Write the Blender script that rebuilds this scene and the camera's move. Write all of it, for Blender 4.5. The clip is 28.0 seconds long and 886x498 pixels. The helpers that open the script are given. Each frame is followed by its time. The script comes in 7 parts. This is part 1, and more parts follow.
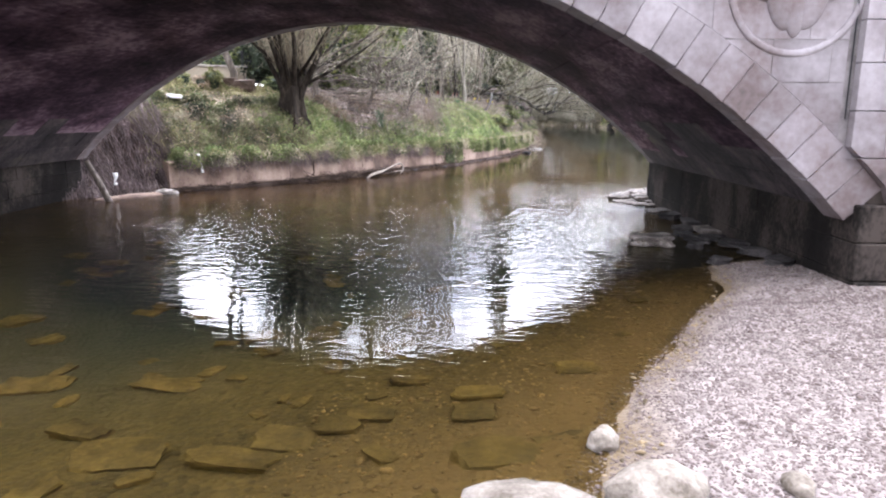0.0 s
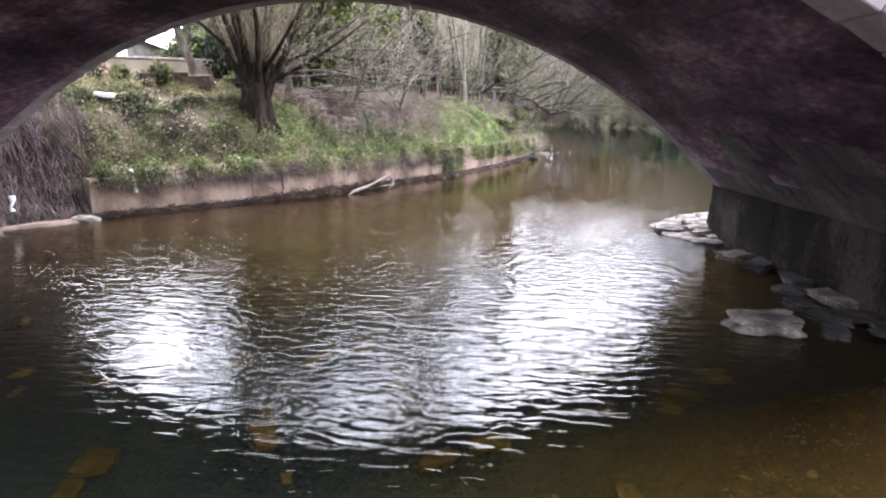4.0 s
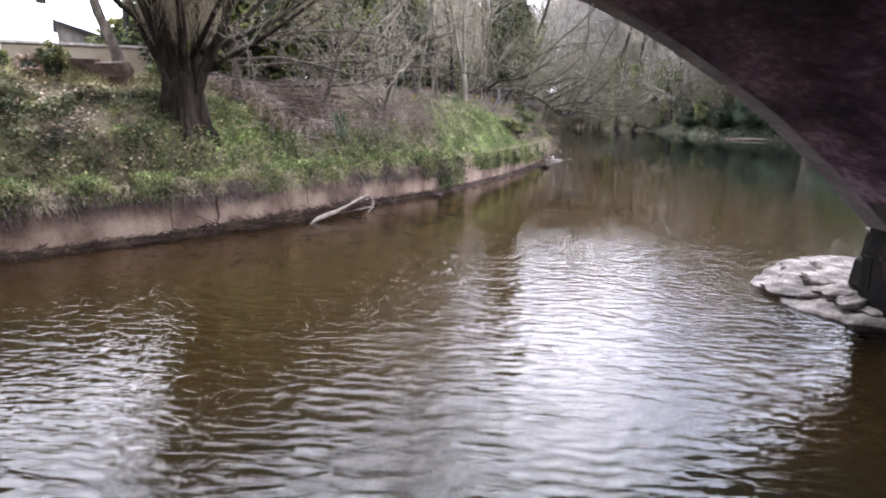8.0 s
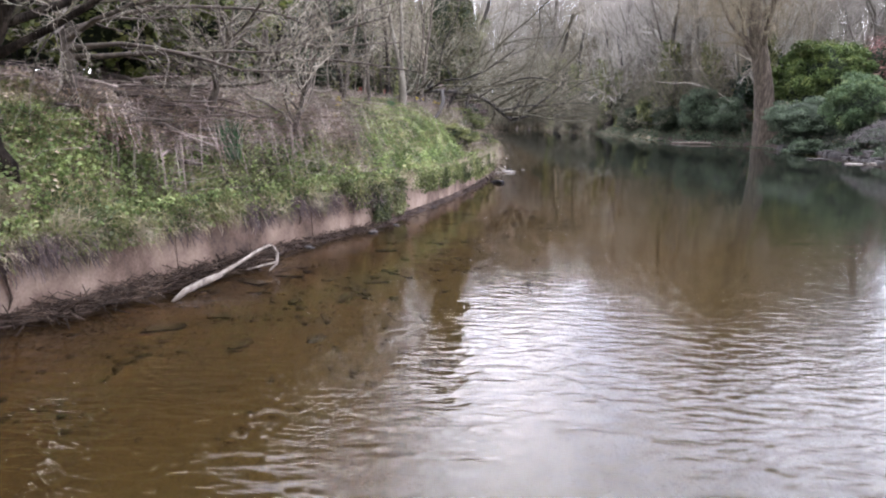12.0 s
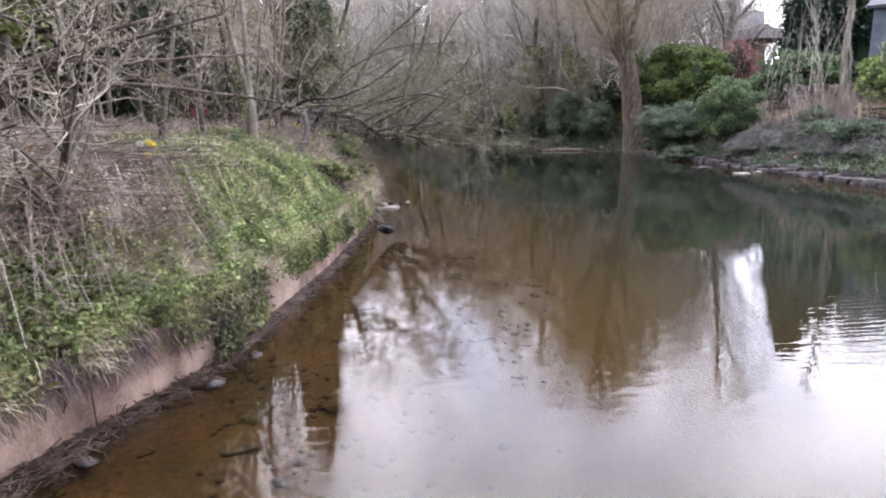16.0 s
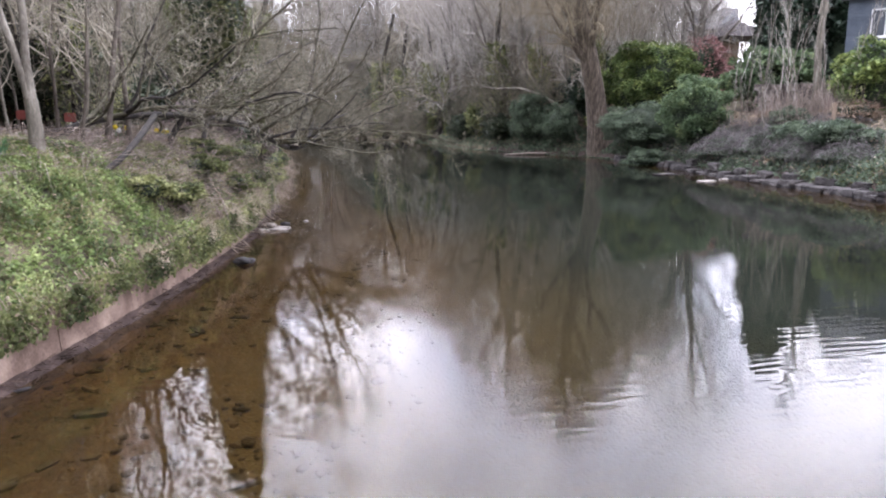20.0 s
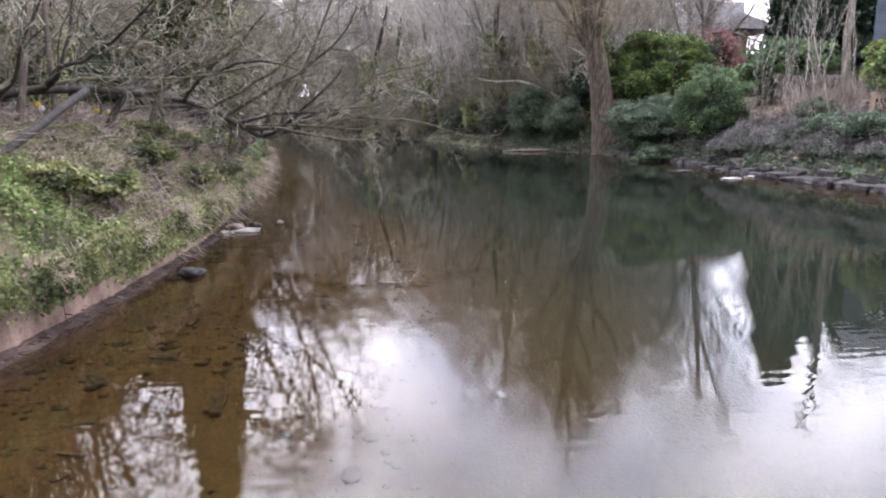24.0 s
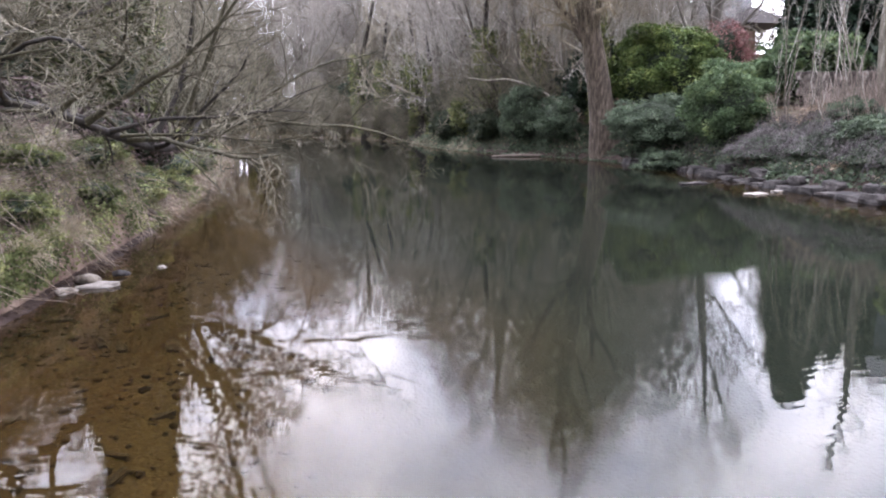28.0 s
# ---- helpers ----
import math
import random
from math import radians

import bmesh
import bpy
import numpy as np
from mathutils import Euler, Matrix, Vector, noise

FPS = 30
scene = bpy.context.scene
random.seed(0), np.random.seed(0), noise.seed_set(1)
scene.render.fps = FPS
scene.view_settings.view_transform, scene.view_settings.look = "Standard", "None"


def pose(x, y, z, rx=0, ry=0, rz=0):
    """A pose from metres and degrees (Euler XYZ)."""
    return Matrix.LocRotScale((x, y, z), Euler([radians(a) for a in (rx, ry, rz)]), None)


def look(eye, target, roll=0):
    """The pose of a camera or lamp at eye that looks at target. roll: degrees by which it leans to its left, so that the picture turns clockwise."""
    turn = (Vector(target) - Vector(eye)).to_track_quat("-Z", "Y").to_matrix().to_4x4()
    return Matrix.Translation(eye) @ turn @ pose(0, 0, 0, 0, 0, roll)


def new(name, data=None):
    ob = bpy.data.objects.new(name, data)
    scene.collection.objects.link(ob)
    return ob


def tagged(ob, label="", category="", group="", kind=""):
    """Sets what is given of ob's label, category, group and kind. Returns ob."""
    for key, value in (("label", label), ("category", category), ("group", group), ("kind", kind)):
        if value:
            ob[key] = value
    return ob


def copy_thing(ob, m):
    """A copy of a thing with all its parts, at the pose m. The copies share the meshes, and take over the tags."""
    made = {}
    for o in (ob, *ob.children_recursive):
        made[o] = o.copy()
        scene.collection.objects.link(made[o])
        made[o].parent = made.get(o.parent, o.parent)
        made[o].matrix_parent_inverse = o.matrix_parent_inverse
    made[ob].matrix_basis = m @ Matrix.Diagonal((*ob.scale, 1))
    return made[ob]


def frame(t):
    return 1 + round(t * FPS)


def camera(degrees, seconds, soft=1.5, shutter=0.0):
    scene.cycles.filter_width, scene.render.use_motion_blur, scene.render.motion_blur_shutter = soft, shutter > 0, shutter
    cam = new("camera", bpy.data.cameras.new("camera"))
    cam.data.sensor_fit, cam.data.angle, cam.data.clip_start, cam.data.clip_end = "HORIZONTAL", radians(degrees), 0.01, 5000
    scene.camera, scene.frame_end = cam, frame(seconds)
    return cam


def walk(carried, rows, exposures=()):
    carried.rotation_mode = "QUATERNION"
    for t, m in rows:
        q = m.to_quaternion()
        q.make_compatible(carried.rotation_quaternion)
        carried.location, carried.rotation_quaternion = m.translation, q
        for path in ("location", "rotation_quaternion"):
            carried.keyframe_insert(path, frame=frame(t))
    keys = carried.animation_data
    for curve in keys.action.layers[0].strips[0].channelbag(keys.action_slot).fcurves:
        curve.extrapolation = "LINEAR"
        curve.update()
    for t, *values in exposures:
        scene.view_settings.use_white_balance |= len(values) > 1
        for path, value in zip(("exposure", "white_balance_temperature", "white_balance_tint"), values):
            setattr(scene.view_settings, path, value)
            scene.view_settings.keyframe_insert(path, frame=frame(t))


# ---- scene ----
cam = camera(67.5, 28.0, soft=2.1)

PATH = [
    (0, (1.792, -4.32, 1.739), (1.563, -2.374, 1.342), 0.4),
    (0.5, (1.769, -4.188, 1.736), (1.541, -2.242, 1.339), 0.4),
    (1, (1.748, -3.893, 1.741), (1.52, -1.946, 1.344), 0.4),
    (1.5, (1.668, -3.487, 1.759), (1.443, -1.54, 1.361), 0.4),
    (2, (1.606, -3.049, 1.781), (1.382, -1.102, 1.381), 0.5),
    (2.5, (1.532, -2.555, 1.813), (1.31, -0.608, 1.411), 0.5),
    (3, (1.445, -2.01, 1.825), (1.226, -0.063, 1.421), 0.5),
    (3.5, (1.383, -1.497, 1.854), (1.167, 0.45, 1.45), 0.6),
    (5.5, (1.28, 0.382, 1.894), (1.063, 2.329, 1.492), 0.7),
    (6, (1.227, 0.924, 1.886), (1.008, 2.871, 1.485), 0.6),
    (6.5, (1.166, 1.454, 1.888), (0.948, 3.401, 1.487), 0.5),
    (7, (1.076, 1.964, 1.894), (0.862, 3.911, 1.491), 0.5),
    (7.5, (1.007, 2.472, 1.869), (0.794, 4.42, 1.468), 0.6),
    (8, (0.958, 2.935, 1.852), (0.747, 4.883, 1.452), 0.6),
    (8.5, (0.913, 3.412, 1.886), (0.7, 5.36, 1.486), 0.6),
    (9, (0.878, 3.896, 1.919), (0.665, 5.845, 1.522), 0.6),
    (9.5, (0.854, 4.391, 1.946), (0.64, 6.34, 1.552), 0.6),
    (10, (0.808, 4.869, 1.988), (0.595, 6.818, 1.592), 0.6),
    (10.5, (0.71, 5.4, 1.987), (0.503, 7.349, 1.59), 0.7),
    (11, (0.636, 5.88, 2.01), (0.49, 7.834, 1.61), 0.9),
    (11.5, (0.611, 6.296, 2.021), (0.534, 8.254, 1.62), 0.9),
    (13.5, (0.075, 8.373, 2.136), (0.236, 10.329, 1.752), -0.2),
    (14, (-0.132, 8.912, 2.252), (0.13, 10.857, 1.865), -0.2),
    (14.5, (-0.267, 9.464, 2.377), (0.093, 11.392, 1.987), -0.2),
    (15, (-0.26, 10.06, 2.472), (0.124, 11.983, 2.082), -0.5),
    (15.5, (-0.095, 10.709, 2.59), (0.288, 12.632, 2.196), -0.5),
    (16, (0.211, 11.447, 2.636), (0.6, 13.369, 2.243), -0.6),
    (16.5, (0.639, 12.228, 2.657), (1.036, 14.148, 2.266), -0.6),
    (17, (1.235, 12.792, 2.725), (1.638, 14.712, 2.334), -0.7),
    (17.5, (1.838, 13.365, 2.789), (2.25, 15.283, 2.397), -0.7),
    (18, (2.393, 13.851, 2.862), (2.811, 15.767, 2.47), -0.6),
    (18.5, (2.692, 14.077, 2.876), (3.115, 15.992, 2.483), -0.6),
    (19, (2.869, 14.172, 2.873), (3.296, 16.086, 2.481), -0.6),
    (19.5, (2.923, 14.184, 2.768), (3.354, 16.098, 2.378), -0.7),
    (20, (2.939, 14.178, 2.637), (3.372, 16.092, 2.249), -0.8),
    (20.5, (2.939, 14.257, 2.53), (3.374, 16.17, 2.144), -0.7),
    (21, (2.941, 14.448, 2.446), (3.38, 16.36, 2.059), -0.6),
    (21.5, (2.963, 14.713, 2.388), (3.405, 16.625, 2.0), -0.6),
    (23.5, (3.225, 16.219, 2.3), (3.671, 18.129, 1.912), -0.5),
    (24, (3.41, 16.743, 2.263), (3.862, 18.653, 1.874), -0.5),
    (24.5, (3.668, 17.288, 2.242), (4.124, 19.196, 1.854), -0.5),
    (25, (3.993, 17.825, 2.275), (4.45, 19.733, 1.886), -0.5),
    (25.5, (4.267, 18.437, 2.305), (4.73, 20.344, 1.916), -0.4),
    (26, (4.612, 18.914, 2.336), (5.067, 20.822, 1.948), -0.5),
    (26.5, (4.853, 19.434, 2.353), (5.308, 21.342, 1.963), -0.6),
    (27, (5.054, 19.904, 2.358), (5.509, 21.812, 1.968), -0.6),
    (27.5, (5.186, 20.315, 2.363), (5.642, 22.223, 1.974), -0.6),
    (28, (5.265, 20.497, 2.358), (5.721, 22.405, 1.97), -0.6),
]
walk(cam, [(t, look(eye, target, roll)) for t, eye, target, roll in PATH], [(0, 0.6, 6500, 15), (3, 0.62, 6500, 15), (6, 0.18, 6500, 18), (8, 0.04, 6500, 17), (11, 0.07, 6500, 17), (14, 0.03, 6500, 19), (20, -0.08, 6500, 20), (28, -0.04, 6500, 20)])

# ---- sky and light: a bright overcast day, the sun veiled ahead ----
SUN_AZ, SUN_EL = radians(24), radians(37)
SUN_WAY = Vector((math.sin(SUN_AZ) * math.cos(SUN_EL), math.cos(SUN_AZ) * math.cos(SUN_EL), math.sin(SUN_EL)))
world = bpy.data.worlds.new("overcast_sky")
scene.world = world
world.use_nodes = True
wn, wl = world.node_tree.nodes, world.node_tree.links
wn.clear()
sky = wn.new("ShaderNodeTexSky")
sky.sky_type, sky.sun_disc = "NISHITA", False
sky.sun_elevation, sky.sun_rotation = SUN_EL, SUN_AZ
sky.air_density, sky.dust_density = 1.0, 4.0
sky_in = wn.new("ShaderNodeTexCoord")
cloud = wn.new("ShaderNodeTexNoise")
cloud.inputs["Scale"].default_value, cloud.inputs["Detail"].default_value = 3.2, 7.0
cloud.inputs["Roughness"].default_value = 0.58
cloud_ramp = wn.new("ShaderNodeValToRGB")
cloud_ramp.color_ramp.elements[0].position, cloud_ramp.color_ramp.elements[1].position = 0.38, 0.62
cloud_ramp.color_ramp.elements[0].color = (0.48, 0.54, 0.68, 1)
cloud_ramp.color_ramp.elements[1].color = (1.08, 1.11, 1.19, 1)
toward = wn.new("ShaderNodeVectorMath")
toward.operation = "DOT_PRODUCT"
toward.inputs[1].default_value = SUN_WAY
glow = wn.new("ShaderNodeMapRange")
glow.interpolation_type = "SMOOTHERSTEP"
glow.inputs[1].default_value, glow.inputs[2].default_value = 0.0, 0.95
glow.inputs[3].default_value, glow.inputs[4].default_value = 30.0, 90.0
veil_col = wn.new("ShaderNodeVectorMath")
veil_col.operation = "SCALE"
veil = wn.new("ShaderNodeMix")
veil.data_type = "RGBA"
veil.inputs[0].default_value = 0.93
bg, out = wn.new("ShaderNodeBackground"), wn.new("ShaderNodeOutputWorld")
bg.inputs[1].default_value = 0.12
wl.new(sky_in.outputs["Generated"], cloud.inputs["Vector"])
wl.new(sky_in.outputs["Generated"], toward.inputs[0])
wl.new(toward.outputs["Value"], glow.inputs[0])
wl.new(cloud.outputs["Fac"], cloud_ramp.inputs["Fac"])
wl.new(cloud_ramp.outputs[0], veil_col.inputs[0])
wl.new(glow.outputs[0], veil_col.inputs["Scale"])
wl.new(sky.outputs[0], veil.inputs[6])
wl.new(veil_col.outputs[0], veil.inputs[7])
wl.new(veil.outputs[2], bg.inputs[0])
wl.new(bg.outputs[0], out.inputs[0])
sun = new("sun", bpy.data.lights.new("sun", "SUN"))
sun.data.energy, sun.data.angle, sun.data.color = 0.8, radians(120), (1.0, 0.97, 0.93)
sun.matrix_world = look(SUN_WAY * 60, (0, 0, 0))

# ---- materials ----
def surface(name, stops, scale=4.0, rough=0.8, bump=0.3, fine=40.0, per=None, spread=0.25, fine_mix=0.35, depth=0.01, stretch=None, metal=0.0, spec=0.4, sub=0.0, trans=0.0):
    """A noise-coloured surface: broad stains, fine grain, relief, and a shade of its own for each piece."""
    m = bpy.data.materials.new(name)
    m.use_nodes = True
    n, l = m.node_tree.nodes, m.node_tree.links
    b = n["Principled BSDF"]
    geo = n.new("ShaderNodeNewGeometry")
    at = geo.outputs["Position"]
    if stretch:
        mp = n.new("ShaderNodeMapping")
        mp.inputs["Scale"].default_value = stretch
        l.new(at, mp.inputs["Vector"])
        at = mp.outputs[0]
    a = n.new("ShaderNodeTexNoise")
    a.inputs["Scale"].default_value, a.inputs["Detail"].default_value, a.inputs["Roughness"].default_value = scale, 5, 0.6
    f = n.new("ShaderNodeTexNoise")
    f.inputs["Scale"].default_value, f.inputs["Detail"].default_value = fine, 4
    l.new(at, a.inputs["Vector"])
    l.new(at, f.inputs["Vector"])
    mix = n.new("ShaderNodeMath")
    mix.operation = "MULTIPLY_ADD"
    l.new(f.outputs["Fac"], mix.inputs[0])
    mix.inputs[1].default_value = fine_mix
    sub_n = n.new("ShaderNodeMath")
    sub_n.operation = "SUBTRACT"
    l.new(a.outputs["Fac"], sub_n.inputs[0])
    sub_n.inputs[1].default_value = fine_mix / 2
    l.new(sub_n.outputs[0], mix.inputs[2])
    ramp = n.new("ShaderNodeValToRGB")
    r = ramp.color_ramp
    while len(r.elements) < len(stops):
        r.elements.new(0.5)
    for e, (p, c) in zip(r.elements, stops):
        e.position, e.color = p, (*c, 1)
    l.new(mix.outputs[0], ramp.inputs["Fac"])
    col = ramp.outputs[0]
    if per:
        src = geo.outputs["Random Per Island"] if per == "island" else n.new("ShaderNodeObjectInfo").outputs["Random"]
        hsv = n.new("ShaderNodeHueSaturation")
        mr = n.new("ShaderNodeMapRange")
        mr.inputs[3].default_value, mr.inputs[4].default_value = 1 - spread, 1 + spread
        l.new(src, mr.inputs[0])
        l.new(mr.outputs[0], hsv.inputs["Value"])
        l.new(col, hsv.inputs["Color"])
        col = hsv.outputs[0]
    l.new(col, b.inputs["Base Color"])
    b.inputs["Roughness"].default_value, b.inputs["Metallic"].default_value = rough, metal
    b.inputs["Specular IOR Level"].default_value = spec
    if bump:
        bp = n.new("ShaderNodeBump")
        bp.inputs["Strength"].default_value, bp.inputs["Distance"].default_value = bump, depth
        l.new(mix.outputs[0], bp.inputs["Height"])
        l.new(bp.outputs[0], b.inputs["Normal"])
    if trans:
        tr, ad = n.new("ShaderNodeBsdfTranslucent"), n.new("ShaderNodeMixShader")
        l.new(col, tr.inputs[0])
        ad.inputs[0].default_value = trans
        l.new(b.outputs[0], ad.inputs[1])
        l.new(tr.outputs[0], ad.inputs[2])
        l.new(ad.outputs[0], n["Material Output"].inputs[0])
    return m


M = {}
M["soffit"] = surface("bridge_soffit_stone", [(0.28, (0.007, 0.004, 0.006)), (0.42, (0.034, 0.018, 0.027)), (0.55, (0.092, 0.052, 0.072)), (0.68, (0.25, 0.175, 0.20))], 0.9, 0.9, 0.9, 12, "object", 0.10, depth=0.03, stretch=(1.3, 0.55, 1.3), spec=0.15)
M["ashlar"] = surface("bridge_face_sandstone", [(0.27, (0.05, 0.042, 0.04)), (0.40, (0.125, 0.096, 0.093)), (0.54, (0.185, 0.163, 0.168)), (0.72, (0.285, 0.262, 0.27))], 1.1, 0.9, 0.6, 18, "object", 0.14, fine_mix=0.2)
# olive algal stain, with the shade low in the arch painted near black
M["algae_shade_stone"] = surface("algae_and_shade_stone", [(0.3, (0.007, 0.006, 0.006)), (0.48, (0.032, 0.024, 0.026)), (0.6, (0.066, 0.052, 0.05)), (0.74, (0.10, 0.094, 0.06))], 1.6, 0.85, 0.9, 16, "object", 0.2, depth=0.03)
M["mortar"] = surface("mortar", [(0.3, (0.10, 0.088, 0.086)), (0.7, (0.21, 0.19, 0.188))], 6, 0.95, 0.3, 80)
# pier stone: brown stains, the gloom inside the arch put into the base colour
M["pier"] = surface("dark_pier_stone", [(0.3, (0.004, 0.0035, 0.003)), (0.5, (0.011, 0.009, 0.008)), (0.66, (0.05, 0.04, 0.034))], 1.2, 0.9, 0.5, 30, "object", 0.12, stretch=(1, 1, 0.6), spec=0.12)
M["concrete"] = surface("buff_concrete", [(0.29, (0.042, 0.026, 0.019)), (0.42, (0.108, 0.07, 0.052)), (0.56, (0.205, 0.144, 0.111)), (0.72, (0.315, 0.24, 0.192))], 1.5, 0.9, 0.4, 45, stretch=(1.0, 1.0, 0.8), fine_mix=0.25)
M["bank"] = surface("bank_soil", [(0.3, (0.028, 0.022, 0.014)), (0.45, (0.07, 0.056, 0.035)), (0.55, (0.095, 0.082, 0.045)), (0.72, (0.17, 0.14, 0.095))], 1.6, 0.95, 0.8, 25, depth=0.05)
M["bark"] = surface("grey_brown_bark", [(0.3, (0.035, 0.028, 0.022)), (0.55, (0.10, 0.082, 0.065)), (0.75, (0.20, 0.17, 0.14))], 9, 0.9, 0.9, 50, depth=0.03, stretch=(1, 1, 0.25))
M["twig"] = surface("bare_twig", [(0.3, (0.19, 0.167, 0.127)), (0.55, (0.385, 0.347, 0.274)), (0.75, (0.60, 0.552, 0.462))], 1.2, 0.85, 0, 12, "island", 0.3)
M["pale_bark"] = surface("pale_bark", [(0.3, (0.07, 0.06, 0.047)), (0.55, (0.165, 0.147, 0.118)), (0.75, (0.33, 0.305, 0.26))], 5, 0.85, 0.5, 40, stretch=(1, 1, 0.3))
M["dark_bark"] = surface("dark_wet_bark", [(0.3, (0.010, 0.008, 0.007)), (0.55, (0.027, 0.022, 0.018)), (0.75, (0.065, 0.053, 0.044))], 8, 0.85, 0.7, 40, stretch=(1, 1, 0.3))
# far twigs and bark: distance haze painted in as a paler grey
M["far_twig"] = surface("hazed_distant_twig", [(0.3, (0.27, 0.245, 0.22)), (0.55, (0.48, 0.45, 0.405)), (0.75, (0.64, 0.61, 0.56))], 0.5, 0.9, 0, 6, "island", 0.35)
M["far_bark"] = surface("hazed_distant_bark", [(0.3, (0.10, 0.09, 0.075)), (0.55, (0.19, 0.172, 0.145)), (0.75, (0.30, 0.275, 0.235))], 3, 0.9, 0.4, 20, stretch=(1, 1, 0.3))
M["willow_twig"] = surface("yellow_brown_willow_twig", [(0.3, (0.13, 0.105, 0.066)), (0.6, (0.275, 0.23, 0.155)), (0.8, (0.44, 0.38, 0.275))], 1.2, 0.8, 0, 12, "island", 0.3)
M["olive_twig"] = surface("olive_grey_twig", [(0.3, (0.085, 0.075, 0.052)), (0.55, (0.19, 0.172, 0.125)), (0.75, (0.34, 0.315, 0.25))], 1.2, 0.85, 0, 12, "island", 0.35)
M["grey_twig"] = surface("grey_brown_thorn_twig", [(0.3, (0.13, 0.113, 0.083)), (0.55, (0.27, 0.241, 0.187)), (0.75, (0.45, 0.41, 0.335))], 1.2, 0.85, 0, 12, "island", 0.35)
M["ivy"] = surface("ivy_leaf", [(0.36, (0.045, 0.058, 0.024)), (0.52, (0.15, 0.17, 0.068)), (0.66, (0.35, 0.36, 0.165))], 1.6, 0.6, 0, 20, "island", 0.4, spec=0.25, trans=0.35)
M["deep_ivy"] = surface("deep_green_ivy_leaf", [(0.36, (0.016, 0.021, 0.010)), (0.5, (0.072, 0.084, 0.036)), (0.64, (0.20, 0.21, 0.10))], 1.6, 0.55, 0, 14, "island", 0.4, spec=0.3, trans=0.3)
M["willow_bark"] = surface("ridged_brown_bark", [(0.3, (0.024, 0.017, 0.012)), (0.5, (0.072, 0.055, 0.041)), (0.72, (0.17, 0.138, 0.108))], 9, 0.9, 1.0, 45, depth=0.04, stretch=(1, 1, 0.2))
M["pollard_bark"] = surface("dark_ridged_willow_bark", [(0.3, (0.006, 0.0045, 0.0032)), (0.5, (0.020, 0.0155, 0.0115)), (0.72, (0.06, 0.048, 0.037))], 9, 0.9, 1.0, 45, depth=0.04, stretch=(1, 1, 0.2), spec=0.1)
M["mossy_bark"] = surface("mossy_olive_bark", [(0.3, (0.026, 0.023, 0.014)), (0.52, (0.072, 0.066, 0.04)), (0.75, (0.15, 0.138, 0.09))], 5, 0.9, 0.5, 40, depth=0.02, stretch=(1, 1, 0.25))
# garden-bank ivy: the blue of distance haze is put into the leaf colour
M["sea_ivy"] = surface("haze_blue_ivy_leaf", [(0.3, (0.036, 0.056, 0.036)), (0.55, (0.095, 0.13, 0.083)), (0.75, (0.24, 0.285, 0.195))], 2.0, 0.6, 0, 20, "island", 0.4, spec=0.25, trans=0.3)
M["laurel"] = surface("glossy_laurel_leaf", [(0.3, (0.045, 0.078, 0.042)), (0.55, (0.12, 0.175, 0.088)), (0.75, (0.31, 0.375, 0.17))], 1.4, 0.6, 0, 10, "island", 0.45, spec=0.2, trans=0.35)
# yellow-green laurel; tones spread wide to paint lit tops and dark undersides
M["sun_laurel"] = surface("yellow_green_laurel_leaf", [(0.3, (0.035, 0.06, 0.022)), (0.5, (0.11, 0.16, 0.055)), (0.72, (0.34, 0.39, 0.13))], 0.9, 0.6, 0, 10, "island", 0.55, spec=0.2, trans=0.25)
M["fresh"] = surface("fresh_green_leaf", [(0.36, (0.065, 0.095, 0.032)), (0.52, (0.19, 0.26, 0.09)), (0.66, (0.40, 0.465, 0.20))], 1.4, 0.6, 0, 15, "island", 0.4, trans=0.42)
M["grass"] = surface("bank_grass", [(0.36, (0.06, 0.066, 0.026)), (0.5, (0.18, 0.185, 0.072)), (0.64, (0.40, 0.365, 0.20))], 1.3, 0.7, 0, 9, "island", 0.4, trans=0.4)
M["straw"] = surface("dead_straw_grass", [(0.3, (0.26, 0.215, 0.15)), (0.5, (0.45, 0.385, 0.28)), (0.7, (0.58, 0.52, 0.40))], 1.3, 0.8, 0, 9, "island", 0.3, trans=0.35)
M["daffodil_leaf"] = surface("blue_green_daffodil_leaf", [(0.3, (0.025, 0.06, 0.03)), (0.5, (0.065, 0.135, 0.062)), (0.7, (0.14, 0.24, 0.115))], 1.3, 0.55, 0, 9, "island", 0.35, trans=0.3)
M["litter"] = surface("brown_leaf_litter", [(0.3, (0.13, 0.09, 0.06)), (0.5, (0.31, 0.235, 0.17)), (0.7, (0.52, 0.435, 0.34))], 1.3, 0.8, 0, 9, "island", 0.5, trans=0.2)
M["bramble"] = surface("bramble_stem", [(0.3, (0.14, 0.105, 0.078)), (0.5, (0.285, 0.225, 0.172)), (0.7, (0.48, 0.41, 0.33))], 1.3, 0.8, 0, 9, "island", 0.4)
M["russet_stem"] = surface("purple_brown_dead_stem", [(0.3, (0.10, 0.075, 0.063)), (0.5, (0.23, 0.18, 0.155)), (0.7, (0.46, 0.395, 0.345))], 1.3, 0.85, 0, 9, "island", 0.45)
M["dead_bramble"] = surface("grey_dead_bramble", [(0.3, (0.035, 0.030, 0.030)), (0.5, (0.082, 0.072, 0.071)), (0.7, (0.21, 0.193, 0.19))], 1.3, 0.85, 0, 9, "island", 0.45)
M["yew"] = surface("yellow_green_yew_spray", [(0.36, (0.035, 0.05, 0.014)), (0.52, (0.11, 0.135, 0.035)), (0.68, (0.25, 0.27, 0.08))], 1.6, 0.7, 0, 9, "island", 0.4, trans=0.25)
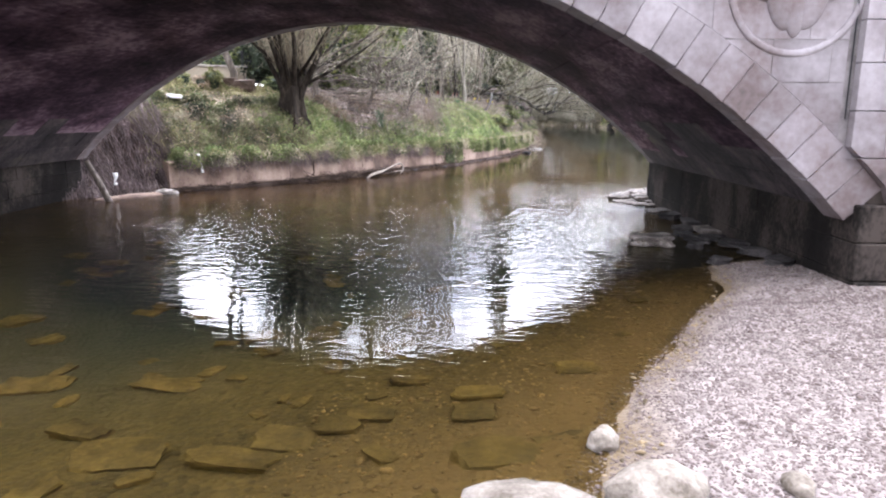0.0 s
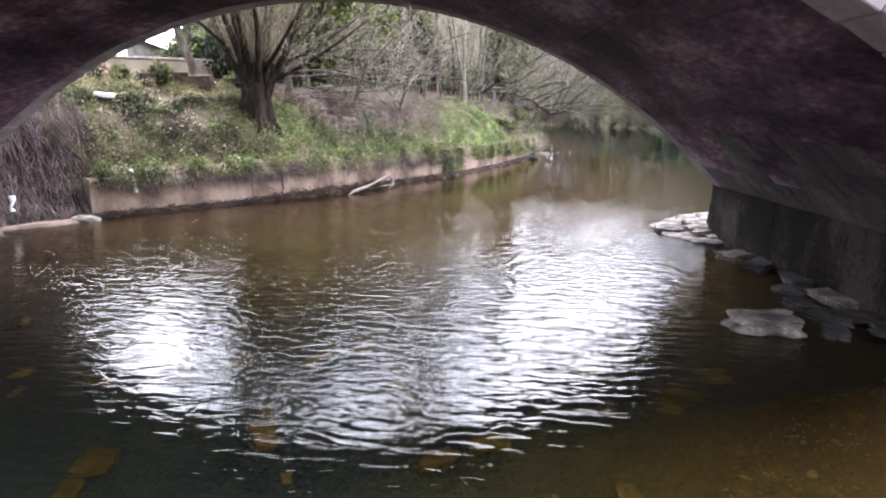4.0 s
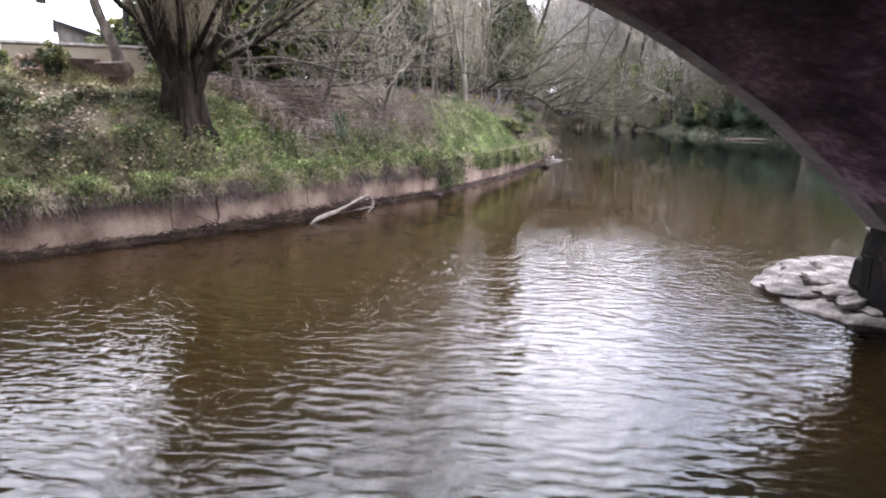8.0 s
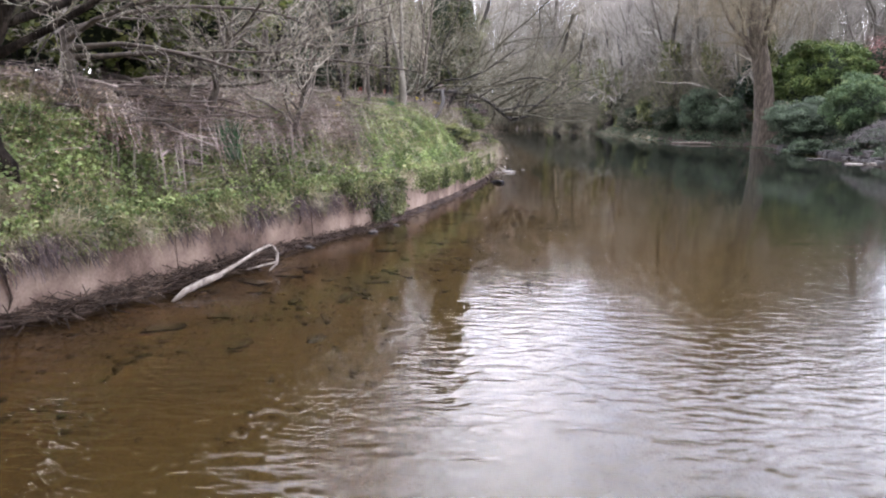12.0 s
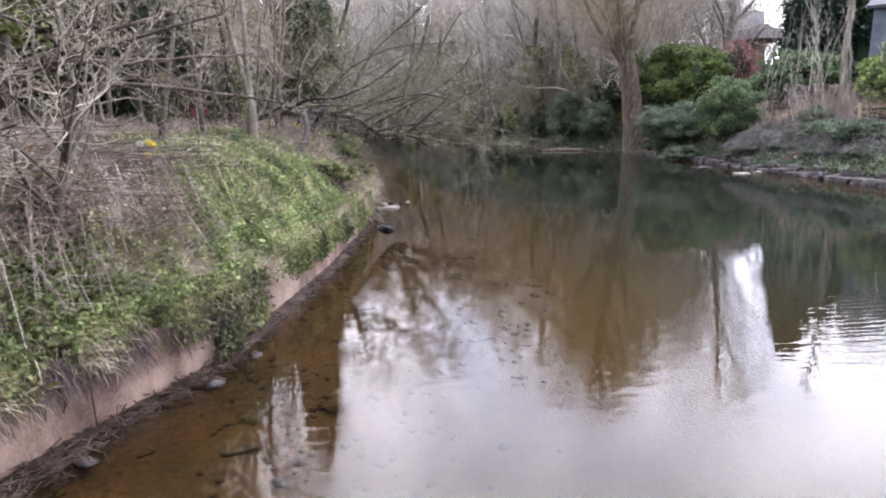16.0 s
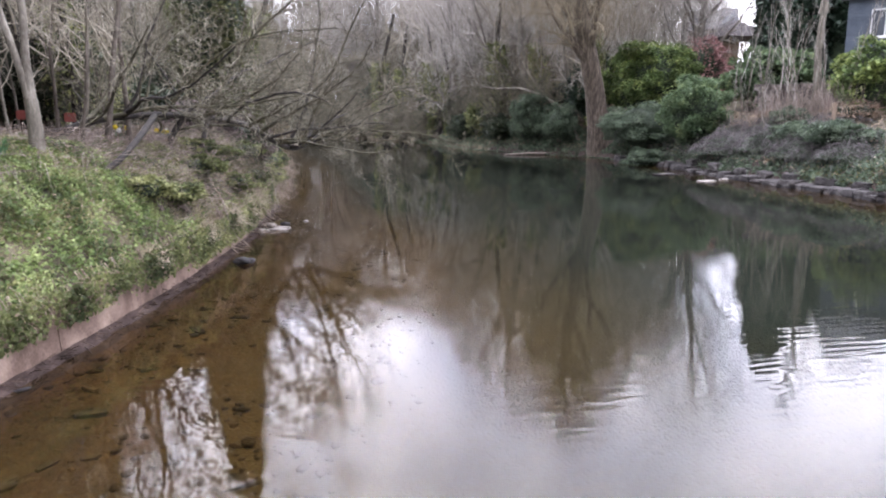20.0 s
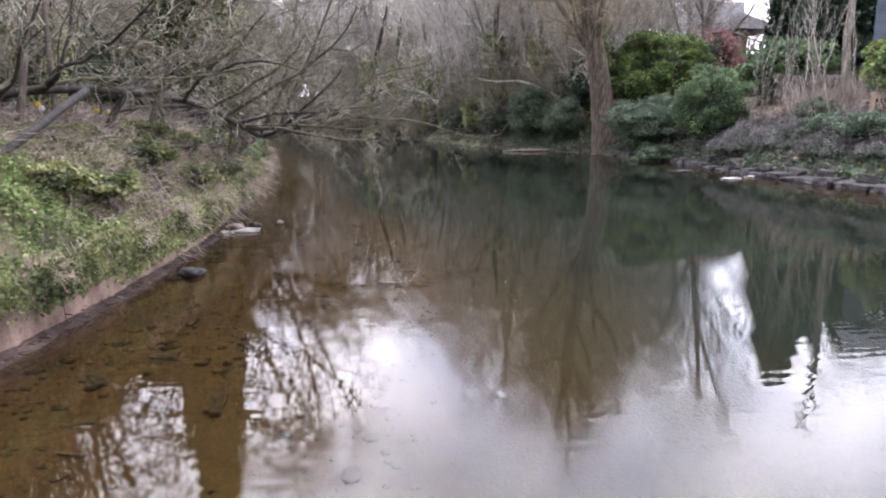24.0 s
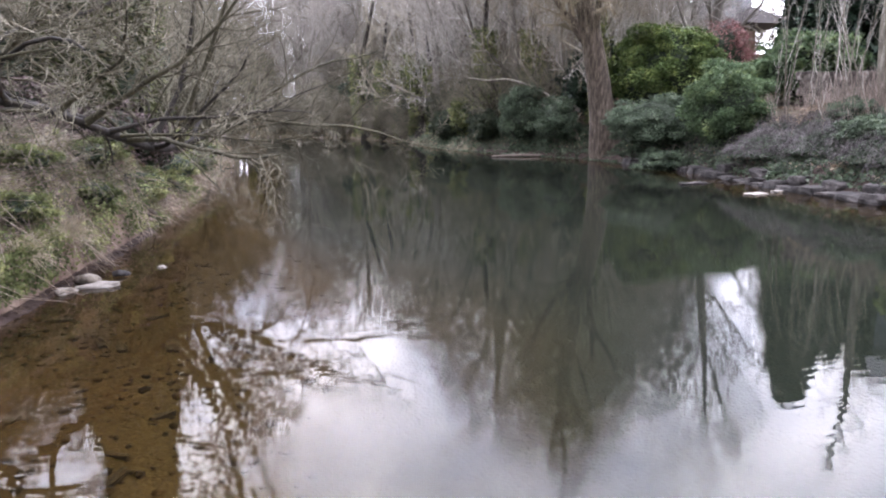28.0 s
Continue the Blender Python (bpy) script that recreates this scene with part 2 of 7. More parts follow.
M["cypress"] = surface("olive_cypress_spray", [(0.3, (0.03, 0.036, 0.012)), (0.55, (0.075, 0.083, 0.03)), (0.75, (0.15, 0.155, 0.062))], 1.0, 0.7, 0, 9, "island", 0.4, trans=0.15)
M["dark_leaf"] = surface("dark_thicket_leaf", [(0.3, (0.018, 0.026, 0.016)), (0.55, (0.045, 0.06, 0.034)), (0.75, (0.11, 0.13, 0.075))], 1.6, 0.6, 0, 12, "island", 0.45, spec=0.3, trans=0.2)
M["conifer"] = surface("dark_conifer_spray", [(0.3, (0.008, 0.02, 0.012)), (0.55, (0.022, 0.045, 0.025)), (0.75, (0.05, 0.085, 0.04))], 2, 0.6, 0, 14, "island", 0.4)
M["red_leaf"] = surface("red_young_leaf", [(0.3, (0.21, 0.085, 0.085)), (0.55, (0.39, 0.21, 0.20)), (0.75, (0.54, 0.37, 0.34))], 2, 0.6, 0, 14, "island", 0.3, trans=0.4)
# near-black green that paints the shade inside shrubs
M["core"] = surface("painted_inner_shade", [(0.3, (0.006, 0.012, 0.005)), (0.6, (0.018, 0.03, 0.012)), (0.8, (0.04, 0.055, 0.02))], 6, 0.8, 0.6, 30, depth=0.05)
M["driftwood"] = surface("bleached_driftwood", [(0.3, (0.07, 0.053, 0.043)), (0.55, (0.19, 0.158, 0.132)), (0.75, (0.34, 0.298, 0.262))], 6, 0.8, 0.6, 60, stretch=(3, 1, 1))
M["debris"] = surface("dark_wet_sticks", [(0.3, (0.022, 0.015, 0.011)), (0.55, (0.065, 0.045, 0.034)), (0.75, (0.15, 0.11, 0.085))], 3, 0.8, 0.2, 30, "island", 0.5, spec=0.15)
M["stone_pale"] = surface("pale_limestone", [(0.3, (0.16, 0.14, 0.12)), (0.55, (0.29, 0.265, 0.24)), (0.75, (0.44, 0.41, 0.38))], 5, 0.85, 0.5, 50, "object", 0.12)
M["boulder"] = surface("weathered_beach_boulder", [(0.3, (0.075, 0.06, 0.045)), (0.5, (0.17, 0.145, 0.12)), (0.72, (0.30, 0.27, 0.235))], 6, 0.9, 0.8, 45, "object", 0.12, depth=0.02)
M["stone_wet"] = surface("brown_wet_river_stone", [(0.3, (0.030, 0.022, 0.008)), (0.55, (0.092, 0.067, 0.024)), (0.75, (0.165, 0.123, 0.048))], 4, 0.7, 0.4, 40, "object", 0.3)
M["stone_silted"] = surface("dark_silted_river_stone", [(0.3, (0.012, 0.008, 0.005)), (0.55, (0.038, 0.024, 0.012)), (0.75, (0.095, 0.062, 0.03))], 4, 0.7, 0.4, 40, "object", 0.45)
M["bed_cobble"] = surface("dark_bed_cobble", [(0.3, (0.008, 0.005, 0.003)), (0.55, (0.035, 0.021, 0.010)), (0.75, (0.11, 0.068, 0.032))], 2, 0.7, 0, 40, "island", 0.5, spec=0.2)
M["stone_bank"] = surface("grey_bank_stone", [(0.3, (0.009, 0.008, 0.0078)), (0.5, (0.028, 0.024, 0.023)), (0.72, (0.095, 0.083, 0.080))], 3, 0.85, 0.6, 40, "object", 0.3)
M["ledge"] = surface("weathered_ledge_rock", [(0.32, (0.022, 0.018, 0.015)), (0.47, (0.075, 0.062, 0.053)), (0.58, (0.16, 0.137, 0.12)), (0.74, (0.33, 0.30, 0.275))], 3.5, 0.85, 0.8, 35, "object", 0.2, depth=0.02)
M["pebble"] = surface("dry_pebbles", [(0.3, (0.092, 0.070, 0.063)), (0.55, (0.146, 0.116, 0.106)), (0.75, (0.22, 0.186, 0.174))], 7, 0.9, 0, 60, "island", 0.14, spec=0.2)
M["wet_pebble"] = surface("wet_brown_pebbles", [(0.3, (0.06, 0.042, 0.021)), (0.55, (0.135, 0.096, 0.05)), (0.75, (0.23, 0.17, 0.095))], 3, 0.6, 0, 60, "island", 0.45)
M["white_render"] = surface("white_house_render", [(0.3, (0.72, 0.72, 0.72)), (0.7, (0.82, 0.82, 0.82))], 2, 0.9, 0.1, 80)
M["beige_render"] = surface("beige_wall_render", [(0.3, (0.22, 0.18, 0.13)), (0.7, (0.36, 0.31, 0.24))], 2, 0.9, 0.2, 60)
M["slate"] = surface("grey_slate", [(0.3, (0.020, 0.019, 0.022)), (0.7, (0.045, 0.044, 0.048))], 3, 0.6, 0.2, 40, "object", 0.2)
M["tile"] = surface("brown_roof_tile", [(0.3, (0.017, 0.012, 0.011)), (0.7, (0.042, 0.029, 0.026))], 3, 0.8, 0.3, 40, "object", 0.2)
M["board"] = surface("weathered_fence_board", [(0.3, (0.12, 0.085, 0.06)), (0.55, (0.24, 0.18, 0.135)), (0.75, (0.36, 0.29, 0.23))], 3, 0.85, 0.4, 50, "object", 0.2, stretch=(1, 1, 0.2))
M["blue_board"] = surface("blue_grey_weatherboard", [(0.3, (0.05, 0.065, 0.088)), (0.7, (0.10, 0.125, 0.155))], 2, 0.6, 0.2, 50, "object", 0.1)
M["iron"] = surface("black_iron", [(0.3, (0.012, 0.012, 0.013)), (0.7, (0.04, 0.04, 0.042))], 8, 0.5, 0.1, 60, metal=0.4)
M["glass"] = surface("window_glass", [(0.3, (0.02, 0.025, 0.03)), (0.7, (0.03, 0.035, 0.04))], 1, 0.05, 0, 20, spec=0.8)
M["plastic"] = surface("white_plastic_scrap", [(0.3, (0.65, 0.65, 0.64)), (0.7, (0.80, 0.80, 0.79))], 9, 0.5, 0.2, 60)
M["yellow"] = surface("daffodil_yellow", [(0.3, (0.70, 0.50, 0.02)), (0.7, (0.85, 0.68, 0.05))], 9, 0.5, 0, 60)
M["red_plastic"] = surface("faded_red_plastic", [(0.3, (0.17, 0.035, 0.028)), (0.7, (0.27, 0.07, 0.055))], 3, 0.6, 0, 30)
M["brick"] = surface("old_red_brick", [(0.3, (0.16, 0.07, 0.05)), (0.7, (0.30, 0.15, 0.11))], 4, 0.9, 0.3, 50, "object", 0.2)
M["root"] = surface("purple_brown_roots", [(0.3, (0.05, 0.034, 0.034)), (0.55, (0.125, 0.092, 0.088)), (0.75, (0.24, 0.19, 0.18))], 3, 0.8, 0.2, 30, "island", 0.45)
M["mud"] = surface("wet_bank_mud", [(0.3, (0.018, 0.012, 0.010)), (0.55, (0.048, 0.033, 0.028)), (0.75, (0.105, 0.076, 0.066))], 3, 0.8, 0.8, 30, depth=0.04, spec=0.12)

# ---- plan of the river: x of each waterline by y ----
LEFT_Y = [-300, -60, -5, 2, 8.0, 8.6, 9.9, 12, 13.6, 16.9, 18.6, 23, 26, 29.5, 33.3, 40, 54, 80, 98, 110, 126, 150]
LEFT_X = [-14, -9.5, -7.8, -7.25, -7.3, -6.9, -5.96, -4.3, -3.36, -1.9, -0.9, 0.45, 1.2, 1.85, 2.2, 2.55, 2.6, 1, -4, -14, -40, -110]
RIGHT_Y = [-300, -60, -14, -6, -1.4, -0.75, 0, 0.9, 2.5, 3.6, 4.3, 9.2, 9.8, 12, 16, 22, 28, 34.6, 39.4, 46.7, 54.7, 60, 69, 88, 104, 116, 132, 160]
RIGHT_X = [9, 6, 2.6, 1.9, 2.2, 2.4, 2.63, 3.07, 3.8, 3.95, 4.9, 4.55, 7, 11, 15.5, 19, 20.0, 20.5, 20.8, 22.2, 21.8, 19.7, 17.6, 16.9, 13, 3, -22, -110]


def left_x(y):
    return np.interp(y, LEFT_Y, LEFT_X)


def right_x(y):
    return np.interp(y, RIGHT_Y, RIGHT_X)


def ripple(x, y, k, s=0.0):
    return np.sin(x * k * 1.3 + s) * np.sin(y * k + 1.7 * s + 0.8) + 0.5 * np.sin(x * k * 2.9 + y * k * 1.1 + s) * np.sin(y * k * 2.3 - x * k * 0.7)


def slope_cos(y):
    return 1 / np.sqrt(1 + ((left_x(y + 0.6) - left_x(y - 0.6)) / 1.2) ** 2)


def ground_z(x, y):
    """Height of the ground: bed, banks and beach as one sheet. The water lies at 0."""
    x, y = np.asarray(x, float), np.asarray(y, float)
    dl = (left_x(y) - x) * slope_cos(y)
    dr = x - right_x(y)
    wall = np.clip((y - 9.6) / 0.8, 0, 1) * np.clip((38 - y) / 3, 0, 1)
    bank_l = np.interp(dl, [0, 0.14, 0.2, 0.4, 0.62, 1.0, 1.6, 2.5, 5, 20, 60, 160], [-0.05, -0.05, 0.62, 1.0, 1.33, 1.72, 2.04, 2.28, 2.42, 2.8, 8.0, 24])
    soft_l = np.interp(dl, [0, 0.4, 0.9, 1.3, 2.5, 5, 20, 60, 160], [-0.02, 0.25, 0.7, 1.5, 2.1, 2.3, 2.7, 8.0, 24])
    hl = soft_l + (bank_l - soft_l) * wall + 0.07 * ripple(x, y, 1.1) * np.clip(dl - 0.15, 0, 1)
    beach = np.interp(dr, [0, 0.5, 2, 5, 9, 14, 30, 80], [0.0, 0.06, 0.17, 0.4, 1.2, 2.2, 3, 6]) + 0.012 * ripple(x, y, 2.1, 1)
    bank_r = np.interp(dr, [0, 0.3, 0.5, 1, 3, 6, 12, 40, 90, 200], [-0.05, -0.05, 0.3, 0.7, 1.5, 2.3, 3.3, 4.2, 6, 9]) + 0.08 * ripple(x, y, 0.9, 2) * np.clip(dr, 0, 1)
    hr = beach + (bank_r - beach) * np.clip((y - 9.0) / 6, 0, 1)
    # deepened from the bridge up, so the dark channel colour stands for shade there
    deep = 1.1 - 0.65 * np.clip((2.5 - y) / 4.5, 0, 1) + 0.45 * np.clip((y - 1.8) / 2.5, 0, 1) + 0.3 * np.clip((y - 15) / 12, 0, 1)
    fl = np.interp(-dl, [0, 0.3, 2.2, 4.5, 9], [0.0, 0.12, 0.32, 0.8, 1.0])
    fr = np.interp(-dr, [0, 0.5, 2, 4, 7], [0.0, 0.10, 0.42, 0.8, 1.0])
    fr = fr + (np.interp(-dr, [0, 0.2, 0.9, 2.2], [0.0, 0.25, 0.8, 1.0]) - fr) * np.clip((y - 3.0) / 2.5, 0, 1)
    fl = fl + (np.interp(-dl, [0, 0.3, 1.5, 3.5], [0.0, 0.2, 0.6, 1.0]) - fl) * np.clip((y - 29) / 8, 0, 1)
    bed = -deep * np.minimum(fl, fr) + 0.02 * ripple(x, y, 2.4, 3) * np.clip(np.minimum(-dl, -dr), 0, 1)
    hl = hl + 0.20 * np.exp(-((x + 4.42) ** 2 + (y - 13.25) ** 2) / 0.6) * np.clip((dl - 0.2) / 0.4, 0, 1)
    return np.where(dl > 0, hl, np.where(dr > 0, hr, bed))


def axis(stops):
    out = []
    for (a, b, step) in stops:
        out += list(np.arange(a, b - 1e-6, step))
    return np.array(out + [stops[-1][1]])


def sheet(name, xs, ys, zf, mats, pick=None):
    gx, gy = np.meshgrid(xs, ys)
    v = np.stack([gx, gy, zf(gx, gy)], -1).reshape(-1, 3)
    nx, ny = len(xs), len(ys)
    i = (np.arange(ny - 1)[:, None] * nx + np.arange(nx - 1)).ravel()
    f = np.stack([i, i + 1, i + nx + 1, i + nx], -1)
    me = bpy.data.meshes.new(name)
    me.from_pydata(v.tolist(), [], f.tolist())
    for m in mats:
        me.materials.append(m)
    if pick is not None:
        me.polygons.foreach_set("material_index", pick(v[f].mean(1)).astype(np.int32))
    me.polygons.foreach_set("use_smooth", np.ones(len(f), bool))
    return new(name, me)


def bed_material():
    """Gravel and silt: pale and dry on the beach, olive brown below the bridge, redder above it; the light lost in deep
    water is painted dark in the channel.
    """
    m = bpy.data.materials.new("river_gravel")
    m.use_nodes = True
    n, l = m.node_tree.nodes, m.node_tree.links
    b = n["Principled BSDF"]
    geo = n.new("ShaderNodeNewGeometry")
    vor = n.new("ShaderNodeTexVoronoi")
    vor.inputs["Scale"].default_value = 24
    big = n.new("ShaderNodeTexNoise")
    big.inputs["Scale"].default_value, big.inputs["Detail"].default_value = 1.3, 5
    l.new(geo.outputs["Position"], vor.inputs["Vector"])
    l.new(geo.outputs["Position"], big.inputs["Vector"])
    sep = n.new("ShaderNodeSeparateXYZ")
    l.new(geo.outputs["Position"], sep.inputs[0])

    def span(src, a, c, top=1.0, soft=False):
        mr = n.new("ShaderNodeMapRange")
        if soft:
            mr.interpolation_type = "SMOOTHSTEP"
        mr.inputs[1].default_value, mr.inputs[2].default_value, mr.inputs[4].default_value = a, c, top
        l.new(src, mr.inputs[0])
        return mr.outputs[0]

    def blend(fac, one, two):
        mx = n.new("ShaderNodeMix")
        mx.data_type = "RGBA"
        l.new(fac, mx.inputs[0])
        for k, v in ((6, one), (7, two)):
            if isinstance(v, tuple):
                mx.inputs[k].default_value = (*v, 1)
            else:
                l.new(v, mx.inputs[k])
        return mx.outputs[2]

    def ramp(src, a, c, low, high):
        r = n.new("ShaderNodeValToRGB")
        r.color_ramp.elements[0].position, r.color_ramp.elements[1].position = a, c
        r.color_ramp.elements[0].color, r.color_ramp.elements[1].color = (*low, 1), (*high, 1)
        l.new(src, r.inputs["Fac"])
        return r.outputs[0]

    level = n.new("ShaderNodeMath")
    level.operation = "MULTIPLY_ADD"
    l.new(big.outputs["Fac"], level.inputs[0])
    level.inputs[1].default_value = 0.06
    l.new(sep.outputs["Z"], level.inputs[2])
    half = n.new("ShaderNodeMix")
    half.data_type = "FLOAT"
    half.inputs[0].default_value = 0.6
    l.new(vor.outputs["Color"], half.inputs[2])
    l.new(big.outputs["Fac"], half.inputs[3])
    z, stain = sep.outputs["Z"], half.outputs[0]

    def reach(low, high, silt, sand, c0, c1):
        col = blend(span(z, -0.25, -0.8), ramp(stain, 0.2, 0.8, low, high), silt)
        # dim light of deep water, put into the bed as a blue-black colour
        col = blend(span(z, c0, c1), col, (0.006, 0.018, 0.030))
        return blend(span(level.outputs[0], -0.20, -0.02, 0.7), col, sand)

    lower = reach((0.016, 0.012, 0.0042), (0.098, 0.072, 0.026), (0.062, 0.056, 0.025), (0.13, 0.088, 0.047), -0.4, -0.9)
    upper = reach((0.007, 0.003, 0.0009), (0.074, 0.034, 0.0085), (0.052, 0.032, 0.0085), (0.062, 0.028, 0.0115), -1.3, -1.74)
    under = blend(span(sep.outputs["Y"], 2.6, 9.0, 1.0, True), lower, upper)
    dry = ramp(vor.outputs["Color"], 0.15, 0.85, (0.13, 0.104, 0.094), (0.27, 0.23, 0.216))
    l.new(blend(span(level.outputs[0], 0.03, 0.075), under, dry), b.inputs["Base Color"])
    b.inputs["Roughness"].default_value = 0.85
    bp = n.new("ShaderNodeBump")
    bp.inputs["Strength"].default_value, bp.inputs["Distance"].default_value = 0.8, 0.02
    bp.invert = True
    l.new(vor.outputs["Distance"], bp.inputs["Height"])
    l.new(bp.outputs[0], b.inputs["Normal"])
    return m


def water_material():
    m = bpy.data.materials.new("river_water")
    m.use_nodes = True
    n, l = m.node_tree.nodes, m.node_tree.links
    n.remove(n["Principled BSDF"])
    body, gloss, fres, film = (n.new("ShaderNode" + k) for k in ("BsdfRefraction", "BsdfGlossy", "Fresnel", "MixShader"))
    body.inputs["Color"].default_value = (0.76, 0.69, 0.48, 1)
    gloss.inputs["Color"].default_value = (0.80, 0.80, 0.82, 1)
    body.inputs["Roughness"].default_value = gloss.inputs["Roughness"].default_value = 0.0
    body.inputs["IOR"].default_value = fres.inputs["IOR"].default_value = 1.333
    l.new(fres.outputs[0], film.inputs[0])
    l.new(body.outputs[0], film.inputs[1])
    l.new(gloss.outputs[0], film.inputs[2])
    l.new(film.outputs[0], n["Material Output"].inputs[0])
    geo = n.new("ShaderNodeNewGeometry")
    mp = n.new("ShaderNodeMapping")
    mp.inputs["Scale"].default_value = (0.42, 1.0, 1.0)
    mp.inputs["Rotation"].default_value = (0, 0, radians(10))
    l.new(geo.outputs["Position"], mp.inputs["Vector"])
    a = n.new("ShaderNodeTexNoise")
    a.inputs["Scale"].default_value, a.inputs["Detail"].default_value, a.inputs["Distortion"].default_value = 10.5, 1.8, 0.5
    c = n.new("ShaderNodeTexNoise")
    c.inputs["Scale"].default_value, c.inputs["Detail"].default_value = 0.22, 2.0
    l.new(mp.outputs[0], a.inputs["Vector"])
    l.new(geo.outputs["Position"], c.inputs["Vector"])
    calm = n.new("ShaderNodeMapRange")
    calm.inputs[1].default_value, calm.inputs[2].default_value = 0.35, 0.65
    calm.inputs[3].default_value, calm.inputs[4].default_value = 0.65, 1.0
    l.new(c.outputs["Fac"], calm.inputs[0])
    sep = n.new("ShaderNodeSeparateXYZ")
    l.new(geo.outputs["Position"], sep.inputs[0])
    run = n.new("ShaderNodeMapRange")
    run.interpolation_type = "SMOOTHSTEP"
    run.inputs[1].default_value, run.inputs[2].default_value = 10.0, 17.0
    run.inputs[3].default_value, run.inputs[4].default_value = 1.0, 0.05
    l.new(sep.outputs["Y"], run.inputs[0])
    lee = n.new("ShaderNodeMapRange")
    lee.interpolation_type = "SMOOTHSTEP"
    lee.inputs[1].default_value, lee.inputs[2].default_value = -0.8, 5.5
    lee.inputs[3].default_value, lee.inputs[4].default_value = 0.32, 1.0
    l.new(sep.outputs["Y"], lee.inputs[0])
    breeze = n.new("ShaderNodeMath")
    breeze.operation = "MULTIPLY"
    l.new(run.outputs[0], breeze.inputs[0])
    l.new(lee.outputs[0], breeze.inputs[1])
    both = n.new("ShaderNodeMath")
    both.operation = "MULTIPLY"
    l.new(breeze.outputs[0], both.inputs[0])
    l.new(calm.outputs[0], both.inputs[1])
    h = n.new("ShaderNodeMath")
    h.operation = "MULTIPLY"
    l.new(a.outputs["Fac"], h.inputs[0])
    l.new(both.outputs[0], h.inputs[1])
    bp = n.new("ShaderNodeBump")
    bp.inputs["Strength"].default_value, bp.inputs["Distance"].default_value = 1.0, 0.019
    w = n.new("ShaderNodeTexNoise")
    w.inputs["Scale"].default_value, w.inputs["Detail"].default_value = 5.6, 0.6
    l.new(mp.outputs[0], w.inputs["Vector"])
    swell = n.new("ShaderNodeMath")
    swell.operation = "MULTIPLY_ADD"
    l.new(w.outputs["Fac"], swell.inputs[0])
    swell.inputs[1].default_value = 0.16
    rings = n.new("ShaderNodeTexWave")
    rings.bands_direction = "Y"
    rings.inputs["Scale"].default_value, rings.inputs["Distortion"].default_value, rings.inputs["Detail"].default_value, rings.inputs["Detail Scale"].default_value = 2.1, 5.0, 2.0, 0.8
    l.new(mp.outputs[0], rings.inputs["Vector"])
    patch = n.new("ShaderNodeMapRange")
    patch.inputs[1].default_value, patch.inputs[2].default_value = 0.42, 0.60
    patch.inputs[3].default_value, patch.inputs[4].default_value = 0.01, 0.055
    l.new(c.outputs["Fac"], patch.inputs[0])
    ringed = n.new("ShaderNodeMath")
    ringed.operation = "MULTIPLY_ADD"
    l.new(rings.outputs["Fac"], ringed.inputs[0])
    l.new(patch.outputs[0], ringed.inputs[1])
    l.new(h.outputs[0], ringed.inputs[2])
    l.new(ringed.outputs[0], swell.inputs[2])
    still = n.new("ShaderNodeMapRange")
    still.interpolation_type = "SMOOTHSTEP"
    still.inputs[1].default_value, still.inputs[2].default_value = 13.0, 26.0
    still.inputs[3].default_value, still.inputs[4].default_value = 1.0, 0.22
    l.new(sep.outputs["Y"], still.inputs[0])
    level = n.new("ShaderNodeMath")
    level.operation = "MULTIPLY"
    sheltered = n.new("ShaderNodeMath")
    sheltered.operation = "MULTIPLY"
    l.new(swell.outputs[0], sheltered.inputs[0])
    l.new(lee.outputs[0], sheltered.inputs[1])
    l.new(sheltered.outputs[0], level.inputs[0])
    l.new(still.outputs[0], level.inputs[1])
    l.new(level.outputs[0], bp.inputs["Height"])
    for node in (body, gloss, fres):
        l.new(bp.outputs[0], node.inputs["Normal"])
    return m


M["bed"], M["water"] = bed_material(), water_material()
GX = axis([(-600, -100, 60), (-100, -30, 8), (-30, -10, 1.0), (-10, 6, 0.14), (6, 26, 0.4), (26, 60, 2), (60, 120, 10), (120, 660, 60)])
GY = axis([(-400, -60, 40), (-60, -12, 3), (-12, -6, 0.5), (-6, 42, 0.16), (42, 70, 0.6), (70, 140, 2), (140, 300, 20), (300, 800, 60)])


def on_bank(c):
    x, y = c[:, 0], c[:, 1]
    bank = (x < left_x(y) + 0.02) & (y > 7.6) | (x > right_x(y) - 0.02) & (y > 10) | (c[:, 2] > 0.0) & (y > 10) | (c[:, 2] > -0.6) & (y > 41) | (x < left_x(y) - 0.6) & (y <= 7.6) | (x > right_x(y) + 5) & (y <= 10)
    foot = (x < left_x(y) + 0.02) & (x > left_x(y) - 2.3) & (y < 10.1) | (x > right_x(y) - 0.6) & (x < right_x(y) + 1.1) & (y > 12) & (y < 66) | (x < left_x(y) + 0.5) & (x > left_x(y) - 0.6) & (y > 36) & (y < 56)
    return np.where(bank, 1 + (bank & foot), 0)


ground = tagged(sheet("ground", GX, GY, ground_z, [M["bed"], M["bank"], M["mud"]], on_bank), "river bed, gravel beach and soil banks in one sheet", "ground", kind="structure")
water = tagged(sheet("water", np.linspace(-60, 34, 40), np.linspace(-60, 150, 60), lambda x, y: 0 * x, [M["water"]]), "brown rippled river water reflecting trees and sky", "water", kind="structure")
water.visible_shadow = False


def part(name, bm, material, parent, label=""):
    me = bpy.data.meshes.new(name)
    bm.to_mesh(me)
    bm.free()
    me.materials.append(material)
    ob = new(name, me)
    ob.parent = parent
    return tagged(ob, label)


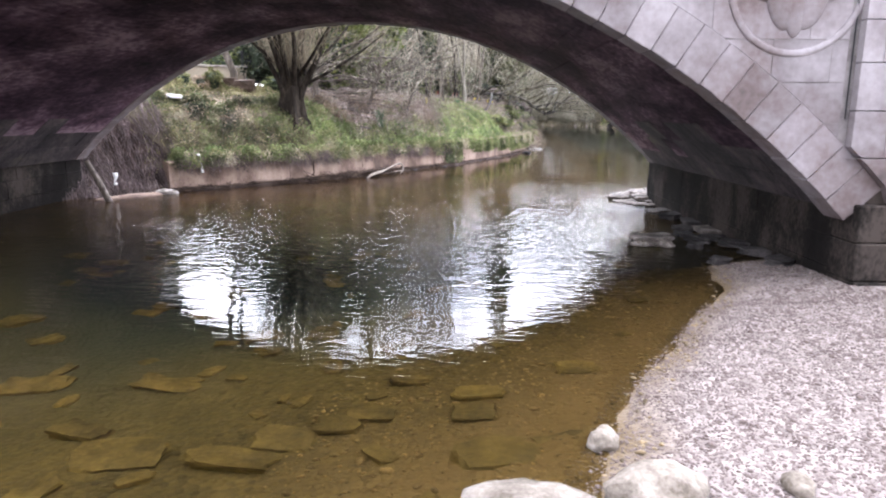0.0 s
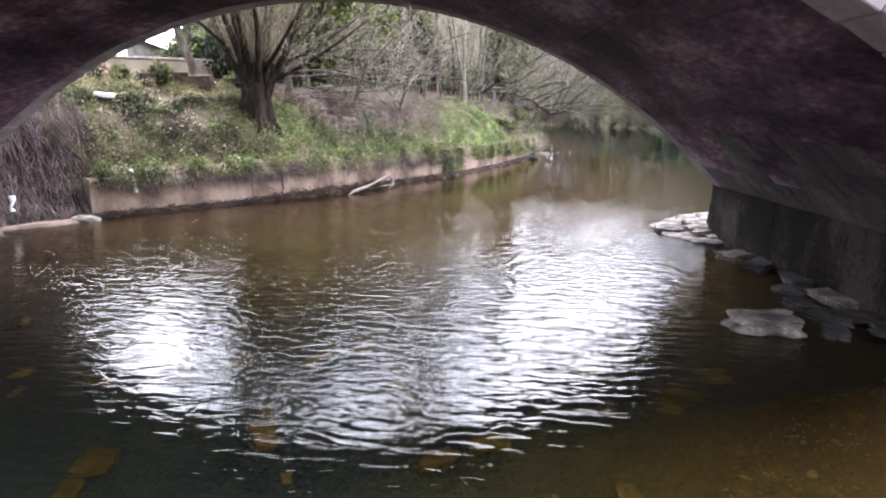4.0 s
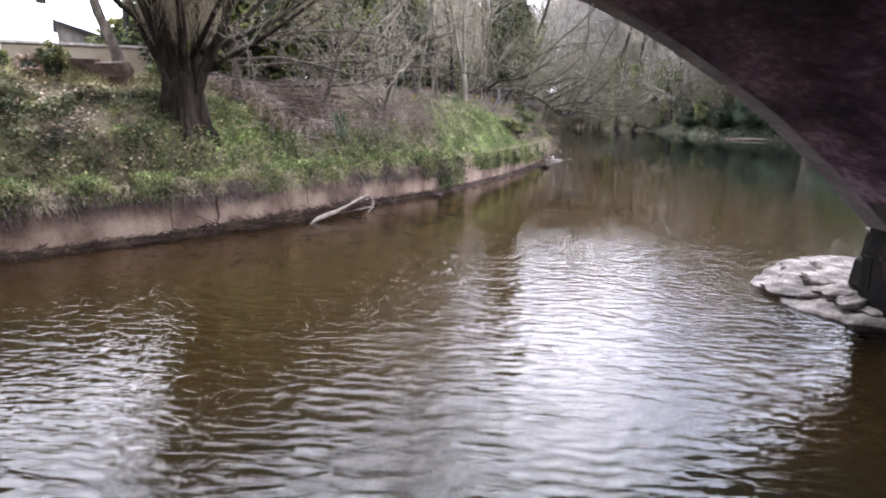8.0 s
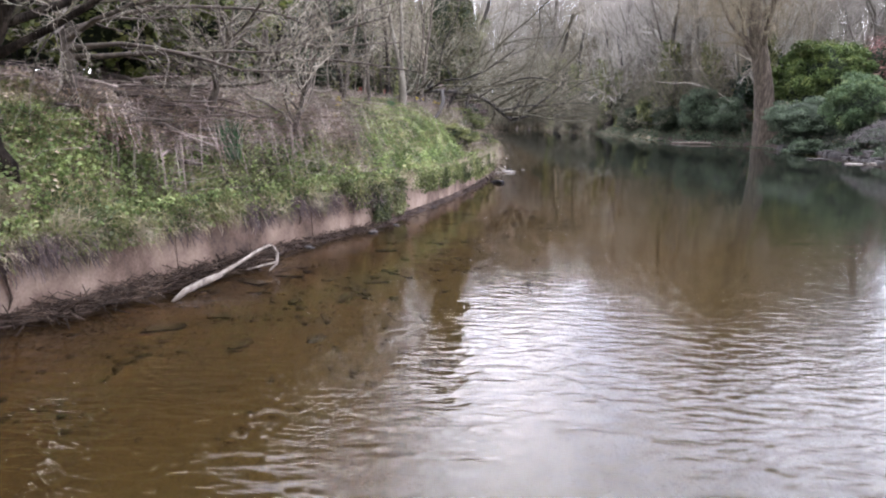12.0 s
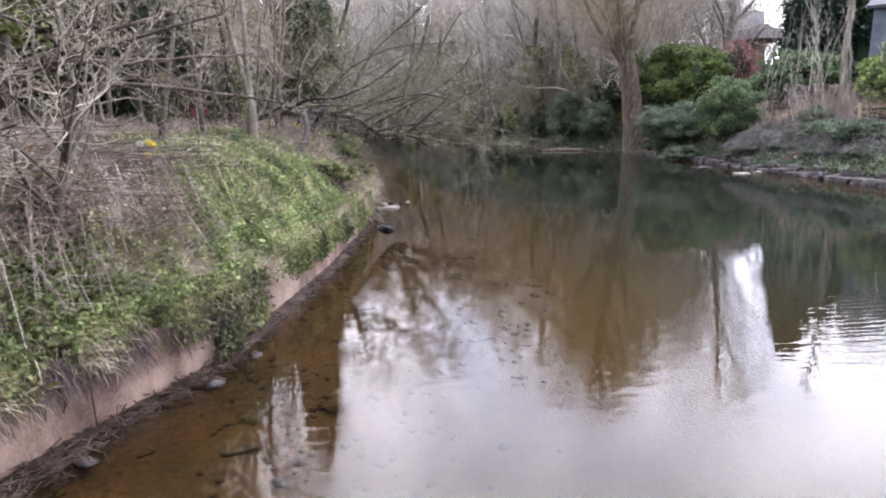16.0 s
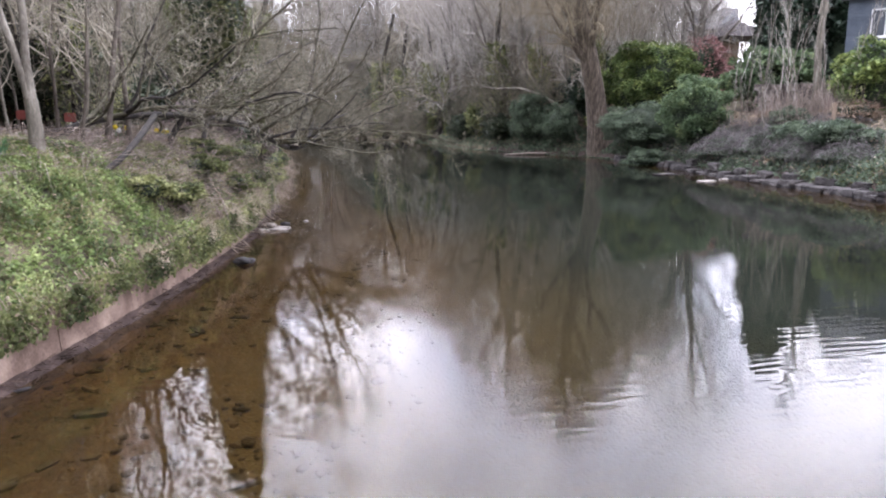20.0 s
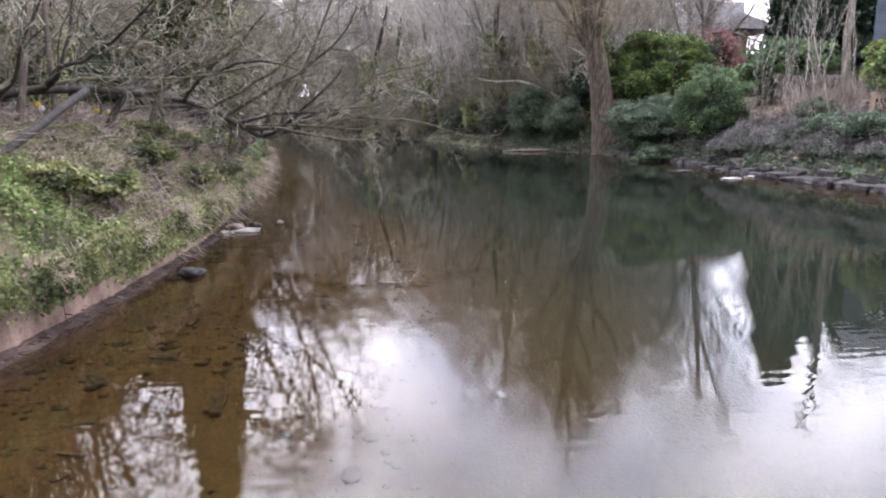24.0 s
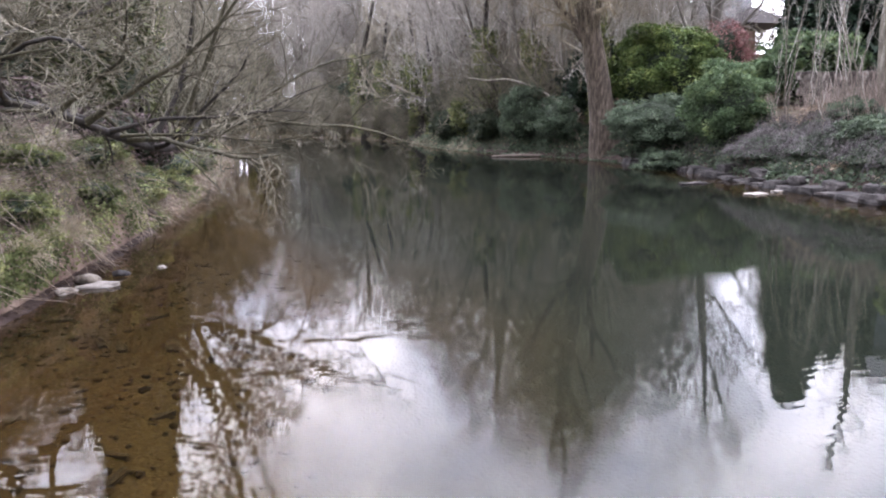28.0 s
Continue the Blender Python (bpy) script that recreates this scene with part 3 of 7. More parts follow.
def mesh_part(name, verts, faces, material, parent=None, label="", smooth=False):
    me = bpy.data.meshes.new(name)
    me.from_pydata(verts, [], faces)
    me.materials.append(material)
    if smooth:
        me.polygons.foreach_set("use_smooth", np.ones(len(me.polygons), bool))
    ob = new(name, me)
    ob.parent = parent
    return tagged(ob, label)


def empty(name, m=None):
    e = new(name)
    if m is not None:
        e.matrix_world = m
    return e

# ---- the stone bridge, in its own frame: u across the river, v along it ----
BM = pose(0, 0, 0, 0, 0, 5.2)
NEAR, FAR = 2.05, 9.25
CROWN, MID, BEND, HAUNCH = 3.483, -0.6, 0.0666, 0.000352
bridge = tagged(empty("stone_bridge", BM), "old purple-grey sandstone arch bridge over the river", "bridge")


def arch_z(u):
    return CROWN - BEND * (u - MID) ** 2 - HAUNCH * (u - MID) ** 4


def arch_out(u, t):
    """The point t metres outside the arch curve at u, square to it."""
    g = -2 * BEND * (u - MID) - 4 * HAUNCH * (u - MID) ** 3
    k = math.hypot(g, 1)
    return u - g / k * t, arch_z(u) + t / k


def arch_steps(n):
    """Stations of even length along the arch, from spring to spring."""
    us = np.linspace(-6.45, 5.22, 800)
    s = np.r_[0, np.cumsum(np.hypot(np.diff(us), np.diff(arch_z(us))))]
    return np.interp(np.linspace(0, s[-1], n + 1), s, us)


def prism(poly, v0, v1):
    """A closed block with the outline poly in (u, z), from v0 to v1."""
    n = len(poly)
    vs = [(u, v0, z) for u, z in poly] + [(u, v1, z) for u, z in poly]
    fs = [tuple(range(n - 1, -1, -1)), tuple(range(n, 2 * n))] + [(i, (i + 1) % n, n + (i + 1) % n, n + i) for i in range(n)]
    return vs, [tuple(reversed(f)) for f in fs]


def block(name, poly, v0, v1, material, parent, bevel=0.015):
    vs, fs = prism(poly, v0, v1)
    bm = bmesh.new()
    bv = [bm.verts.new(p) for p in vs]
    for f in fs:
        bm.faces.new([bv[i] for i in f])
    bmesh.ops.recalc_face_normals(bm, faces=bm.faces)
    if bevel:
        bmesh.ops.bevel(bm, geom=bm.edges[:], offset=bevel, segments=1, affect="EDGES")
    return part(name, bm, material, parent)


# solid core behind the facing stones
def core_outline(back):
    us = np.linspace(-6.45, 5.22, 60)
    return [arch_out(u, back) for u in us]


core = core_outline(0.02)
vs, fs = [], []
top = 4.55
for k, (u, z) in enumerate(core):
    for v in (NEAR + 0.004, FAR - 0.004):
        vs += [(u, v, z), (u, v, top)]
for k in range(len(core) - 1):
    a, b2 = 4 * k, 4 * k + 4
    fs += [(a, b2, b2 + 2, a + 2), (a, a + 1, b2 + 1, b2), (a + 2, b2 + 2, b2 + 3, a + 3), (a + 1, a + 3, b2 + 3, b2 + 1)]
mesh_part("core", vs, fs, M["mortar"], bridge)
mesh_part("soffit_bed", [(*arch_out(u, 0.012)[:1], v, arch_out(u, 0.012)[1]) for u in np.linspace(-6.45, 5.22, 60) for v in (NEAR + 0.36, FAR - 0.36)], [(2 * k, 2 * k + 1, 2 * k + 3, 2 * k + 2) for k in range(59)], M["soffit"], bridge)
for u0, u1 in ((5.30, 16.0), (-16.0, -6.66)):
    vs, fs = prism([(u0, -1.2), (u1, -1.2), (u1, top), (u0, top)], NEAR + 0.014, FAR - 0.014)
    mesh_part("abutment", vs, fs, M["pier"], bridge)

# facing stones of the arch
rs = random.Random(11)
RINGS = ((NEAR, NEAR + 0.36, -0.115), (FAR - 0.36, FAR, -0.005))
st, ring_st = arch_steps(33), arch_steps(46)
RING = 0.34
for v0, v1, down in RINGS:
    for a, b in zip(ring_st[:-1], ring_st[1:]):
        g = 0.003
        us = np.linspace(a + g, b - g, 3)
        low = [arch_out(u, down + rs.uniform(-0.006, 0.006)) for u in us]
        high = [arch_out(u, RING) for u in us][::-1]
        pr = rs.uniform(0.0, 0.012)
        block("voussoir", low + high, v0 - (pr if v0 == NEAR else 0), v1 + (pr if v1 == FAR else 0), M["ashlar"], bridge, 0.007)
for a, b in zip(st[:-1], st[1:]):
    v = NEAR + 0.37
    while v < FAR - 0.45:
        w = min(rs.uniform(0.55, 0.95), FAR - 0.37 - v)
        if FAR - 0.37 - v - w < 0.3:
            w = FAR - 0.37 - v
        g, dn = 0.0015, rs.uniform(-0.003, 0.005)
        low = [arch_out(u, dn) for u in (a + g, (a + b) / 2, b - g)]
        high = [arch_out(u, 0.3) for u in (b - g, a + g)]
        # darker stone towards the springing: real stain plus shade put into the colour
        low_dark = rs.random() < np.interp(low[1][1], [1.15, 1.2, 1.6, 1.62], [1.0, 0.6, 0.35, 0.0])
        block("soffit_stone", low + high, v + 0.0015, v + w - 0.0015, M["algae_shade_stone"] if low_dark else M["soffit"], bridge, 0.003)
        v += w


def extrados(u):
    us = np.linspace(-6.45, 5.22, 120)
    pts = np.array([arch_out(q, RING + 0.004) for q in us])
    return float(np.interp(u, pts[:, 0], pts[:, 1], left=-9, right=-9))


# spandrel courses on both faces, the pier courses below them
def face_courses(v0, v1, u_from, u_to, z_from, z_to, step, seed, material, out):
    r = random.Random(seed)
    z = z_from
    while z < z_to - 0.05:
        h = min(step * r.uniform(0.9, 1.1), z_to - z)
        u = u_from - r.uniform(0, 0.4)
        while u < u_to:
            w = r.uniform(0.5, 0.95)
            a, b = max(u, u_from) + 0.003, min(u + w, u_to) - 0.003
            u += w
            if b - a < 0.08:
                continue
            us = np.linspace(a, b, 9)
            low = [max(z + 0.005, extrados(q)) for q in us]
            if min(low) > z + h - 0.04:
                continue
            keep = [(q, min(lo, z + h - 0.006)) for q, lo in zip(us, low)]
            if max(lo for _, lo in keep) - min(lo for _, lo in keep) < 0.01:
                keep = [keep[0], keep[-1]]
            pr = r.uniform(-0.008, 0.0) if v0 <= NEAR else r.uniform(0.0, 0.008)
            poly = keep + [(b, z + h - 0.005), (a, z + h - 0.005)]
            block(out, poly, v0 + (pr if v0 == NEAR else 0), v1 + pr, material, bridge, 0)
        z += h


face_courses(NEAR, NEAR + 0.15, 0.5, 4.98, 1.0, 4.5, 0.36, 3, M["ashlar"], "ashlar_block")
face_courses(NEAR, NEAR + 0.15, -11.0, 0.5, 0.6, 4.5, 0.6, 4, M["ashlar"], "ashlar_block")
face_courses(FAR - 0.15, FAR, -11.0, 11.0, 0.6, 4.5, 0.6, 5, M["ashlar"], "ashlar_block")
# the buttress beside the arch stands proud of the face, on a stepped plinth
face_courses(NEAR - 0.10, NEAR + 0.1, 5.06, 11.0, 0.92, 4.5, 0.42, 6, M["ashlar"], "buttress_block")
for z0, z1, dv in ((-0.35, 0.16, -0.16), (0.165, 0.54, -0.13), (0.545, 0.91, -0.11)):
    u = 5.21
    while u < 10:
        w = rs.uniform(0.7, 1.1)
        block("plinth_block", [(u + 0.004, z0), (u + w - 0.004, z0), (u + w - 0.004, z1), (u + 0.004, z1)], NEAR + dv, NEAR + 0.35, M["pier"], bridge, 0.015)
        u += w
# inner walls of both piers
for side, u0, u1 in (("r", 5.215, 5.5), ("l", -6.85, -6.55)):
    z = -0.5
    for h in (0.42, 0.30, 0.32, 0.30):
        v = NEAR + (0.36 if side == "r" else 0.0) - rs.uniform(0, 0.2)
        while v < FAR - 0.1:
            w = min(rs.uniform(0.6, 1.2), FAR - v)
            pr = rs.uniform(-0.004, 0.004)
            pu = [(u0 - pr, z + 0.001), (u1, z + 0.001), (u1, z + h - 0.001), (u0 - pr, z + h - 0.001)] if side == "r" else [(u0, z + 0.004), (u1 + pr, z + 0.004), (u1 + pr, z + h - 0.004), (u0, z + h - 0.004)]
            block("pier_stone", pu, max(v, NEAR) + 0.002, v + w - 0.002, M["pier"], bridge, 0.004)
            v += w
        z += h
# stub of the wing wall beyond the far face, leaning back
for k, (z0, z1) in enumerate(((-0.5, 0.14), (0.145, 0.45), (0.455, 0.74))):
    lean = 0.10 - 0.05 * k
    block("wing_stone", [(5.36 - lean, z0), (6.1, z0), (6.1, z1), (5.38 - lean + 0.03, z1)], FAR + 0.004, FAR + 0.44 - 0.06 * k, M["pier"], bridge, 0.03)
block("wing_cap", [(5.30, 0.745), (6.1, 0.745), (6.1, 0.87), (5.36, 0.84)], FAR + 0.004, FAR + 0.22, M["boulder"], bridge, 0.03)
# parapets and road deck close the bridge above
for v0, v1 in ((NEAR - 0.05, NEAR + 0.3), (FAR - 0.3, FAR + 0.05)):
    block("parapet", [(-16, 4.56), (16, 4.56), (16, 5.5), (-16, 5.5)], v0, v1, M["ashlar"], bridge, 0.03)
block("deck", [(-16, 4.42), (16, 4.42), (16, 4.555), (-16, 4.555)], NEAR - 0.12, FAR + 0.12, M["ashlar"], bridge, 0.02)


# worn carved roundel on the spandrel: a ring round a fan of leaves
def ring_mesh(cu, cz, r0, thick, a0, a1, n, v):
    vs, fs = [], []
    for i in range(n + 1):
        a = a0 + (a1 - a0) * i / n
        t = thick * (0.55 + 0.45 * math.sin(math.pi * i / n)) if abs(a1 - a0) < 6 else thick
        for k in range(8):
            b = math.tau * k / 8
            rr = r0 + t * math.cos(b)
            vs.append((cu + rr * math.cos(a), v - 0.5 * t * max(math.sin(b), -0.3), cz + rr * math.sin(a)))
    for i in range(n):
        for k in range(8):
            fs.append((i * 8 + k, i * 8 + (k + 1) % 8, i * 8 + 8 + (k + 1) % 8, i * 8 + 8 + k))
    return vs, fs


carving = mesh_part("carved_roundel", *ring_mesh(4.46, 2.92, 0.60, 0.034, 0, math.tau, 44, NEAR - 0.005), M["ashlar"], bridge, "worn carved stone roundel with a fan of leaves", True)
for cu, cz, ru, rz, tilt in ((4.10, 3.0, 0.15, 0.27, 0.75), (4.30, 2.83, 0.13, 0.33, 0.3), (4.46, 2.80, 0.09, 0.36, 0.0), (4.62, 2.83, 0.13, 0.33, -0.3), (4.82, 3.0, 0.15, 0.27, -0.75)):
    bm = bmesh.new()
    bmesh.ops.create_uvsphere(bm, u_segments=16, v_segments=10, radius=1)
    for v in bm.verts:
        k = 1 + 0.06 * math.cos(3 * math.atan2(v.co.z, v.co.x) + 1.2)
        x, z = v.co.x * ru * k, v.co.z * rz * k
        v.co = Vector((cu + x * math.cos(tilt) - z * math.sin(tilt), NEAR + v.co.y * 0.05, cz + x * math.sin(tilt) + z * math.cos(tilt)))
    ob = part("leaf_lobe", bm, M["ashlar"], carving)
    ob.data.polygons.foreach_set("use_smooth", np.ones(len(ob.data.polygons), bool))
# thin black strip added to draw the shadow gap in the angle of the buttress
block("joint_shadow_strip", [(5.015, 1.72), (5.03, 1.72), (5.02, 4.4), (5.0, 4.4)], NEAR - 0.02, NEAR - 0.004, M["iron"], bridge, 0.008)

# ---- makers of living and loose things ----
class Tubes:
    def __init__(self):
        self.v, self.f = [], []

    def tube(self, pts, radii, sides, cap=False):
        n0 = len(self.v)
        d = pts[-1] - pts[0]
        a = d.cross(Vector((0.31, 0.52, 0.79)))
        if a.length < 1e-6:
            a = Vector((1, 0, 0))
        a.normalize()
        b = d.cross(a).normalized()
        ring = [(math.cos(math.tau * k / sides), math.sin(math.tau * k / sides)) for k in range(sides)]
        for p, r in zip(pts, radii):
            for c, s in ring:
                self.v.append((p.x + r * (a.x * c + b.x * s), p.y + r * (a.y * c + b.y * s), p.z + r * (a.z * c + b.z * s)))
        for i in range(len(pts) - 1):
            q = n0 + i * sides
            for k in range(sides):
                k2 = (k + 1) % sides
                self.f.append((q + k, q + k2, q + sides + k2, q + sides + k))
        if cap:
            self.f.append(tuple(range(n0, n0 + sides))[::-1])
            self.f.append(tuple(range(len(self.v) - sides, len(self.v))))


def bend(pts, per=4):
    """A smooth line through a few hand-laid points."""
    p = [Vector(q) for q in pts]
    p = [p[0] * 2 - p[1]] + p + [p[-1] * 2 - p[-2]]
    out = []
    for i in range(1, len(p) - 2):
        for k in range(per):
            t = k / per
            out.append(0.5 * (2 * p[i] + (p[i + 1] - p[i - 1]) * t + (2 * p[i - 1] - 5 * p[i] + 4 * p[i + 1] - p[i + 2]) * t * t + (3 * p[i] - p[i - 1] - 3 * p[i + 1] + p[i + 2]) * t**3))
    return out + [p[-2]]


def bent(tb, pts, radii, sides, per=4):
    line = bend(pts, per)
    tb.tube(line, np.interp(np.linspace(0, 1, len(line)), np.linspace(0, 1, len(radii)), radii).tolist(), sides)


def grow(out, r, p, d, length, rad, lvl, S):
    """One limb and all that springs from it; out[lvl] takes the tubes of each level."""
    n = S["seg"][lvl]
    pts, radii, ways = [p.copy()], [rad if lvl else rad * 1.4], [d]
    tip = S["tip"][lvl]
    for i in range(n):
        w = S["wander"][lvl]
        d = (d + Vector((r.gauss(0, w), r.gauss(0, w), r.gauss(0, w) + S["up"][lvl]))).normalized()
        p = p + d * (length / n)
        pts.append(p)
        radii.append(rad * (1 + (tip - 1) * (i + 1) / n))
        ways.append(d)
    out[lvl].tube(pts, radii, S["sides"][lvl])
    if lvl + 1 >= len(S["seg"]):
        return
    for k in range(S["kids"][lvl]):
        f = S["from"][lvl] + (1 - S["from"][lvl]) * (k + r.random()) / S["kids"][lvl]
        i = min(int(f * n), n - 1)
        q = pts[i].lerp(pts[i + 1], f * n - i)
        w = ways[i + 1]
        side = w.cross(Vector((r.gauss(0, 1), r.gauss(0, 1), r.gauss(0, 1))))
        if side.length < 1e-4:
            continue
        side.normalize()
        ang = radians(r.uniform(*S["ang"][lvl]))
        grow(out, r, q, (w * math.cos(ang) + side * math.sin(ang)).normalized(), length * S["len"][lvl] * r.uniform(0.6, 1.15) * (1.1 - 0.5 * f), max(radii[i] * S["thin"][lvl], S["min"]), lvl + 1, S)


def tubes_part(name, group, material, parent, label="", smooth=True):
    v, f = [], []
    for t in group:
        n = len(v)
        v += t.v
        f += [tuple(i + n for i in q) for q in t.f]
    return mesh_part(name, v, f, material, parent, label, smooth)


def turned(n, r, tilt, toward=None):
    """n random turns: spin about z, then a lean away from upright by up to tilt (radians)."""
    yaw, lean, spin = r.uniform(0, math.tau, n), r.uniform(tilt[0], tilt[1], n), r.uniform(0, math.tau, n)
    if toward is not None:
        yaw, spin = r.normal(toward, 0.6, n), r.normal(math.pi, 0.5, n)
    cy, sy, cl, sl, cs, ss = np.cos(yaw), np.sin(yaw), np.cos(lean), np.sin(lean), np.cos(spin), np.sin(spin)
    z, o = np.zeros(n), np.ones(n)
    rz = np.stack([cy, -sy, z, sy, cy, z, z, z, o], -1).reshape(n, 3, 3)
    rx = np.stack([o, z, z, z, cl, -sl, z, sl, cl], -1).reshape(n, 3, 3)
    rs_ = np.stack([cs, -ss, z, ss, cs, z, z, z, o], -1).reshape(n, 3, 3)
    return rz @ rx @ rs_


def scatter(name, at, turns, sizes, tmpl, faces, material, label="", category="", parent=None, kind="stuff", smooth=False):
    """Many small pieces in one mesh of kind stuff."""
    t = np.asarray(tmpl, float)
    n, k = len(at), len(t)
    sizes = np.asarray(sizes, float)
    if sizes.ndim == 1:
        sizes = np.repeat(sizes[:, None], 3, 1)
    v = np.einsum("nij,nkj->nki", turns, t[None] * sizes[:, None]) + np.asarray(at)[:, None]
    f = np.asarray(faces)
    allf = (f[None] + (np.arange(n) * k)[:, None, None]).reshape(-1, f.shape[1])
    me = bpy.data.meshes.new(name)
    me.vertices.add(n * k)
    me.vertices.foreach_set("co", v.ravel())
    me.loops.add(allf.size)
    me.loops.foreach_set("vertex_index", allf.ravel().astype(np.int32))
    me.polygons.add(len(allf))
    me.polygons.foreach_set("loop_start", (np.arange(len(allf)) * f.shape[1]).astype(np.int32))
    me.update(calc_edges=True)
    me.materials.append(material)
    if smooth:
        me.polygons.foreach_set("use_smooth", np.ones(len(allf), bool))
    ob = new(name, me)
    ob.parent = parent
    return tagged(ob, label, category, kind=kind)


LEAF = [(0, 0, 0), (0.42, 0.5, 0.10), (0, 1, -0.05), (-0.42, 0.5, 0.10)]
LEAF_F = [(0, 1, 2, 3)]
BLADE = [(-0.5, 0, 0), (0.5, 0, 0), (0.4, 0.12, 0.5), (-0.4, 0.12, 0.5), (0.06, 0.42, 1.0), (-0.06, 0.42, 1.0)]
BLADE_F = [(0, 1, 2, 3), (3, 2, 4, 5)]
STICK = [(-0.5, -0.5, 0), (0.5, -0.5, 0), (0, 0.5, 0), (-0.4, -0.4, 1), (0.4, -0.4, 1), (0, 0.4, 1)]
STICK_F = [(0, 1, 4, 3), (1, 2, 5, 4), (2, 0, 3, 5)]
bm0 = bmesh.new()
bmesh.ops.create_icosphere(bm0, subdivisions=1, radius=0.5)
PEB = [tuple(v.co * (1 + 0.12 * math.sin(v.index * 2.4))) for v in bm0.verts]
PEB_F = [tuple(v.index for v in f.verts) for f in bm0.faces]
bm0.free()


def stone_mesh(name, size, seed, rough=0.18, flat=False, material=None):
    """A weathered stone: an uneven, faceted ball or slab."""
    r = random.Random(seed)
    bm = bmesh.new()
    if flat:
        bmesh.ops.create_cube(bm, size=1)
        bmesh.ops.subdivide_edges(bm, edges=bm.edges[:], cuts=5, use_grid_fill=True)
        o2 = Vector((r.uniform(0, 50), r.uniform(0, 50), 0))
        for v in bm.verts:
            k = Vector((v.co.x, v.co.y, 0)).length
            w = math.atan2(v.co.y, v.co.x)
            cut = 1 - 0.45 * max(0, k - 0.42) + 0.22 * noise.noise(Vector((math.cos(w), math.sin(w), 0.4 * v.co.z)) * 1.6 + o2)
            step_in = 0.10 * (math.floor(3 * (v.co.z + 0.5) + 0.9 * noise.noise(v.co * 1.5 + o2)) % 2)
            v.co.x *= cut - step_in * (k > 0.3)
            v.co.y *= cut - step_in * (k > 0.3)
            v.co.z *= 1 + 0.35 * noise.noise(Vector((v.co.x * 3, v.co.y * 3, 0)) + o2)
    else:
        bmesh.ops.create_icosphere(bm, subdivisions=3, radius=0.5)
    o = Vector((r.uniform(0, 50), r.uniform(0, 50), r.uniform(0, 50)))
    for v in bm.verts:
        k = noise.noise(v.co * 1.9 + o) + 0.5 * noise.noise(v.co * 4.3 + o) + 0.25 * noise.noise(v.co * 9 + o)
        v.co *= 1 + rough * k * 1.6
        v.co = Vector((v.co.x * size[0], v.co.y * size[1], v.co.z * size[2]))
    me = bpy.data.meshes.new(name)
    bm.to_mesh(me)
    bm.free()
    me.materials.append(material or M["stone_bank"])
    me.polygons.foreach_set("use_smooth", np.full(len(me.polygons), not flat))
    return me


def rough_block(name, size, seed, material):
    """A squared quarry stone with worn corners."""
    r = random.Random(seed)
    bm = bmesh.new()
    bmesh.ops.create_cube(bm, size=1)
    bmesh.ops.subdivide_edges(bm, edges=bm.edges[:], cuts=4, use_grid_fill=True)
    o = Vector((r.uniform(0, 50), r.uniform(0, 50), r.uniform(0, 50)))
    for v in bm.verts:
        k = v.co.length
        v.co *= 1 - 0.42 * max(0, k - 0.56)
        v.co *= 1 + 0.20 * noise.noise(v.co * 1.8 + o) + 0.10 * noise.noise(v.co * 4.5 + o)
        v.co = Vector((v.co.x * size[0], v.co.y * size[1], v.co.z * size[2]))
    me = bpy.data.meshes.new(name)
    bm.to_mesh(me)
    bm.free()
    me.materials.append(material)
    return me


def stone(name, label, x, y, z, size, seed, yaw=0, rough=0.18, flat=False, material=None, group="", cat="stone"):
    ob = new(name, stone_mesh(name, size, seed, rough, flat, material))
    ob.matrix_world = pose(x, y, z, 0, 0, yaw)
    return tagged(ob, label, cat, group)


def gz(x, y):
    return float(ground_z(x, y))


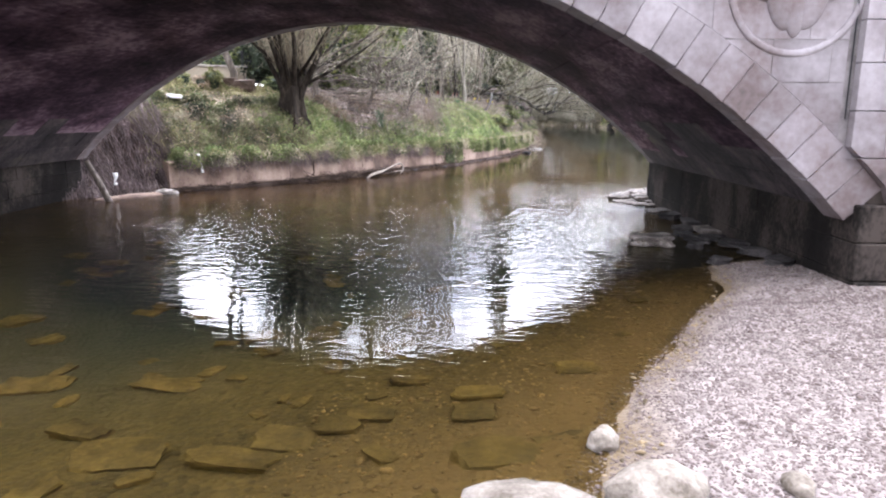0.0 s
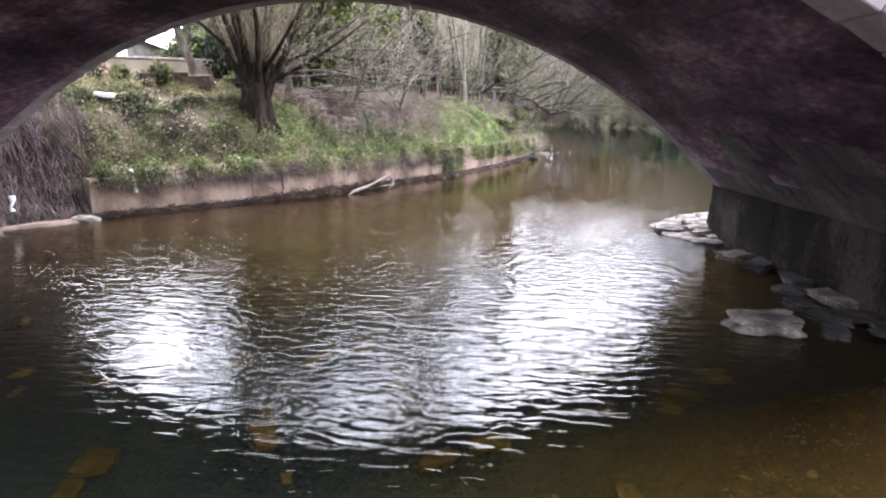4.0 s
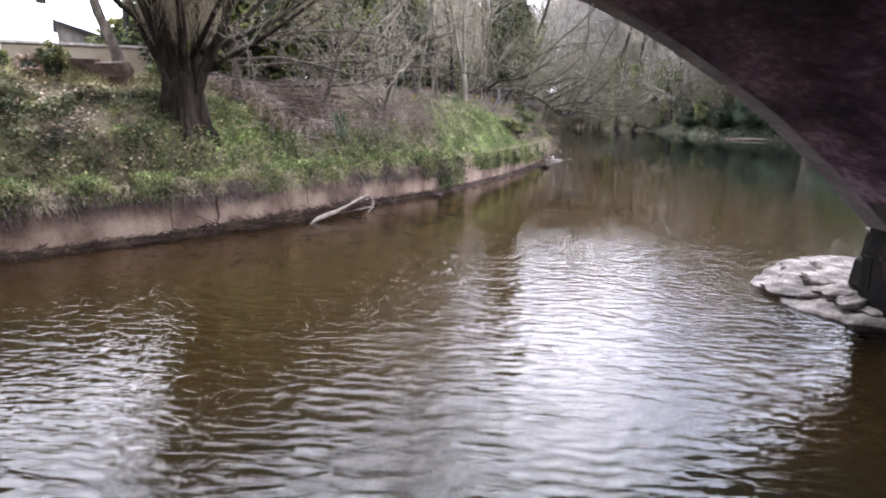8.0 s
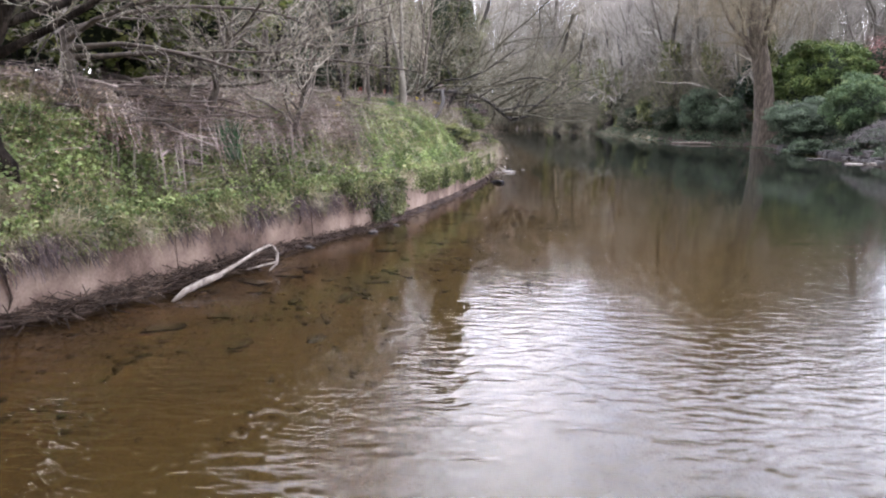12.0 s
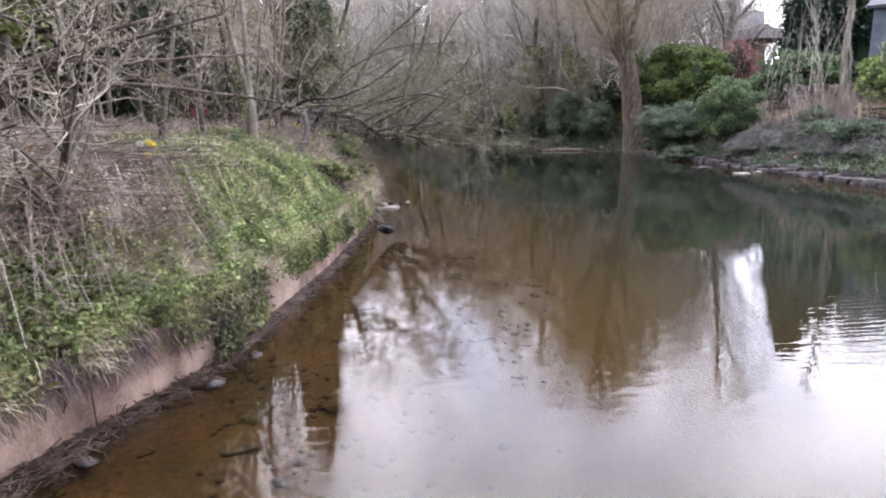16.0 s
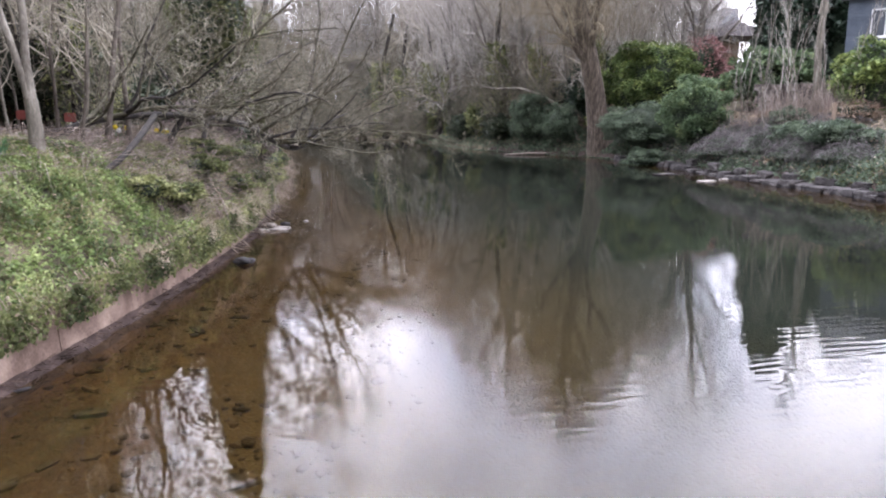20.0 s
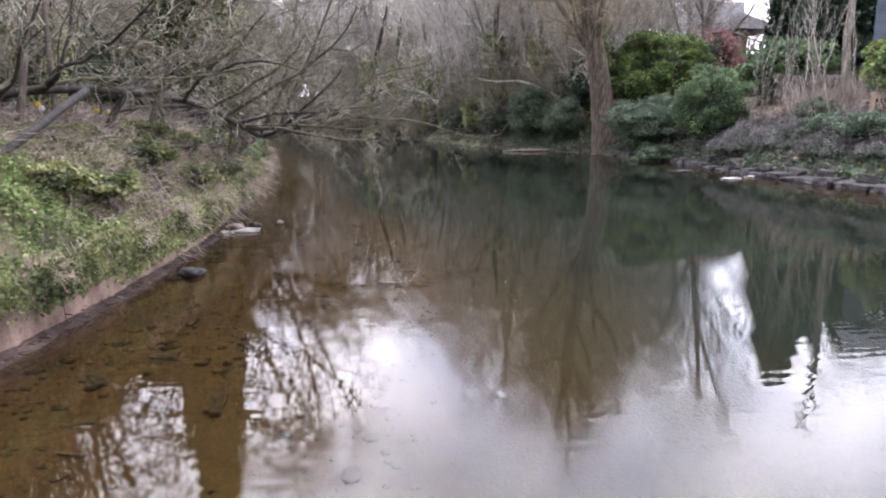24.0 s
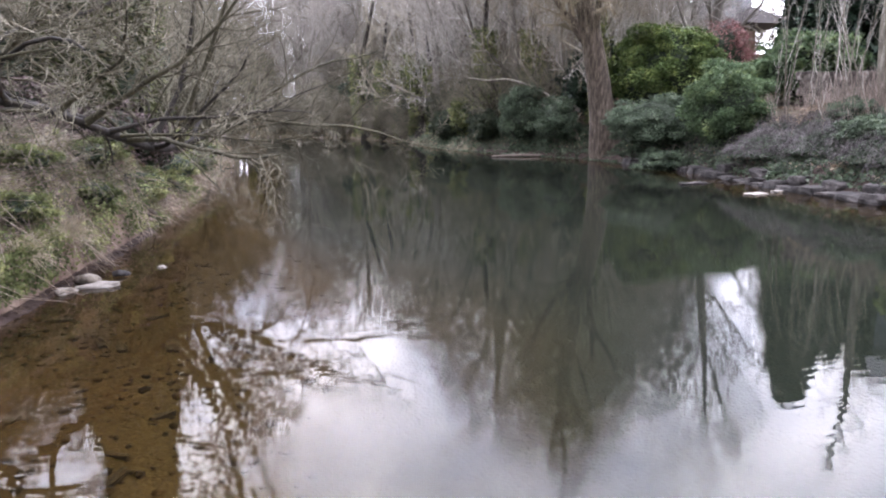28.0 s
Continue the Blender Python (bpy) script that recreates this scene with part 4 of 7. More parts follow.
def leaf_shrub(name, label, c, rad, n, leaf, material, seed, lumps=46, shape="ball", cat="shrub", tilt=(0.15, 1.2)):
    """An evergreen: leaves on uneven clumps round a dark inner mass painted as shade, and a few stems."""
    r = np.random.default_rng(seed)
    top = tagged(empty(name, pose(*c)), label, cat)
    th, cz = r.uniform(0, math.tau, lumps), r.uniform(-0.55, 1.0, lumps)
    if shape == "cone":
        cz = r.uniform(-0.95, 1.0, lumps)
        s = (1 - cz) / 2 * 0.85 + 0.15
    else:
        s = np.sqrt(1 - cz**2)
    lc = np.stack([s * np.cos(th), s * np.sin(th), cz], -1) * r.uniform(0.66, 0.95, (lumps, 1))
    lr = r.uniform(0.16, 0.36, lumps)
    k = r.integers(0, lumps, n)
    w = r.normal(size=(n, 3))
    w /= np.linalg.norm(w, axis=1)[:, None]
    w += 0.55 * lc[k]
    w /= np.linalg.norm(w, axis=1)[:, None]
    at = (lc[k] + w * (1.0, 1.0, 0.62) * lr[k][:, None] * r.uniform(0.55, 1.0, (n, 1))) * np.array(rad) + np.array([0, 0, rad[2] * 0.95])
    if shape == "ball":
        m = n // 5
        u = r.normal(size=(m, 3))
        u /= np.linalg.norm(u, axis=1)[:, None]
        at[:m] = u * r.uniform(0.66, 0.88, (m, 1)) * np.array(rad) + np.array([0, 0, rad[2] * 0.92])
    at[:, 2] = np.maximum(at[:, 2], 0.02)
    scatter("leaves", at, turned(n, r, tilt), r.uniform(0.6, 1.25, n) * leaf, LEAF, LEAF_F, material, parent=top, kind="")
    # added dark blob: stands for the shade between the leaf clumps
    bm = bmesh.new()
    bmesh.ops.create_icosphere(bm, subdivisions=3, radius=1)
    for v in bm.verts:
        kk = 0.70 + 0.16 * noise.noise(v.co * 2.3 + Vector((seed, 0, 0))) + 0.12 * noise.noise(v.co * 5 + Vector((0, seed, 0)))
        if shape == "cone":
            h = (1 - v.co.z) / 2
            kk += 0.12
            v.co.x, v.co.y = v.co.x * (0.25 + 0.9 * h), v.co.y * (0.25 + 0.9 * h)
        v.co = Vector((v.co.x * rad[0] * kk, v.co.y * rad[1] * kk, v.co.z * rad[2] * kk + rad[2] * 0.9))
    part("inner_shade_mass", bm, M["core"], top)
    tb = Tubes()
    rr = random.Random(seed)
    for _ in range(5):
        d = Vector((rr.gauss(0, 0.3), rr.gauss(0, 0.3), 1)).normalized()
        tb.tube([Vector((rr.gauss(0, 0.1), rr.gauss(0, 0.1), -0.15)), d * rad[2] * 0.5, d * rad[2] * 0.9], [0.05, 0.035, 0.02], 5)
    tubes_part("stem", [tb], M["bark"], top)
    return top


def bare_tree(name, label, base, S, seed, length, rad, lean=(0, 0, 1), bark="bark", twig="twig", split=2, cat="tree", haze=None, droop=(0.1, 1.3)):
    top = tagged(empty(name, pose(*base)), label, cat)
    r = random.Random(seed)
    out = [Tubes() for _ in S["seg"]]
    grow(out, r, Vector((0, 0, -0.3)), Vector(lean).normalized(), length, rad, 0, S)
    tubes_part("trunk", out[:1], M[bark], top)
    if split > 1:
        tagged(tubes_part("branching", out[1:split], M[bark], top), kind="stuff")
    tagged(tubes_part("crown", out[split:], M[twig], top), kind="stuff")
    if haze:
        n, cz, rx, rz, ln, th = haze
        q = np.random.default_rng(seed)
        w = q.normal(size=(n, 3))
        w /= np.linalg.norm(w, axis=1)[:, None]
        clump = q.normal(size=(70, 3))
        clump *= (0.95 / np.linalg.norm(clump, axis=1) * q.random(70) ** 0.4)[:, None]
        at = clump[q.integers(0, 70, n)] + w * 0.30 * q.random((n, 1)) ** 0.5
        at = at * (rx, rx, rz) + (lean[0] * cz, lean[1] * cz, cz)
        sz = np.stack([q.uniform(0.6, 1.3, n) * th] * 2 + [q.uniform(0.5, 1.4, n) * ln], -1)
        scatter("twig_spray", at, turned(n, q, droop), sz, STICK, STICK_F, M[twig], parent=top)
    return top

# ---- left bank: retaining wall, its foot, and what lies along it ----
def on_line(y, off=0.0):
    """A point on the left waterline moved off metres into the bank."""
    s = (left_x(y + 0.5) - left_x(y - 0.5))
    k = math.hypot(s, 1)
    return float(left_x(y)) - off / k, y + off * s / k


wall = tagged(empty("retaining_wall"), "low buff concrete retaining wall along the river bank", "wall", kind="structure")
ys = np.arange(9.75, 35.1, 0.25)
rw = random.Random(5)
step = 10
for i in range(0, len(ys) - 1, step):
    seg = ys[i : i + step + 1]
    vs, fs = [], []
    for q, y in enumerate(seg):
        y = y + (0.006 if q == 0 else -0.006 if q == len(seg) - 1 else 0)
        hgt = 0.68 - 0.05 * max(0, (y - 28) / 8) + 0.02 * math.sin(y * 1.7)
        for off, z in ((-0.05, -0.7), (-0.03, 0.0), (-0.01, 0.3), (0.0, hgt - 0.03), (0.03, hgt), (0.30, hgt), (0.30, -0.7)):
            x2, y2 = on_line(y, off + (0.012 * noise.noise((y * 1.3, z * 2, 0)) if off < 0.2 else 0))
            vs.append((x2, y2, z))
    for q in range(len(seg) - 1):
        for k in range(6):
            fs.append((q * 7 + k, q * 7 + k + 1, q * 7 + 8 + k, q * 7 + 7 + k))
    fs += [tuple(range(7)), tuple(range(len(vs) - 7, len(vs)))[::-1]]
    mesh_part("wall_panel", vs, [f[::-1] for f in fs], M["concrete"], wall)
# cracks: dark rooty seams that hang down the wall
for y, hh in ((12.93, 0.55), (17.0, 0.35), (11.2, 0.3)):
    tb = Tubes()
    pts = [Vector((*on_line(y + 0.02 * math.sin(k * 2.1), -0.035), 0.66 - hh * k / 5)) for k in range(6)]
    tb.tube(pts, [0.02, 0.014, 0.018, 0.012, 0.015, 0.006], 5)
    tagged(tubes_part("hanging_root", [tb], M["debris"], None), "dark root hanging down the concrete wall", "root")
# muddy footing with washed-up sticks
vs, fs = [], []
yy = np.arange(9.4, 36, 0.12)
for y in yy:
    wd = 0.19 + 0.08 * noise.noise((y * 2.1, 3, 1)) + 0.22 * math.exp(-(((y - 14.6) / 1.6) ** 2))
    for off, z in ((0.02, 0.075), (-0.04, 0.06), (-wd * 0.6, 0.035), (-wd, -0.005), (-wd - 0.12, -0.12)):
        x2, y2 = on_line(y, off)
        vs.append((x2, y2, z + 0.02 * noise.noise((y * 5, off * 9, 0))))
for q in range(len(yy) - 1):
    for k in range(4):
        fs.append((q * 5 + k, q * 5 + 5 + k, q * 5 + 6 + k, q * 5 + k + 1))
tagged(mesh_part("wall_footing", vs, [f[::-1] for f in fs], M["mud"], None, "", True), "narrow muddy ledge at the foot of the wall", "ledge", kind="structure")
r9 = np.random.default_rng(9)
n = 4600
yq = np.r_[r9.uniform(9.5, 19, 2700), r9.normal(14.3, 1.1, 1300), r9.uniform(19, 34, 600)]
oq = -np.abs(r9.normal(0.10, 0.12, n)) - 0.02 - np.where((yq > 13) & (yq < 16), r9.uniform(0, 0.2, n), 0)
at = np.array([(*on_line(y, o), 0.03 + abs(r9.normal(0, 0.03))) for y, o in zip(yq, oq)])
sz = np.stack([r9.uniform(0.004, 0.014, n)] * 2 + [r9.uniform(0.04, 0.2, n) * (1 + (np.abs(yq - 14.3) < 1.6))], -1)
scatter("washed_up_sticks", at, turned(n, r9, (1.1, 1.95)), sz, STICK, STICK_F, M["debris"], "dark wet sticks washed up along the wall foot", "debris")

# pale log with a forked branch, caught against the wall
log = tagged(empty("driftwood_log"), "bleached driftwood log with a looped branch", "log")
tb = Tubes()
tb.tube([Vector(p) for p in ((-2.47, 13.66, -0.02), (-2.40, 13.85, 0.06), (-2.25, 14.10, 0.12), (-2.14, 14.28, 0.15))], [0.02, 0.038, 0.042, 0.034], 9, True)
tubes_part("butt", [tb], M["driftwood"], log)
tb = Tubes()
tb.tube([Vector(p) for p in ((-2.16, 14.25, 0.15), (-2.04, 14.58, 0.21), (-1.93, 14.98, 0.28), (-1.83, 15.27, 0.31), (-1.76, 15.30, 0.27))], [0.030, 0.024, 0.022, 0.021, 0.019], 7)
tb.tube([Vector(p) for p in ((-1.80, 15.29, 0.30), (-1.72, 15.24, 0.22), (-1.70, 15.12, 0.11), (-1.76, 15.0, 0.04))], [0.024, 0.022, 0.02, 0.014], 6)
tb.tube([Vector(p) for p in ((-1.70, 15.14, 0.12), (-1.86, 15.0, 0.10), (-2.0, 14.86, 0.08))], [0.018, 0.015, 0.01], 6)
tubes_part("branch", [tb], M["driftwood"], log)

# stones in the shallows
STONES = ((-5.93, 9.35, 0.06, 0.42, 0.26, 0.24, "stone_pale"), (-0.8, 18.08, 0.02, 0.2, 0.14, 0.12, "stone_bank"), (-0.47, 18.88, 0.02, 0.16, 0.12, 0.1, "stone_bank"), (1.99, 27.0, 0.05, 0.5, 0.3, 0.2, "stone_bank"), (2.36, 31.1, 0.06, 0.44, 0.26, 0.22, "boulder"), (2.6, 30.75, 0.04, 0.52, 0.2, 0.16, "stone_pale"), (2.2, 30.5, 0.04, 0.3, 0.2, 0.18, "boulder"), (2.72, 31.5, 0.05, 0.3, 0.22, 0.18, "stone_bank"), (3.25, 31.9, 0.02, 0.2, 0.14, 0.12, "stone_pale"), (-1.6, 16.7, 0.0, 0.22, 0.18, 0.12, "stone_bank"), (0.15, 21.3, 0.0, 0.22, 0.16, 0.1, "stone_bank"))
for i, (x, y, z, a, b, c, mm) in enumerate(STONES):
    stone("stone", "pale weathered stone at the water's edge" if mm != "stone_bank" else "dark wet stone in the shallows by the wall", x, y, z - 0.03, (a, b, c * 0.8), 30 + i, 37 * i, 0.3, material=M[mm], group="stones along the left bank")

# eroded corner: leaning post, sand strip, white scraps
tb = Tubes()
tb.tube([Vector((-6.28, 7.94, -0.15)), Vector((-6.56, 8.0, 0.34)), Vector((-6.84, 8.06, 0.77))], [0.065, 0.062, 0.055], 9, True)
tagged(tubes_part("leaning_post", [tb], M["driftwood"], None), "weathered round post leaning out of the water", "post")
stone("sand_strip", "low strip of pale sand at the water's edge", -6.35, 8.85, -0.02, (0.5, 1.9, 0.14), 77, -32, 0.1, material=M["concrete"], cat="sand")


def scrap(name, label, pts, w):
    vs, fs = [], []
    for i, p in enumerate(pts):
        k = w * (0.6 + 0.4 * math.sin(i * 1.9 + 1))
        for s in (-1, 1):
            for dz in (0, 0.008):
                vs.append((p[0] + s * k * 0.7, p[1] + s * k * 0.5, p[2] + dz + 0.02 * s * math.sin(i * 2.2)))
    for i in range(len(pts) - 1):
        q = 4 * i
        fs += [(q, q + 2, q + 6, q + 4), (q + 1, q + 5, q + 7, q + 3), (q, q + 4, q + 5, q + 1), (q + 2, q + 3, q + 7, q + 6)]
    tagged(mesh_part(name, vs, fs, M["plastic"], None, "", True), label, "litter")


scrap("plastic_strip", "torn white plastic strip hanging over the wall", [(-5.66, 10.38, 0.80), (-5.60, 10.33, 0.74), (-5.585, 10.34, 0.64), (-5.57, 10.33, 0.52), (-5.545, 10.32, 0.38)], 0.04)
scrap("plastic_bag", "white plastic rag snagged in roots", [(-6.62, 8.62, 0.50), (-6.57, 8.58, 0.42), (-6.6, 8.55, 0.34), (-6.55, 8.52, 0.27)], 0.06)
block_bm = bmesh.new()
bmesh.ops.create_cube(block_bm, size=1)
bmesh.ops.bevel(block_bm, geom=block_bm.edges[:], offset=0.08, segments=2, affect="EDGES")
tray = part("white_tray", block_bm, M["plastic"], None)
tray.matrix_world = pose(-6.72, 11.45, 2.14, 6, 4, 30) @ Matrix.Diagonal((0.36, 0.2, 0.08, 1))
tagged(tray, "white plastic tray lying in the ivy", "litter")

# ---- left bank: ivy, grass, brambles ----
rg = np.random.default_rng(21)


def bank_points(n, y0, y1, d0, d1, power=1.0, lift=0.0):
    y = rg.uniform(y0, y1, n)
    o = d0 + (d1 - d0) * rg.random(n) ** power
    s = left_x(y + 0.5) - left_x(y - 0.5)
    k = np.hypot(s, 1)
    x, y2 = left_x(y) - o / k, y + o * s / k
    hum = 0.55 * ripple(x, y2, 3.7, 0.3) + 0.45 * ripple(x, y2, 8.3, 1.1)
    keep = (hum > rg.uniform(-1.1, 0.15, n)) | (o < 0.25)
    up = 0.13 * np.clip(hum, 0, 1.2) * np.clip((o - 0.1) / 0.3, 0, 1)
    return np.stack([x, y2, ground_z(x, y2) + lift + up * rg.uniform(0.55, 1.0, n)], -1)[keep]


def spotted(p, k, s, level):
    """Keeps the points that fall on natural patches."""
    return p[ripple(p[:, 0], p[:, 1], k, s) + rg.normal(0, 0.25, len(p)) > level]


def leaves(name, label, p, size, mat, tilt=(0.1, 1.2)):
    n = len(p)
    p = p + np.stack([rg.normal(0, 0.02, n), rg.normal(0, 0.02, n), rg.uniform(0, 0.09, n)], -1)
    scatter(name, p, turned(n, rg, tilt), rg.uniform(0.6, 1.3, n) * size, LEAF, LEAF_F, mat, label, "ivy" if mat in (M["ivy"], M["sea_ivy"], M["deep_ivy"]) else "plants")


def blades(name, label, p, h, w, mat, tilt=(0.0, 0.7), toward=None):
    n = len(p)
    sz = np.stack([rg.uniform(0.7, 1.3, n) * w, rg.uniform(0.6, 1.3, n) * h, rg.uniform(0.6, 1.3, n) * h], -1)
    scatter(name, p, turned(n, rg, tilt, toward), sz, BLADE, BLADE_F, mat, label, "grass")


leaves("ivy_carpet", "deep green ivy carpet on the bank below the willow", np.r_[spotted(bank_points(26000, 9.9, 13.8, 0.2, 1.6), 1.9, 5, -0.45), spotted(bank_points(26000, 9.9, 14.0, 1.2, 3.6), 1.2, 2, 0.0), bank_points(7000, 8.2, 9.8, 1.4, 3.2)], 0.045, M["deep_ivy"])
leaves("ivy_carpet", "dark green ivy covering the bank", np.r_[spotted(bank_points(30000, 14.0, 25, 0.12, 1.8), 0.9, 1, 0.0), spotted(bank_points(36000, 24.5, 38, 0.0, 2.4), 1.3, 1, 0.15)], 0.06, M["ivy"])
leaves("ground_weeds", "fresh green weeds on the bank", np.r_[bank_points(1200, 11.9, 14.3, 0.1, 0.95), bank_points(6000, 13.8, 18.2, 0.1, 0.95), spotted(bank_points(18000, 13.2, 19, 0.15, 1.5), 1.1, 4, 0.05), spotted(bank_points(42000, 19.6, 26.2, 0.12, 2.7, 1.1), 0.6, 0.4, -0.9), spotted(bank_points(30000, 17.2, 26.4, 0.12, 2.0, 1.2), 1.7, 0.4, 0.0), spotted(bank_points(3500, 26, 36, 0.1, 1.8), 0.8, 2, 0.1)], 0.055, M["fresh"])
leaves("withered_weeds", "withered red-brown weed leaves on the bank", spotted(bank_points(20000, 14.6, 19.5, 0.7, 3.6), 1.0, 6, -0.3) + np.array([0, 0, 0.1]), 0.05, M["litter"], (0.3, 1.7))
leaves("dead_leaf_litter", "brown dead leaves under the trees", np.r_[bank_points(16000, 14.5, 27, 0.5, 5.5), bank_points(14000, 26, 40, 0.2, 5), bank_points(1500, 9, 13, 3, 7), spotted(bank_points(9000, 10.5, 15.5, 0.8, 3.4), 0.8, 5, 0.0), bank_points(7000, 9.9, 14.5, 0.15, 3.4)], 0.06, M["litter"], (0.0, 0.7))
blades("bank_grass", "rough green grass on the bank", np.r_[spotted(bank_points(14000, 12.5, 24, 0.12, 2.6), 0.8, 7, -0.1), bank_points(12000, 9.5, 15, 2.2, 6.0), spotted(bank_points(14000, 9.5, 15, 0.3, 2.6), 1.4, 9, -0.1), bank_points(13000, 13.5, 19, 0.12, 1.6), spotted(bank_points(26000, 24, 40, 0.0, 2.6), 1.1, 3, -0.3), spotted(bank_points(22000, 17.5, 25.5, 0.5, 3.2), 0.9, 7, -0.4)], 0.15, 0.009, M["grass"], (0.2, 1.2))
over = np.r_[spotted(bank_points(30000, 9.9, 37, -0.02, 0.34), 2.1, 5, 0.2), spotted(bank_points(56000, 9.9, 20, -0.08, 0.32), 4.3, 2, -0.15)]
over[:, 2] = rg.uniform(0.60, 0.92, len(over)) - 0.14 * np.clip(ripple(over[:, 0], over[:, 1], 5.1, 2), 0, 1)
k = rg.random(len(over))
blades("wall_top_grass", "tufts of green grass hanging over the wall", over[k < 0.28], 0.16, 0.009, M["grass"], (0.7, 2.5), 1.1)
blades("wall_top_straw", "dead grass hanging over the wall", over[(k >= 0.28) & (k < 0.36)], 0.20, 0.006, M["straw"], (0.8, 2.7), 1.1)
leaves("wall_top_ivy", "ivy trailing over the wall's edge", over[(k > 0.36) & (k < 0.76)], 0.05, M["ivy"], (0.4, 1.8))
leaves("wall_top_weeds", "green weeds sprouting over the wall's edge", over[k >= 0.76], 0.055, M["fresh"], (0.3, 1.6))
blades("dead_grass", "straw-coloured dead grass on the bank", np.r_[spotted(bank_points(20000, 14.8, 20, 1.0, 3.2), 1.1, 3, -0.1), spotted(bank_points(20000, 17.0, 25, 0.9, 3.4), 0.7, 5, -0.3), spotted(bank_points(6000, 18.5, 26, 0.15, 2.2), 1.6, 2, 0.3), spotted(bank_points(6000, 20, 27, 2.4, 4.2), 0.8, 3, -0.4), spotted(bank_points(14000, 25.0, 40, 0.1, 2.4), 1.5, 6, 0.2)], 0.18, 0.006, M["straw"], (0.8, 1.65))
stalk = np.r_[bank_points(4500, 14.8, 19.5, 0.9, 4.4), bank_points(2600, 19, 26, 2.4, 4.6), bank_points(1800, 15, 20, 0.2, 1.0), bank_points(9000, 25.5, 39, 0.1, 2.6)]
k = len(stalk)
stalk[:, 2] += rg.uniform(0, 0.2, k)
scatter("dead_stalks", stalk, turned(k, rg, (0.95, 1.8)), np.stack([rg.uniform(0.003, 0.007, k)] * 2 + [rg.uniform(0.1, 0.5, k)], -1), STICK, STICK_F, M["russet_stem"], "matted dead stalks on the bank", "dead plants")
frill = spotted(bank_points(6500, 9.9, 20.0, -0.07, 0.05), 3.1, 2, -0.1)
frill[:, 2] = rg.uniform(0.56, 0.80, len(frill))
k = len(frill)
scatter("hanging_roots", frill, turned(k, rg, (2.3, 3.0), 1.2), np.stack([rg.uniform(0.003, 0.007, k)] * 2 + [rg.uniform(0.06, 0.30, k)], -1), STICK, STICK_F, M["root"], "dark roots and dead stems hanging over the wall", "roots")
# stems and withered growth that hide the far end of the wall down to the water
hang = np.r_[spotted(bank_points(500, 26.5, 33, -0.1, 0.3), 2.3, 1, 0.2), bank_points(1500, 34, 62, -0.25, 0.5)]
hang[:, 2] = np.maximum(hang[:, 2], 0) + rg.uniform(0.0, 0.75, len(hang))
k = len(hang)
scatter("hanging_stalks", hang, turned(k, rg, (1.7, 2.9), 1.4), np.stack([rg.uniform(0.004, 0.010, k)] * 2 + [rg.uniform(0.25, 0.8, k)], -1), STICK, STICK_F, M["bramble"], "withered stalks hanging down to the water", "dead plants")
leaves("far_bank_cover", "brown leaves, ivy and brush on the far bank", np.r_[bank_points(7000, 38, 62, -0.1, 4), bank_points(7000, 60, 112, -0.3, 8)], 0.16, M["litter"], (0.2, 1.3))
leaves("far_bank_ivy", "patches of dark ivy on the far bank", np.r_[spotted(bank_points(24000, 35, 62, -0.1, 3), 0.9, 2, -0.4), spotted(bank_points(9000, 60, 112, -0.3, 5), 0.4, 2, 0.0)], 0.15, M["ivy"], (0.2, 1.3))
# straw tussocks at the wall's edge
for i, (y, o, h) in enumerate(((13.55, 0.25, 0.42), (13.0, 0.2, 0.25), (10.9, 0.12, 0.26), (11.7, 0.14, 0.22), (12.5, 0.1, 0.24), (14.3, 0.12, 0.26), (15.0, 0.1, 0.22), (16.4, 0.12, 0.24), (17.3, 0.1, 0.22), (15.6, 0.15, 0.22), (20.3, 0.1, 0.3), (24.6, 0.12, 0.3), (26.8, 0.1, 0.32), (28.6, 0.1, 0.36), (30.2, 0.1, 0.36), (31.6, 0.1, 0.4))):
    x2, y2 = on_line(y, o)
    k = 420
    q = np.stack([rg.normal(x2, 0.07, k), rg.normal(y2, 0.09, k), np.full(k, max(gz(x2, y2), 0.66))], -1)
    sz = np.stack([np.full(k, 0.007), rg.uniform(0.7, 1.3, k) * h, rg.uniform(0.7, 1.3, k) * h], -1)
    ob = scatter("grass_tussock", q, turned(k, rg, (0.3, 1.9), 1.1), sz, BLADE, BLADE_F, M["straw"], "straw-coloured tussock drooping over the wall", "grass", kind="thing")
    ob["group"] = "tussocks along the wall"


# curtains of ivy and dead stems that hang down the wall
def curtain(y, wid, drop, n, seed, mat="ivy"):
    r = np.random.default_rng(seed)
    top = tagged(empty("hanging_ivy"), "curtain of ivy and dead stems hanging down the wall", "ivy", "ivy curtains on the wall")
    yy = r.normal(y, wid / 2, n)
    t = r.random(n)
    p = np.array([(*on_line(a, -0.05 - 0.09 * r.random()), 0.78 - drop * b) for a, b in zip(yy, t)])
    scatter("leaves", p, turned(n, r, (0.6, 1.9)), r.uniform(0.6, 1.3, n) * 0.052, LEAF, LEAF_F, M[mat], parent=top, kind="")
    tb = Tubes()
    rr = random.Random(seed)
    for _ in range(max(6, n // 45)):
        a = rr.gauss(y, wid / 2)
        d = drop * rr.uniform(0.7, 1.15)
        pts = [Vector((*on_line(a + 0.05 * k * rr.gauss(0, 0.4), 0.12 - 0.05 * k), 0.86 - d * k / 4)) for k in range(5)]
        tb.tube(pts, [0.007, 0.006, 0.006, 0.005, 0.004], 3)
    tagged(tubes_part("dead_growth", [tb], M["bramble"], top), kind="stuff")


